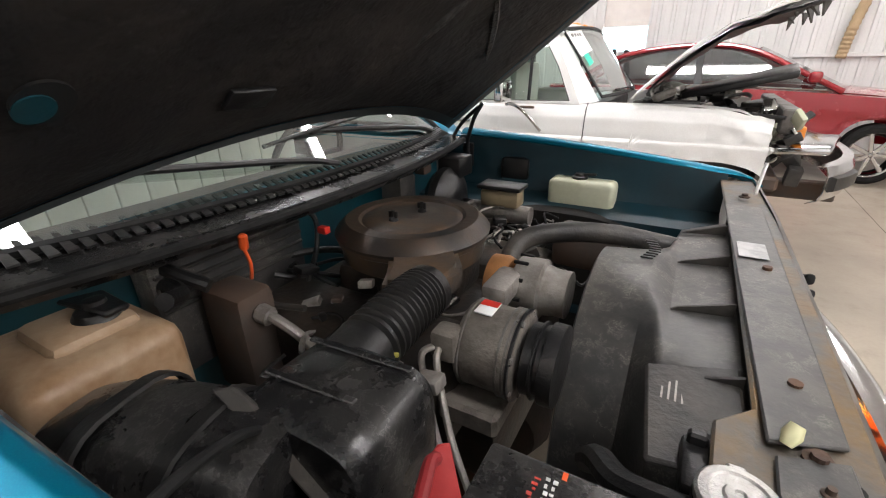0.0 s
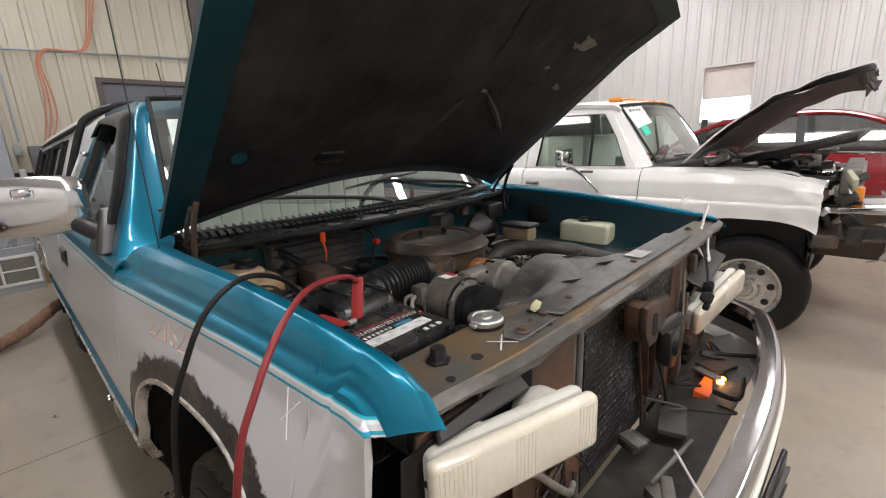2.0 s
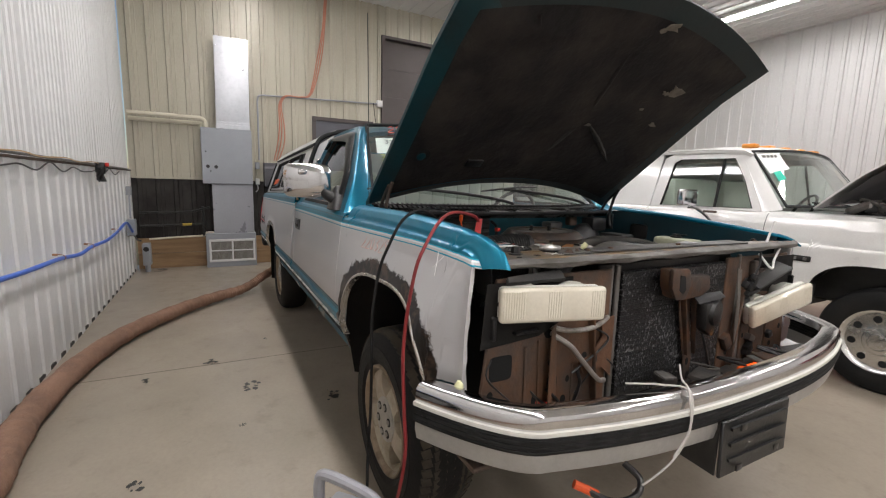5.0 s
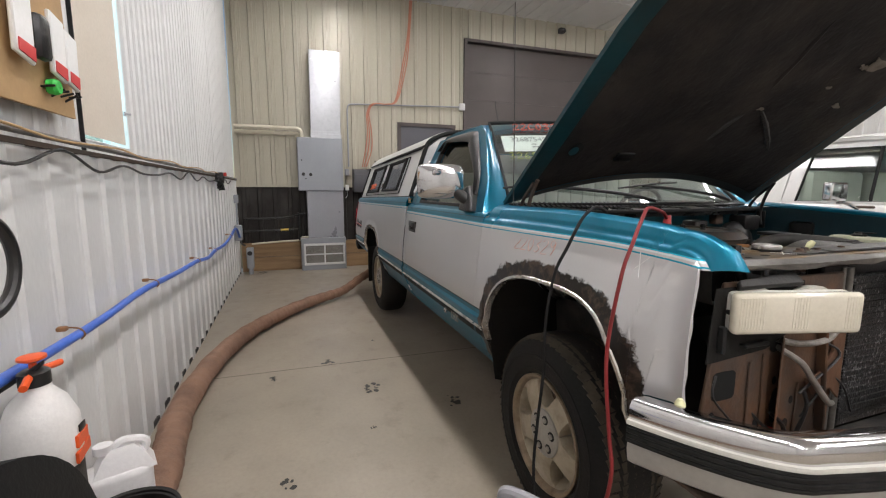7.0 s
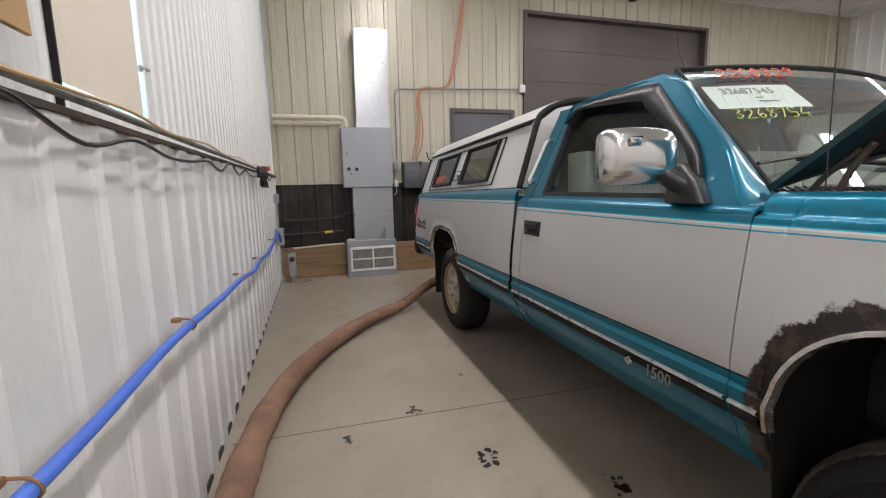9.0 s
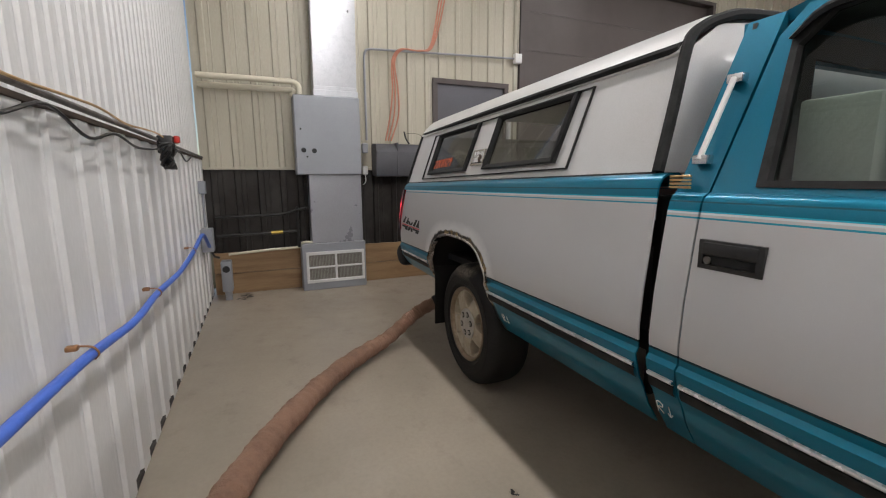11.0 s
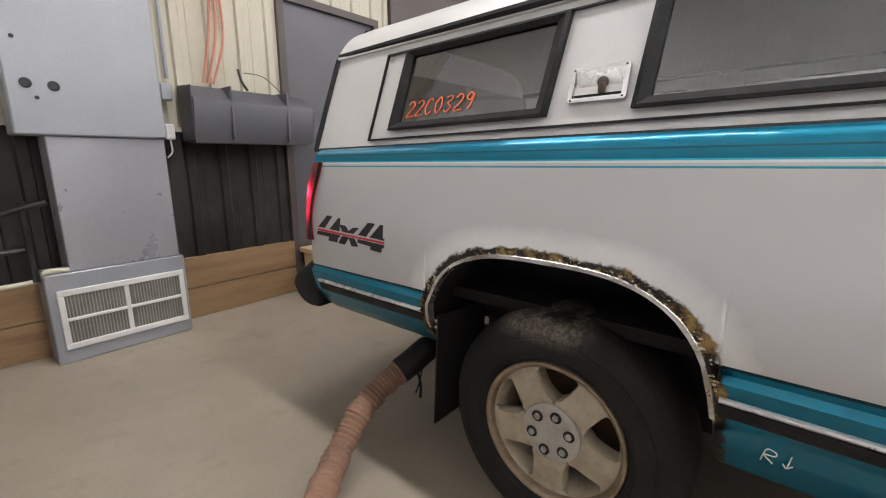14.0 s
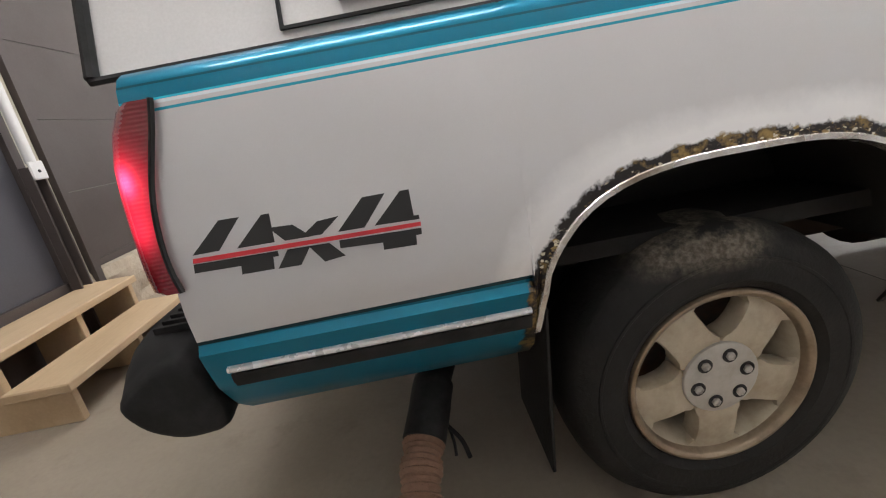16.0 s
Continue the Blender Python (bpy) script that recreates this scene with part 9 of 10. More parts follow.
rings(bm, [[(x, 6.16 + (z - 1.0) * 0.42, z), (x, 6.22 + (z - 1.0) * 0.42, z + 0.022)] + [(x, 7.0, z + 0.05)] + [(x, 7.78 - (z - 1.0) * 0.42, z + 0.022), (x, 7.84 - (z - 1.0) * 0.42, z)] for x, z in GH[:5]], False, False)
rpart("roof", bm, REDPAINT)
for far in (False, True):
    bm = bm_new()
    pipe(bm, [(x, (6.16 + (z - 1.0) * 0.42) if not far else (7.84 - (z - 1.0) * 0.42), z) for x, z in GH], 0.032, 8, 4)
    rpart("roof_rail", bm, REDPAINT)
    bm = bm_new()
    bm.faces.new([bm.verts.new((x, (6.165 + (z - 1.0) * 0.42) if not far else (7.835 - (z - 1.0) * 0.42), z)) for x, z in GH[1:] + [(-1.2, 1.08)]])
    rpart("side_glass", bm, DARKGLASS)
    bm = bm_new()
    pipe(bm, [(-1.2, 6.155 if not far else 7.845, 1.075), (0.4, 6.15 if not far else 7.85, 1.06), (1.55, 6.15 if not far else 7.85, 1.02)], 0.010, 6, 5)
    rpart("bright_trim", bm, CHROME)
    for x, w in ((0.15, 0.05), (-1.0, 0.05)):
        bm = bm_new()
        slab(bm, [(x - w, 6.15, 1.06), (x + w, 6.15, 1.06), (x + w - 0.05, 6.365, 1.51), (x - w - 0.03, 6.365, 1.51)] if not far else [(x - w, 7.85, 1.06), (x + w, 7.85, 1.06), (x + w - 0.05, 7.635, 1.51), (x - w - 0.03, 7.635, 1.51)], (0, 0.02, 0))
        rpart("pillar", bm, BLACK)
bm = bm_new()
rings(bm, [[(1.70, 6.24, 1.01), (1.85, 7.0, 1.05), (1.70, 7.76, 1.01)], [(0.78, 6.36, 1.43), (0.86, 7.0, 1.50), (0.78, 7.64, 1.43)]], False, False)
rpart("windscreen", bm, DARKGLASS)
bm = bm_new()
box(bm, 1.32, 1.46, 6.0, 6.16, 1.10, 1.22, 0.04, 3)
rpart("mirror", bm, REDPAINT)
bm = bm_new()
box(bm, -1.7, 1.5, 6.3, 7.7, 0.3, 0.95, 0.05, 1)
rpart("cabin", bm, BLACK)
bm = bm_new()
box(bm, 2.9, 3.2, 6.3, 7.7, 0.3, 0.72, 0.1, 3)
rpart("front_bumper", bm, REDPAINT)
for wx in (2.17, -1.1):
    o = Vector((wx, 6.24, 0.335))
    d = Vector((0, -1, 0))
    bm = bm_new()
    lathe(bm, o, d, [(-0.10, 0.22), (-0.11, 0.30), (-0.08, 0.335), (0.08, 0.335), (0.11, 0.30), (0.105, 0.245)], 40, False)
    ty = rpart("wheel", bm, RUBBER)
    bm = bm_new()
    lathe(bm, o, d, [(0.0, 0.23), (0.10, 0.24), (0.112, 0.248), (0.09, 0.225), (0.02, 0.21)], 40, False)
    rpart("rim", bm, CHROME, ty)
    for i in range(7):
        bm = bm_new()
        m = Matrix.Translation(o) @ Matrix.Rotation(2 * math.pi * i / 7, 4, "Y")
        box(bm, 0.02, 0.235, -0.10, -0.07, -0.022, 0.022, 0.006, 1, m)
        rpart("spoke", bm, CHROME, ty)

# yellow dust hose hanging on the far wall
bm = bm_new()
pipe(bm, [(2.20, RY - 0.10, 1.45), (2.24, RY - 0.11, 1.9), (2.34, RY - 0.10, 2.5), (2.42, RY - 0.09, 3.2)], 0.07, 12, 14, lambda s, i: 0.062 + 0.012 * (i % 2))
tagged(part("exhaust_duct", bm, surf("tan_duct", (0.42, 0.31, 0.18), 0.8, 0, (0.3, 0.21, 0.12), 0.6)), "tan ribbed flexible duct on the side wall", "duct")
bm = bm_new()
box(bm, 1.6, FX, RY - 0.05, RY - 0.02, 1.47, 1.53, 0.005, 1)
tagged(part("trim", bm, WHITEWALL), "white rail on the side wall", "trim", kind="structure")

bm = bm_new()
box(bm, -4.58, -2.95, 2.50, 4.36, 0.70, 0.75)
wpart("bed_floor", bm, BLACK)
bm = bm_new()
box(bm, -4.62, -4.57, 2.50, 4.36, 0.62, 1.20, 0.012, 2)
wpart("tailgate", bm, WHITEPAINT)
bm = bm_new()
for y0 in (2.54, 4.20):
    box(bm, -4.58, -2.95, y0, y0 + 0.12, 1.17, 1.213, 0.01, 1)
wpart("bed_rail", bm, WHITEPAINT)

# ---- shop things along the walls ----
# furnace: plenum base with filter grille, duct, cabinet and tapering stack
fur = thing("furnace", (-6.0, -1.32, 0), "grey sheet-metal furnace with a white filter grille and galvanised stack", "furnace")


def fpart(name, bm, mat, parent=None, label=""):
    bmesh.ops.translate(bm, verts=bm.verts[:], vec=(6.0, 1.32, 0))
    return part(name, bm, mat, parent or fur, label)


bm = bm_new()
box(bm, -6.17, -5.94, -1.68, -0.965, 0.0, 0.535, 0.006, 1)
base = fpart("base", bm, GREYBOX)
bm = bm_new()
x = -5.938
for q in ((-1.64, -0.985, 0.405, 0.44), (-1.64, -0.985, 0.085, 0.12), (-1.64, -1.61, 0.12, 0.405), (-1.015, -0.985, 0.12, 0.405), (-1.325, -1.30, 0.12, 0.405), (-1.61, -1.015, 0.253, 0.272)):
    box(bm, x, x + 0.014, q[0], q[1], q[2], q[3], 0.003, 1)
fpart("filter_frame", bm, WHITEWALL, base)
bm = bm_new()
box(bm, x, x + 0.003, -1.61, -1.015, 0.12, 0.405)
fpart("filter_screen", bm, surf("filter_mesh", (0.16, 0.15, 0.13), 0.8, 0, (0.08, 0.07, 0.06), 0.7, 12, 90, 0.6), base)
for i in range(36):
    bm = bm_new()
    y = -1.60 + i * 0.0163
    if -1.33 < y < -1.29:
        continue
    box(bm, x + 0.003, x + 0.007, y, y + 0.005, 0.12, 0.405)
    fpart("filter_slat", bm, surf("slat_grey", (0.30, 0.29, 0.26), 0.6) if i == 0 else bpy.data.materials["slat_grey"], base)
bm = bm_new()
box(bm, -6.17, -5.955, -1.56, -0.985, 0.535, 1.30, 0.006, 1)
fpart("lower_duct", bm, surf("grey_galvanised", (0.36, 0.37, 0.40), 0.3, 0.35, (0.31, 0.32, 0.345), 0.5, 3, 60, 0.0))
bm = bm_new()
box(bm, -6.17, -5.92, -1.68, -0.98, 1.30, 2.135, 0.008, 1)
cab = fpart("cabinet", bm, GREYBOX)
for y, z, r in ((-1.60, 1.56, 0.026), (-1.49, 1.555, 0.026), (-1.565, 1.49, 0.010), (-1.62, 1.78, 0.010)):
    bm = bm_new()
    lathe(bm, (-5.92, y, z), (1, 0, 0), [(0, r), (0.004, r), (0.005, r * 0.7), (0.002, r * 0.6)], 20)
    fpart("knockout", bm, BLACK, cab)
bm = bm_new()
box(bm, -6.16, -5.93, -1.47, -0.99, 2.135, 2.20, 0.004, 1)
box(bm, -6.15, -5.94, -1.46, -1.0, 2.20, 2.24, 0.002, 1)
fpart("collar", bm, GALV)
bm = bm_new()
vs = [(-6.15, -1.46, 2.24), (-6.15, -1.0, 2.24), (-5.945, -1.0, 2.24), (-5.945, -1.46, 2.24)]
wt = [(-6.15, -1.445, 3.47), (-6.15, -0.99, 3.47), (-5.955, -0.98, 3.47), (-5.955, -1.45, 3.47)]
rings(bm, [vs, wt])
ctr = bm.verts.new((-5.91, -1.225, 2.95))
for f in list(bm.faces):
    if abs(f.calc_center_median().x + 5.95) < 0.02 and len(f.verts) == 4:
        ring = list(f.verts)
        bm.faces.remove(f)
        for i in range(4):
            bm.faces.new((ring[i], ring[(i + 1) % 4], ctr))
        break
fpart("duct", bm, GALV, None, "cross-broken galvanised duct")
for o, z in ((0.0, 2.27), (0.10, 2.20)):
    bm = bm_new()
    pipe(bm, [(-5.99 - o, LY + 0.05, z), (-5.99 - o, -1.80, z), (-5.99 - o, -1.665, z - 0.005), (-5.99 - o, -1.61 - o * 0.6, z - 0.05), (-5.99 - o, -1.605 - o * 0.6, 2.13)], 0.03, 14, 6)
    fpart("vent_pipe", bm, PVC)
bm = bm_new()
for p in ([(-6.02, LY + 0.1, 0.86), (-6.02, -1.9, 0.87), (-6.0, -1.72, 0.91), (-5.98, -1.60, 0.94)], [(-6.05, LY + 0.1, 0.66), (-6.05, -2.0, 0.67), (-6.05, -1.70, 0.68)], [(-6.0, -1.70, 0.50), (-6.0, -1.70, 0.95)]):
    pipe(bm, p, 0.016, 8, 4)
fpart("gas_pipe", bm, BLACK)
bm = bm_new()
pipe(bm, [(-6.05, -1.98, 0.67), (-6.05, -1.86, 0.675)], 0.02, 8, 3)
fpart("gas_valve", bm, surf("brass", (0.55, 0.40, 0.08), 0.4, 0.6), None, "yellow brass valve")
bm = bm_new()
pipe(bm, [(-6.05, LY + 0.2, 0.46), (-6.04, -2.0, 0.485), (-6.02, -1.70, 0.50), (-5.98, -1.66, 0.55), (-5.97, -1.55, 0.55)], 0.014, 8, 5)
fpart("drain_pipe", bm, PVC)

# conduit and its boxes on the end wall
bm = bm_new()
pipe(bm, [(-6.14, -0.86, 1.70), (-6.14, -0.86, 2.62)], 0.013, 8, 2)
pipe(bm, [(-6.14, -0.86, 2.62), (-6.14, -0.84, 2.70), (-6.14, -0.78, 2.725)], 0.013, 8, 5)
pipe(bm, [(-6.14, -0.78, 2.725), (-6.14, 1.17, 2.80)], 0.013, 8, 2)
cd = tagged(part("conduit", bm, GREYBOX), "grey electrical conduit along the end wall", "conduit")
bm = bm_new()
box(bm, -6.17, -6.10, 1.14, 1.24, 2.74, 2.86, 0.008, 2)
tagged(part("junction_box", bm, WHITEWALL), "white junction box at the conduit's end", "junction box")
bm = bm_new()
pipe(bm, [(-6.14, 1.20, 2.86), (-6.14, 1.20, 4.48)], 0.012, 8, 2)
tagged(part("conduit", bm, CREAM), "cream conduit rising to the ceiling", "conduit")
ORC = surf("orange_cord", (0.50, 0.20, 0.13), 0.7, 0, (0.42, 0.22, 0.15), 0.6, 9)
bm = bm_new()
for k, o in enumerate((0, 0.018, -0.016)):
    pipe(bm, [(-6.15, 0.25 + o, 4.48), (-6.14, 0.20 + o, 3.9), (-6.14, 0.12 + o * 2, 3.4), (-6.13, -0.02 + o, 2.85), (-6.12, -0.18 + o, 2.76), (-6.12, -0.42 + o, 2.75), (-6.12, -0.52 + o, 2.60), (-6.13, -0.50 + o * 2, 2.3), (-6.13, -0.52 + o * 3, 2.0), (-6.13, -0.60 + o * 2, 1.70)], 0.009, 7, 6)
tagged(part("extension_cord", bm, ORC), "orange extension cord looped over the conduit", "cord")
# grey shelf box with a rounded end
bm = bm_new()
pr = [(1.29, -6.15), (1.275, -5.95), (1.28, -5.94), (1.30, -5.935), (1.55, -5.905), (1.565, -5.91), (1.655, -6.02), (1.66, -6.15)]
rows = [[(xx, y, z) for z, xx in pr] for y in (-0.80, -0.2, 0.0)]
rows.append([(xx, 0.10, 1.46 + (z - 1.46) * 0.93) for z, xx in pr])
rows.append([(xx * 0.4 - 6.05 * 0.6, 0.17, 1.46 + (z - 1.46) * 0.7) for z, xx in pr])
rings(bm, rows)
wh = tagged(part("wall_heater", bm, surf("dark_grey_enamel", (0.085, 0.085, 0.095), 0.45, 0.2, (0.06, 0.06, 0.065), 0.5, 4)), "long dark grey enclosed unit mounted on the wall", "heater")
for y in (-0.55, -0.12):
    bm = bm_new()
    box(bm, -6.15, -5.906, y - 0.008, y + 0.008, 1.30, 1.664, 0.003, 1)
    part("seam_band", bm, bpy.data.materials["dark_grey_enamel"], wh)
bm = bm_new()
box(bm, -6.15, -5.93, -0.806, -0.798, 1.30, 1.65, 0.003, 1)
part("end_plate", bm, bpy.data.materials["dark_grey_enamel"], wh)
bm = bm_new()
pipe(bm, [(-6.0, -0.38, 1.66), (-6.0, -0.42, 1.72), (-6.0, -0.44, 1.80)], 0.010, 7, 4)
pipe(bm, [(-6.0, -0.40, 1.78), (-6.0, -0.25, 1.77), (-6.0, -0.10, 1.66)], 0.003, 6, 5)
tagged(part("cord", bm, BLACK), "black cord end lying on the wall unit", "cord")
bm = bm_new()
box(bm, -6.13, -6.07, -0.93, -0.86, 1.55, 1.66, 0.008, 1)
tagged(part("switch_box", bm, GREYBOX), "small grey switch box beside the furnace", "switch box")
bm = bm_new()
box(bm, -6.13, -6.08, -0.93, -0.87, 1.30, 1.40, 0.008, 1)
pipe(bm, [(-6.10, -0.90, 1.30), (-6.09, -0.90, 1.22), (-6.10, -0.93, 1.18)], 0.006, 6, 4)
tagged(part("outlet_box", bm, WHITEWALL), "white outlet box beside the furnace", "outlet")
# wooden steps to the service door
PINE = surf("pale_pine", (0.52, 0.39, 0.245), 0.6, 0, (0.36, 0.25, 0.14), 0.6, 3, 60, 0.3, 0, 0.004, (1, 0.15, 1))
st = thing("wooden_steps", (-5.85, 0.54, 0), "rough yellow pine steps below the service door", "steps")
for (x0, x1, z) in ((-6.15, -5.83, 0.40), (-5.86, -5.56, 0.215)):
    bm = bm_new()
    box(bm, x0 + 5.85, x1 + 5.85, -0.50, 0.58, z - 0.045, z, 0.006, 1)
    part("tread", bm, PINE, st)
for y in (-0.47, 0.05, 0.52):
    bm = bm_new()
    slab(bm, [(-0.28, y, 0.0), (0.26, y, 0.0), (0.26, y, 0.17), (-0.01, y, 0.17), (-0.01, y, 0.355), (-0.28, y, 0.355)], (0, 0.04, 0), 0.004, 1)
    part("stringer", bm, PINE, st)
# white post beside the roller door
bm = bm_new()
rod(bm, (-6.10, 1.05, 1.20), (-6.10, 1.05, 2.3), 0.028, 12)
po = tagged(part("post", bm, WHITEWALL), "white pipe on a dark steel channel beside the service door", "post")
bm = bm_new()
box(bm, -6.16, -6.15, 1.0, 1.10, 0.0, 1.18, 0.002, 1)
box(bm, -6.15, -6.09, 1.0, 1.012, 0.0, 1.18, 0.002, 1)
box(bm, -6.15, -6.09, 1.088, 1.10, 0.0, 1.18, 0.002, 1)
part("channel", bm, BROWNDOOR, po, "dark steel channel")
bm = bm_new()
box(bm, -6.088, -6.074, 0.995, 1.105, 1.10, 1.21, 0.006, 1)
pl = part("plate", bm, WHITEWALL, po, "white bracket plate")
bm = bm_new()
lathe(bm, (-6.074, 1.05, 1.15), (1, 0, 0), [(0, 0.010), (0.004, 0.010), (0.006, 0.006)], 10)
part("bolt", bm, BLACK, pl)
# rough concrete curb under the garage door
bm = bm_new()
rr = random.Random(31)
rows = []
for i in range(49):
    y = 1.11 + 3.8 * i / 48
    rows.append([(BX + 0.03 + rr.uniform(0, 0.012), y, 0.0)] + [(BX + 0.03 + 0.03 * noise.noise(Vector((y * 5, k * 1.3, 2.0))) + rr.uniform(-0.004, 0.006), y, 0.072 * k) for k in range(1, 6)] + [(BX + 0.015, y, 0.435), (BX - 0.05, y, 0.44)])
rings(bm, rows, False, False)
tagged(part("curb", bm, surf("rough_tan_concrete", (0.42, 0.36, 0.28), 0.9, 0, (0.25, 0.21, 0.16), 0.7, 9, 50, 0.9, 0, 0.012), smooth=False), "rough tan concrete curb below the garage door", "curb", kind="structure")
bm = bm_new()
box(bm, -6.15, -6.05, 3.16, 3.28, 4.28, 4.38, 0.02, 2)
lathe(bm, (-6.06, 3.22, 4.32), (1, 0, -0.4), [(0, 0.03), (0.07, 0.03), (0.075, 0.02)], 14)
tagged(part("security_camera", bm, BLACK), "small dark security camera under the ceiling", "camera")
bm = bm_new()
box(bm, -5.95, -5.05, 3.1, 4.0, CEIL - 0.02, CEIL - 0.004, 0.004, 1)
tagged(part("ceiling_hatch", bm, WHITEWALL), "white access hatch in the ceiling", "hatch")

# near long wall: conduit with cords, hose, board, electrical boxes
bm = bm_new()
pipe(bm, [(4.0, LY + 0.062, 1.50), (-5.9, LY + 0.05, 1.472)], 0.010, 10, 2)
tagged(part("conduit", bm, GREYSTEEL), "thin grey steel conduit along the white wall", "conduit")
bm = bm_new()
box(bm, BX + 0.02, FX - 0.02, LY - 0.018, LY + 0.024, 1.455, 1.474, 0.002, 1)
tagged(part("trim", bm, surf("grimy_ledge", (0.05, 0.036, 0.026), 0.8, 0, (0.12, 0.07, 0.04), 0.7, 6)), "grimy brown ledge over the lower cladding", "trim", kind="structure")
bm = bm_new()
pts = []
for i in range(24):
    x = 1.5 - i * 0.28
    pts.append((x, LY + 0.075, 1.452 - 0.065 * abs(math.sin(i * 1.35)) * (1 if i > 4 else 0.2)))
pipe(bm, pts, 0.0055, 7, 5)
tagged(part("power_cord", bm, BLACK), "black cord sagging below the conduit", "cord")
bm = bm_new()
pipe(bm, [(2.0 - i * 0.3, LY + 0.085, 1.487 + 0.010 * math.sin(i * 2.1)) for i in range(22)], 0.0042, 7, 4)
tagged(part("power_cord", bm, surf("tan_cord", (0.5, 0.33, 0.16), 0.6)), "tan cord tied along the conduit", "cord")
bm = bm_new()
rr = random.Random(2)
pts = [Vector((-3.72 + 0.06 * math.sin(i * 1.7), LY + 0.12 + 0.03 * math.cos(i * 2.3), 1.38 + 0.065 * math.cos(i * 1.1))) for i in range(26)]
pipe(bm, pts, 0.008, 7, 3)
tagged(part("cord_coil", bm, BLACK), "tangled black cord hanging on the wall", "cord")
bm = bm_new()
box(bm, -3.92, -3.84, LY + 0.05, LY + 0.13, 1.40, 1.50, 0.01, 2)
ob = tagged(part("outlet", bm, BLACK), "black outlet box with plugs", "outlet")
bm = bm_new()
box(bm, -3.90, -3.86, LY + 0.13, LY + 0.16, 1.46, 1.50, 0.008, 2)
part("red_plug", bm, REDPL, ob)
HP = [(1.2, 0.80), (0.4, 0.85), (0.0, 0.85), (-0.2, 0.84), (-0.6, 0.828), (-1.1, 0.83), (-1.8, 0.79), (-2.4, 0.765), (-2.9, 0.72), (-3.3, 0.73), (-3.9, 0.71), (-4.5, 0.74), (-4.95, 0.79), (-5.15, 0.78), (-5.35, 0.70), (-5.6, 0.58)]
bm = bm_new()
pipe(bm, [(x, LY + 0.085, z) for x, z in HP], 0.015, 12, 7)
hs = tagged(part("air_hose", bm, BLUE), "blue hose clipped along the white wall", "hose")
bm = bm_new()
pipe(bm, [(-5.58, LY + 0.085, 0.59), (-5.75, LY + 0.09, 0.50), (-5.88, LY + 0.12, 0.46)], 0.012, 8, 5)
tagged(part("cable", bm, BLACK), "black cable from hose to floor box", "cable")
for x, z in ((-1.3, 0.818), (-2.45, 0.762), (-3.3, 0.73), (-0.4, 0.832), (-4.5, 0.745)):
    bm = bm_new()
    pipe(bm, [(x, LY + 0.03, z + 0.028), (x + 0.003, LY + 0.085, z + 0.022), (x + 0.003, LY + 0.102, z), (x, LY + 0.09, z - 0.018)], 0.003, 7, 5)
    cbox(bm, (x + 0.012, LY + 0.045, z + 0.026), (0.024, 0.03, 0.016), 0.005)
    tagged(part("hose_clip", bm, surf("copper_clip", (0.30, 0.15, 0.07), 0.5, 0.5)) if x == -1.3 else part("hose_clip", bm, bpy.data.materials["copper_clip"]), "copper-brown hose clip on the wall", "clip", "hose clips")
bm = bm_new()
box(bm, -5.62, -5.48, LY + 0.02, LY + 0.12, 0.58, 0.80, 0.008, 1)
tagged(part("electrical_box", bm, GREYBOX), "grey disconnect box on the white wall", "electrical box")
bm = bm_new()
box(bm, -5.72, -5.64, LY + 0.02, LY + 0.08, 1.12, 1.24, 0.006, 1)
pipe(bm, [(-5.68, LY + 0.05, 1.12), (-5.66, LY + 0.05, 0.80)], 0.012, 8, 2)
tagged(part("switch_box", bm, GREYBOX), "small grey switch box with conduit", "switch box")
bm = bm_new()
box(bm, -5.98, -5.84, LY + 0.13, LY + 0.23, 0.10, 0.42, 0.012, 2)
rod(bm, (-5.91, LY + 0.18, 0.0), (-5.91, LY + 0.18, 0.10), 0.035, 12)
sp = tagged(part("sump_box", bm, GREYBOX), "grey pump box on a stub pipe at the wall", "pump")
bm = bm_new()
lathe(bm, (-5.84, LY + 0.18, 0.34), (1, 0, 0), [(0, 0.035), (0.01, 0.035), (0.012, 0.02)], 16)
part("port", bm, BLACK, sp)
# cork-brown board with packets
bd = thing("tool_board", (-0.55, LY + 0.03, 1.6), "brown hardboard with hung packets and hooks", "board")
bm = bm_new()
slab(bm, [(-0.13, 0, -0.02), (0.62, 0, -0.03), (0.62, 0, 0.78), (-0.11, 0, 0.40)], (0, 0.012, 0), 0.002, 1)
part("panel", bm, surf("hardboard", (0.42, 0.27, 0.13), 0.7, 0, (0.30, 0.19, 0.09), 0.5), bd)
for x, z, w, h, mt in ((-0.06, 0.17, 0.08, 0.20, PAPER), (0.035, 0.19, 0.09, 0.22, PAPER), (0.24, 0.22, 0.10, 0.26, PAPER)):
    bm = bm_new()
    slab(bm, [(x - w / 2, 0.03, z - h / 2), (x + w / 2, 0.03, z - h / 2 + 0.02), (x + w / 2 - 0.01, 0.03, z + h / 2), (x - w / 2, 0.035, z + h / 2 - 0.02)], (0, 0.015, 0), 0.004, 1)
    pk = part("packet", bm, mt, bd)
    bm = bm_new()
    slab(bm, [(x - w / 2 + 0.008, 0.046, z - h / 2 + 0.01), (x + w / 2 - 0.008, 0.046, z - h / 2 + 0.025), (x + w / 2 - 0.012, 0.046, z - h / 2 + 0.06), (x - w / 2 + 0.008, 0.048, z - h / 2 + 0.05)], (0, 0.003, 0))
    part("red_label", bm, plain("red_print", (0.62, 0.06, 0.06), 0.6), pk)
bm = bm_new()
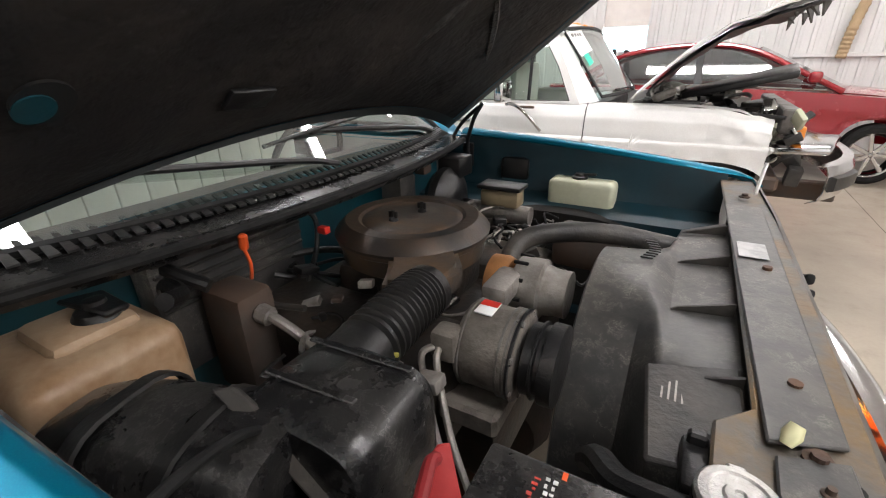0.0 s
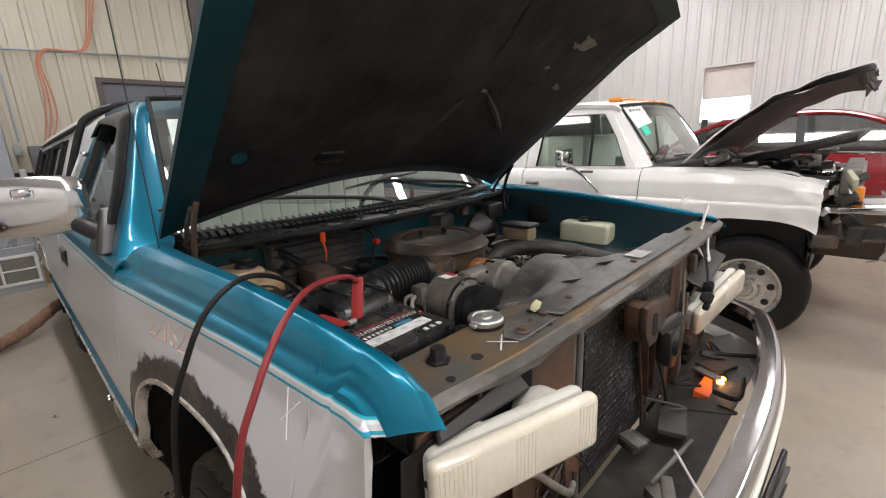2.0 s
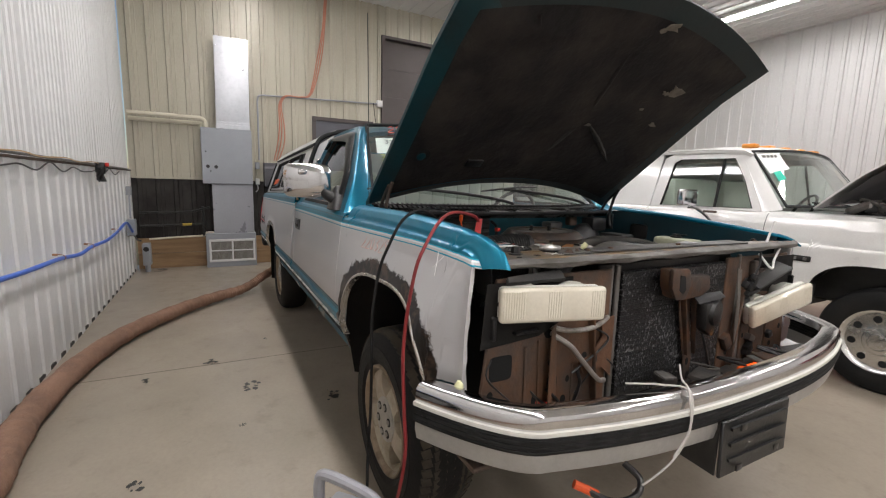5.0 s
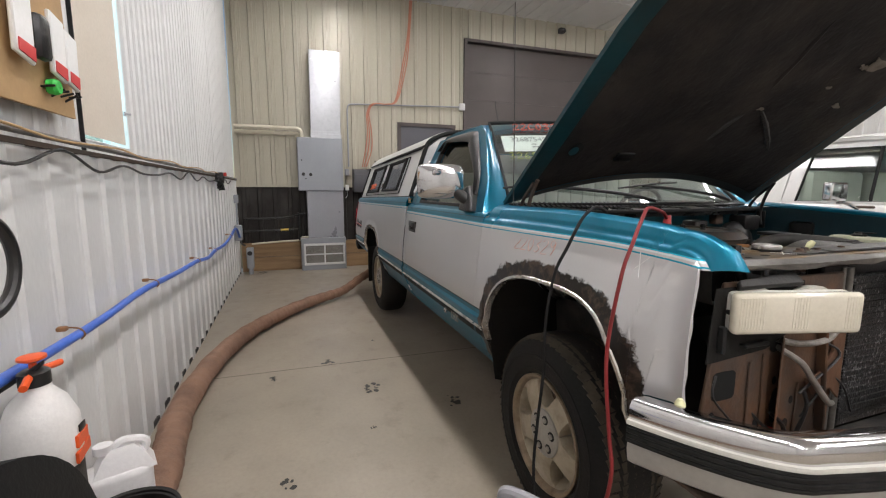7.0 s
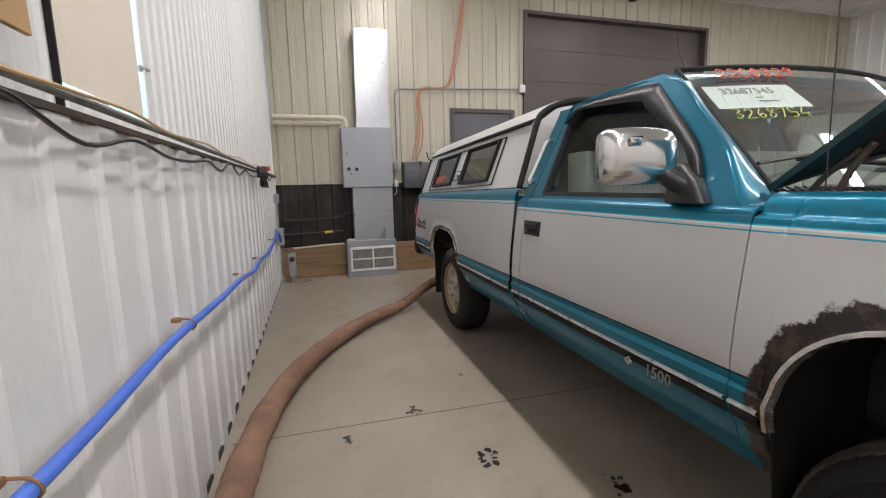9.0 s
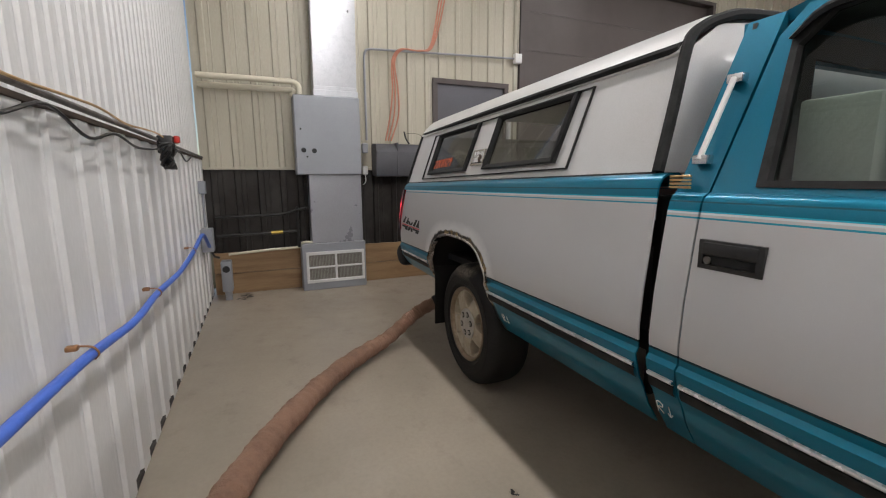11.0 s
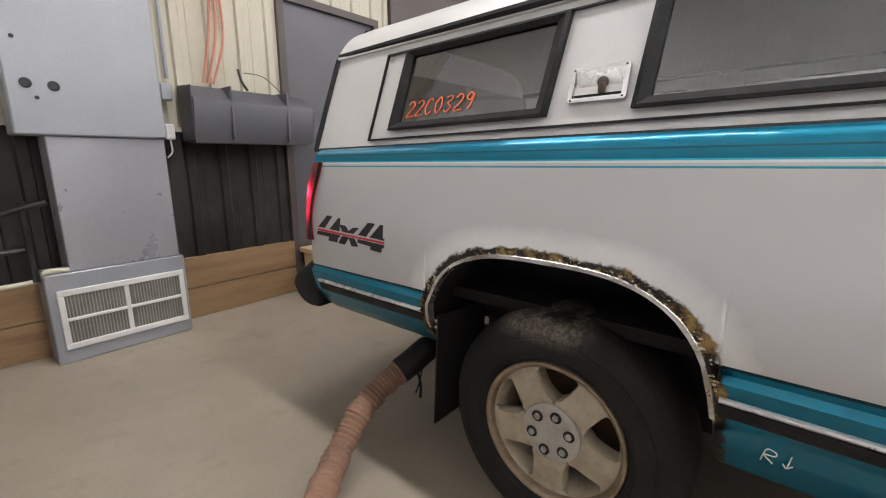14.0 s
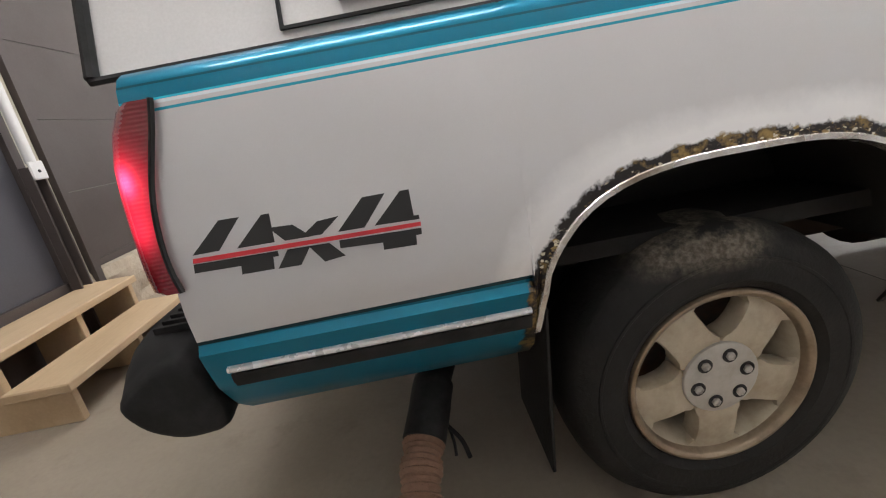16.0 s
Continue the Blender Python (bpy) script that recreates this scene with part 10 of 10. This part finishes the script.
box(bm, 0.10, 0.17, 0.02, 0.06, 0.12, 0.26, 0.02, 2)
part("black_case", bm, BLACK, bd)
bm = bm_new()
lathe(bm, (0.07, 0.02, 0.055), (0, 1, 0), [(0, 0.024), (0.02, 0.026), (0.03, 0.02)], 14)
part("green_cap", bm, plain("green_plastic", (0.05, 0.5, 0.08), 0.5), bd)
for i in range(7):
    bm = bm_new()
    rod(bm, (0.10 - i * 0.032, 0.01, 0.05 - 0.01 * (i % 3)), (0.10 - i * 0.032, 0.05, 0.055), 0.004, 6)
    part("hook", bm, BLACK, bd)
bm = bm_new()
slab(bm, [(-0.02, 0.02, 0.56), (0.18, 0.03, 0.70), (0.10, 0.03, 0.42), (0.04, 0.04, 0.52)], (0, 0.01, 0))
tagged(part("blue_rag", bm, surf("blue_cloth", (0.05, 0.22, 0.40), 0.8), bd), "")
# black coiled hose end hanging on the near wall
bm = bm_new()
pipe(bm, [(0.13 + 0.11 * math.cos(a * math.pi / 12), LY + 0.14, 1.15 + 0.11 * math.sin(a * math.pi / 12)) for a in range(-2, 25)], 0.014, 10, 2)
rod(bm, (0.13, LY + 0.01, 1.25), (0.13, LY + 0.17, 1.25), 0.01, 8)
tagged(part("coiled_hose", bm, BLACK), "black hose coil hanging on the white wall", "hose")

# exhaust extraction hose on the floor
bm = bm_new()
HZ = 0.074
fl = [(2.6, -2.30), (1.6, -2.33), (0.6, -2.36), (-0.2, -2.40), (-0.7, -2.42), (-1.3, -2.47), (-1.95, -2.42), (-2.5, -2.29), (-2.9, -2.12), (-3.28, -1.89), (-3.58, -1.66), (-3.78, -1.46)]
hp = [(x, y, HZ) for x, y in fl] + [(-3.90, -1.31, 0.08), (-3.97, -1.18, 0.125), (-4.0, -1.06, 0.20), (-3.99, -0.95, 0.265), (-3.97, -0.86, 0.305)]
rr = random.Random(6)
pipe(bm, hp, 0.08, 18, 26, lambda s, i: (0.074 - 0.026 * min(1.0, max(0.0, (s - 0.30) / 0.5))) + (0.0022 if s < 0.8 else 0.0035) * math.sin(i * 1.7) + 0.003 * math.sin(i * 0.37) + rr.uniform(-0.0018, 0.0018))
eh = tagged(part("exhaust_hose", bm, HOSE), "brown cloth-covered exhaust hose lying along the floor", "hose")
bm = bm_new()
pipe(bm, [(-3.972, -0.87, 0.302), (-3.95, -0.81, 0.335), (-3.93, -0.75, 0.37), (-3.90, -0.68, 0.40)], 0.054, 18, 6, lambda s, i: 0.055 if s < 0.75 else 0.046)
pipe(bm, [(-3.92, -0.82, 0.31), (-3.88, -0.84, 0.26), (-3.865, -0.86, 0.215)], 0.006, 6, 4)
pipe(bm, [(-3.91, -0.80, 0.30), (-3.90, -0.83, 0.25), (-3.90, -0.85, 0.22)], 0.004, 6, 4)
part("rubber_cuff", bm, TRIMBLACK, eh, "black rubber cuff")

# oil spots, each with droplets; floor joint
rr = random.Random(14)
OIL = plain("oil_stain", (0.012, 0.011, 0.010), 0.35)
for cx, cy, s in ((-1.40, -1.38, 0.075), (-1.92, -1.61, 0.05), (-1.04, -0.92, 0.06), (-1.75, -2.0, 0.035), (-2.3, -1.2, 0.025), (-0.55, -1.9, 0.04), (-0.9, -1.45, 0.02), (-5.95, -2.30, 0.10)):
    bm = bm_new()
    for k in range(14):
        a, r = rr.uniform(0, 6.28), s * rr.random() ** 0.7
        px, py, pr_ = cx + r * math.cos(a) * 1.3, cy + r * math.sin(a) * 0.8, s * rr.uniform(0.08, 0.40)
        bm.faces.new([bm.verts.new((px + pr_ * rr.uniform(0.5, 1.2) * math.cos(j * 0.7), py + pr_ * rr.uniform(0.5, 1.2) * math.sin(j * 0.7), 0.002 + 0.0001 * k)) for j in range(9)])
    o = part("oil_spot", bm, OIL, smooth=False)
    tagged(o, "dark splattered oil spot on the concrete", "stain", "oil spots", "stuff")
bm = bm_new()
for a, b in (((-1.90, LY + 0.05), (-1.62, 8.5)), ((2.0, LY + 0.05), (2.2, 8.5))):
    slab(bm, [(a[0] - 0.003, a[1], 0.0012), (a[0] + 0.003, a[1], 0.0012), (b[0] + 0.003, b[1], 0.0012), (b[0] - 0.003, b[1], 0.0012)], (0, 0, 0.0004))
tagged(part("trim", bm, plain("joint_dark", (0.10, 0.085, 0.07), 0.9), smooth=False), "saw-cut joints in the concrete floor", "joint", kind="structure")

# pump sprayer, jug, black pan, tyre by the near wall
sp = thing("pump_sprayer", (0.003, -2.48, 0.401), "white pump sprayer with orange handle and nozzle", "sprayer")
sp.scale = (0.67, 0.67, 0.67)
bm = bm_new()
lathe(bm, (0, 0, 0.28), (0, 0, 1), [(0, 0.10), (0.01, 0.12), (0.10, 0.125), (0.20, 0.12), (0.28, 0.09), (0.33, 0.05), (0.36, 0.045)], 32)
part("tank", bm, surf("white_tank", (0.72, 0.70, 0.68), 0.4, 0, (0.6, 0.57, 0.54), 0.3), sp)
bm = bm_new()
lathe(bm, (0, 0, 0.63), (0, 0, 1), [(0, 0.05), (0.05, 0.05), (0.06, 0.035)], 20)
slab(bm, [(-0.02, -0.12, 0.60), (0.02, -0.12, 0.60), (0.02, 0.03, 0.70), (-0.02, 0.03, 0.70)], (0, 0, 0.02), 0.004, 1)
part("neck", bm, BLACK, sp)
bm = bm_new()
rod(bm, (0, 0, 0.68), (0, 0, 0.73), 0.012, 10)
lathe(bm, (0, 0, 0.72), (0, 0, 1), [(0, 0.02), (0.012, 0.045), (0.022, 0.045), (0.026, 0.03)], 20)
pipe(bm, [(0.12, 0.02, 0.66), (0.0, 0, 0.675), (-0.13, 0.03, 0.665)], 0.014, 8, 4)
part("handle", bm, ORANGEPL, sp)
bm = bm_new()
slab(bm, [(-0.06, 0.113, 0.36), (0.04, 0.118, 0.36), (0.04, 0.118, 0.41), (-0.06, 0.113, 0.41)], (0, 0.012, 0), 0.002, 1)
slab(bm, [(-0.09, 0.105, 0.30), (0.05, 0.118, 0.30), (0.05, 0.118, 0.345), (-0.09, 0.105, 0.345)], (0, 0.012, 0), 0.002, 1)
part("print_bar", bm, ORANGEPL, sp)
bm = bm_new()
cbox(bm, (-0.01, 0.126, 0.43), (0.05, 0.006, 0.03), 0.002)
part("dark_label", bm, BLACK, sp)
cr = thing("crate", (0.0, -2.49, 0), "dark plastic crate under the sprayer", "crate")
bm = bm_new()
box(bm, -0.075, 0.06, -0.07, 0.07, 0.0, 0.589, 0.015, 2)
part("tub", bm, BLACK, cr)
jg = thing("fluid_jug", (-0.45, -2.49, 0), "white plastic fluid jug with pink label", "jug", rz=-70)
jg.scale = (1.1, 0.95, 1.02)
bm = bm_new()
box(bm, -0.10, 0.10, -0.07, 0.07, 0.0, 0.30, 0.035, 3)
rings(bm, [[(x * s - 0.02, y * s, z) for x, y in ((-0.09, -0.06), (0.09, -0.06), (0.09, 0.06), (-0.09, 0.06))] for s, z in ((1.0, 0.28), (0.6, 0.35), (0.36, 0.37))])
jb = part("jug_body", bm, surf("white_jug", (0.76, 0.74, 0.74), 0.4, 0, (0.66, 0.62, 0.63), 0.3), jg)
bm = bm_new()
pipe(bm, [(-0.06, 0, 0.29), (-0.085, 0, 0.36), (-0.03, 0, 0.385), (0.0, 0, 0.37)], 0.016, 8, 6)
part("grip", bm, bpy.data.materials["white_jug"], jg)
bm = bm_new()
lathe(bm, (0.03, 0, 0.36), (0, 0, 1), [(0, 0.028), (0.03, 0.028), (0.034, 0.02)], 18)
part("cap", bm, bpy.data.materials["white_jug"], jg)
bm = bm_new()
for i in range(9):
    cbox(bm, (rr.uniform(-0.07, 0.07), 0.071, rr.uniform(0.06, 0.17)), (rr.uniform(0.02, 0.06), 0.004, rr.uniform(0.02, 0.05)), 0.001)
part("pink_print", bm, plain("pink_print", (0.75, 0.10, 0.30), 0.5), jg)
pn = thing("drain_pan", (-0.19, -2.39, 0), "black plastic drain pan on the floor", "pan")
pn.scale = (0.72, 0.72, 1.15)
bm = bm_new()
lathe(bm, (0, 0, 0), (0, 0, 1), [(0, 0.17), (0.02, 0.19), (0.22, 0.21), (0.225, 0.222), (0.215, 0.218), (0.21, 0.20), (0.03, 0.18), (0.025, 0.0)], 36)
part("pan_body", bm, BLACK, pn)
tr = thing("spare_tyre", (0.49, -2.43, 0), "worn black tyre leaning at the white wall", "tyre")
tr.scale = (1.28, 1.0, 1.28)
bm = bm_new()
lathe(bm, (0, 0, 0.326), (0.05, 0.99, 0.06), [(-0.09, 0.20), (-0.10, 0.27), (-0.08, 0.32), (0.08, 0.32), (0.10, 0.27), (0.09, 0.20), (-0.09, 0.20)], 44, False)
part("tyre_body", bm, RUBBER, tr)

# jumper cables over the fender
for nm, mt, lab, pts, clamp in (("red", REDCABLE, "red jumper cable with clamp on the battery", [(0.275, -0.69, 1.232), (0.285, -0.72, 1.252), (0.33, -0.82, 1.268), (0.40, -0.91, 1.25), (0.44, -0.98, 1.18), (0.448, -1.02, 1.09), (0.445, -1.05, 0.88), (0.48, -1.06, 0.683), (0.505, -1.065, 0.568), (0.48, -1.075, 0.42), (0.44, -1.09, 0.30), (0.40, -1.13, 0.24)], 1),
                               ("black", TRIMBLACK, "black jumper cable draped over the fender", [(0.0, -0.66, 1.10), (0.08, -0.74, 1.20), (0.13, -0.82, 1.252), (0.165, -0.89, 1.262), (0.195, -0.96, 1.226), (0.19, -1.005, 1.14), (0.16, -1.025, 1.06), (0.147, -1.04, 0.95), (0.147, -1.05, 0.84), (0.145, -1.05, 0.695), (0.105, -1.04, 0.50), (0.105, -1.05, 0.32), (0.18, -1.08, 0.18), (0.30, -1.13, 0.15)], 0)):
    bm = bm_new()
    pipe(bm, pts, 0.0055, 10, 8)
    jc = tagged(part("jumper_cable", bm, mt), lab, "cable", "jumper cables")
    if clamp:
        for q, d in (([(0.262, -0.695, 1.225), (0.272, -0.685, 1.243), (0.312, -0.72, 1.172), (0.30, -0.732, 1.162)], (0.010, 0.010, 0)), ([(0.240, -0.79, 1.168), (0.258, -0.778, 1.178), (0.318, -0.748, 1.164), (0.302, -0.762, 1.158)], (0.004, 0.010, 0.008))):
            bm = bm_new()
            slab(bm, q, d, 0.003, 1)
            part("clamp_jaw", bm, surf("red_clamp", (0.32, 0.02, 0.02), 0.5) if "red_clamp" not in bpy.data.materials else bpy.data.materials["red_clamp"], jc)
        bm = bm_new()
        lathe(bm, (0.31, -0.742, 1.166), (0, 1, 0), [(0, 0.006), (0.018, 0.006)], 10)
        part("spring", bm, ALU, jc)
# booster pack on the floor by the front wheel
bp = thing("booster_pack", (0.37, -1.20, 0), "grey jump starter with a carrying handle", "jump starter", rz=42)
bm = bm_new()
box(bm, -0.12, 0.12, -0.08, 0.08, 0.0, 0.30, 0.025, 2)
part("case", bm, BLACK, bp)
bm = bm_new()
pipe(bm, [(-0.11, 0, 0.28), (-0.11, 0, 0.39), (-0.08, 0, 0.425), (0.07, 0, 0.40), (0.11, 0, 0.36), (0.11, 0, 0.28)], 0.018, 10, 5)
part("handle", bm, surf("grey_plastic", (0.30, 0.30, 0.32), 0.5), bp)
bm = bm_new()
box(bm, -0.10, 0.10, -0.085, 0.085, 0.27, 0.31, 0.012, 2)
part("top", bm, bpy.data.materials["grey_plastic"], bp)
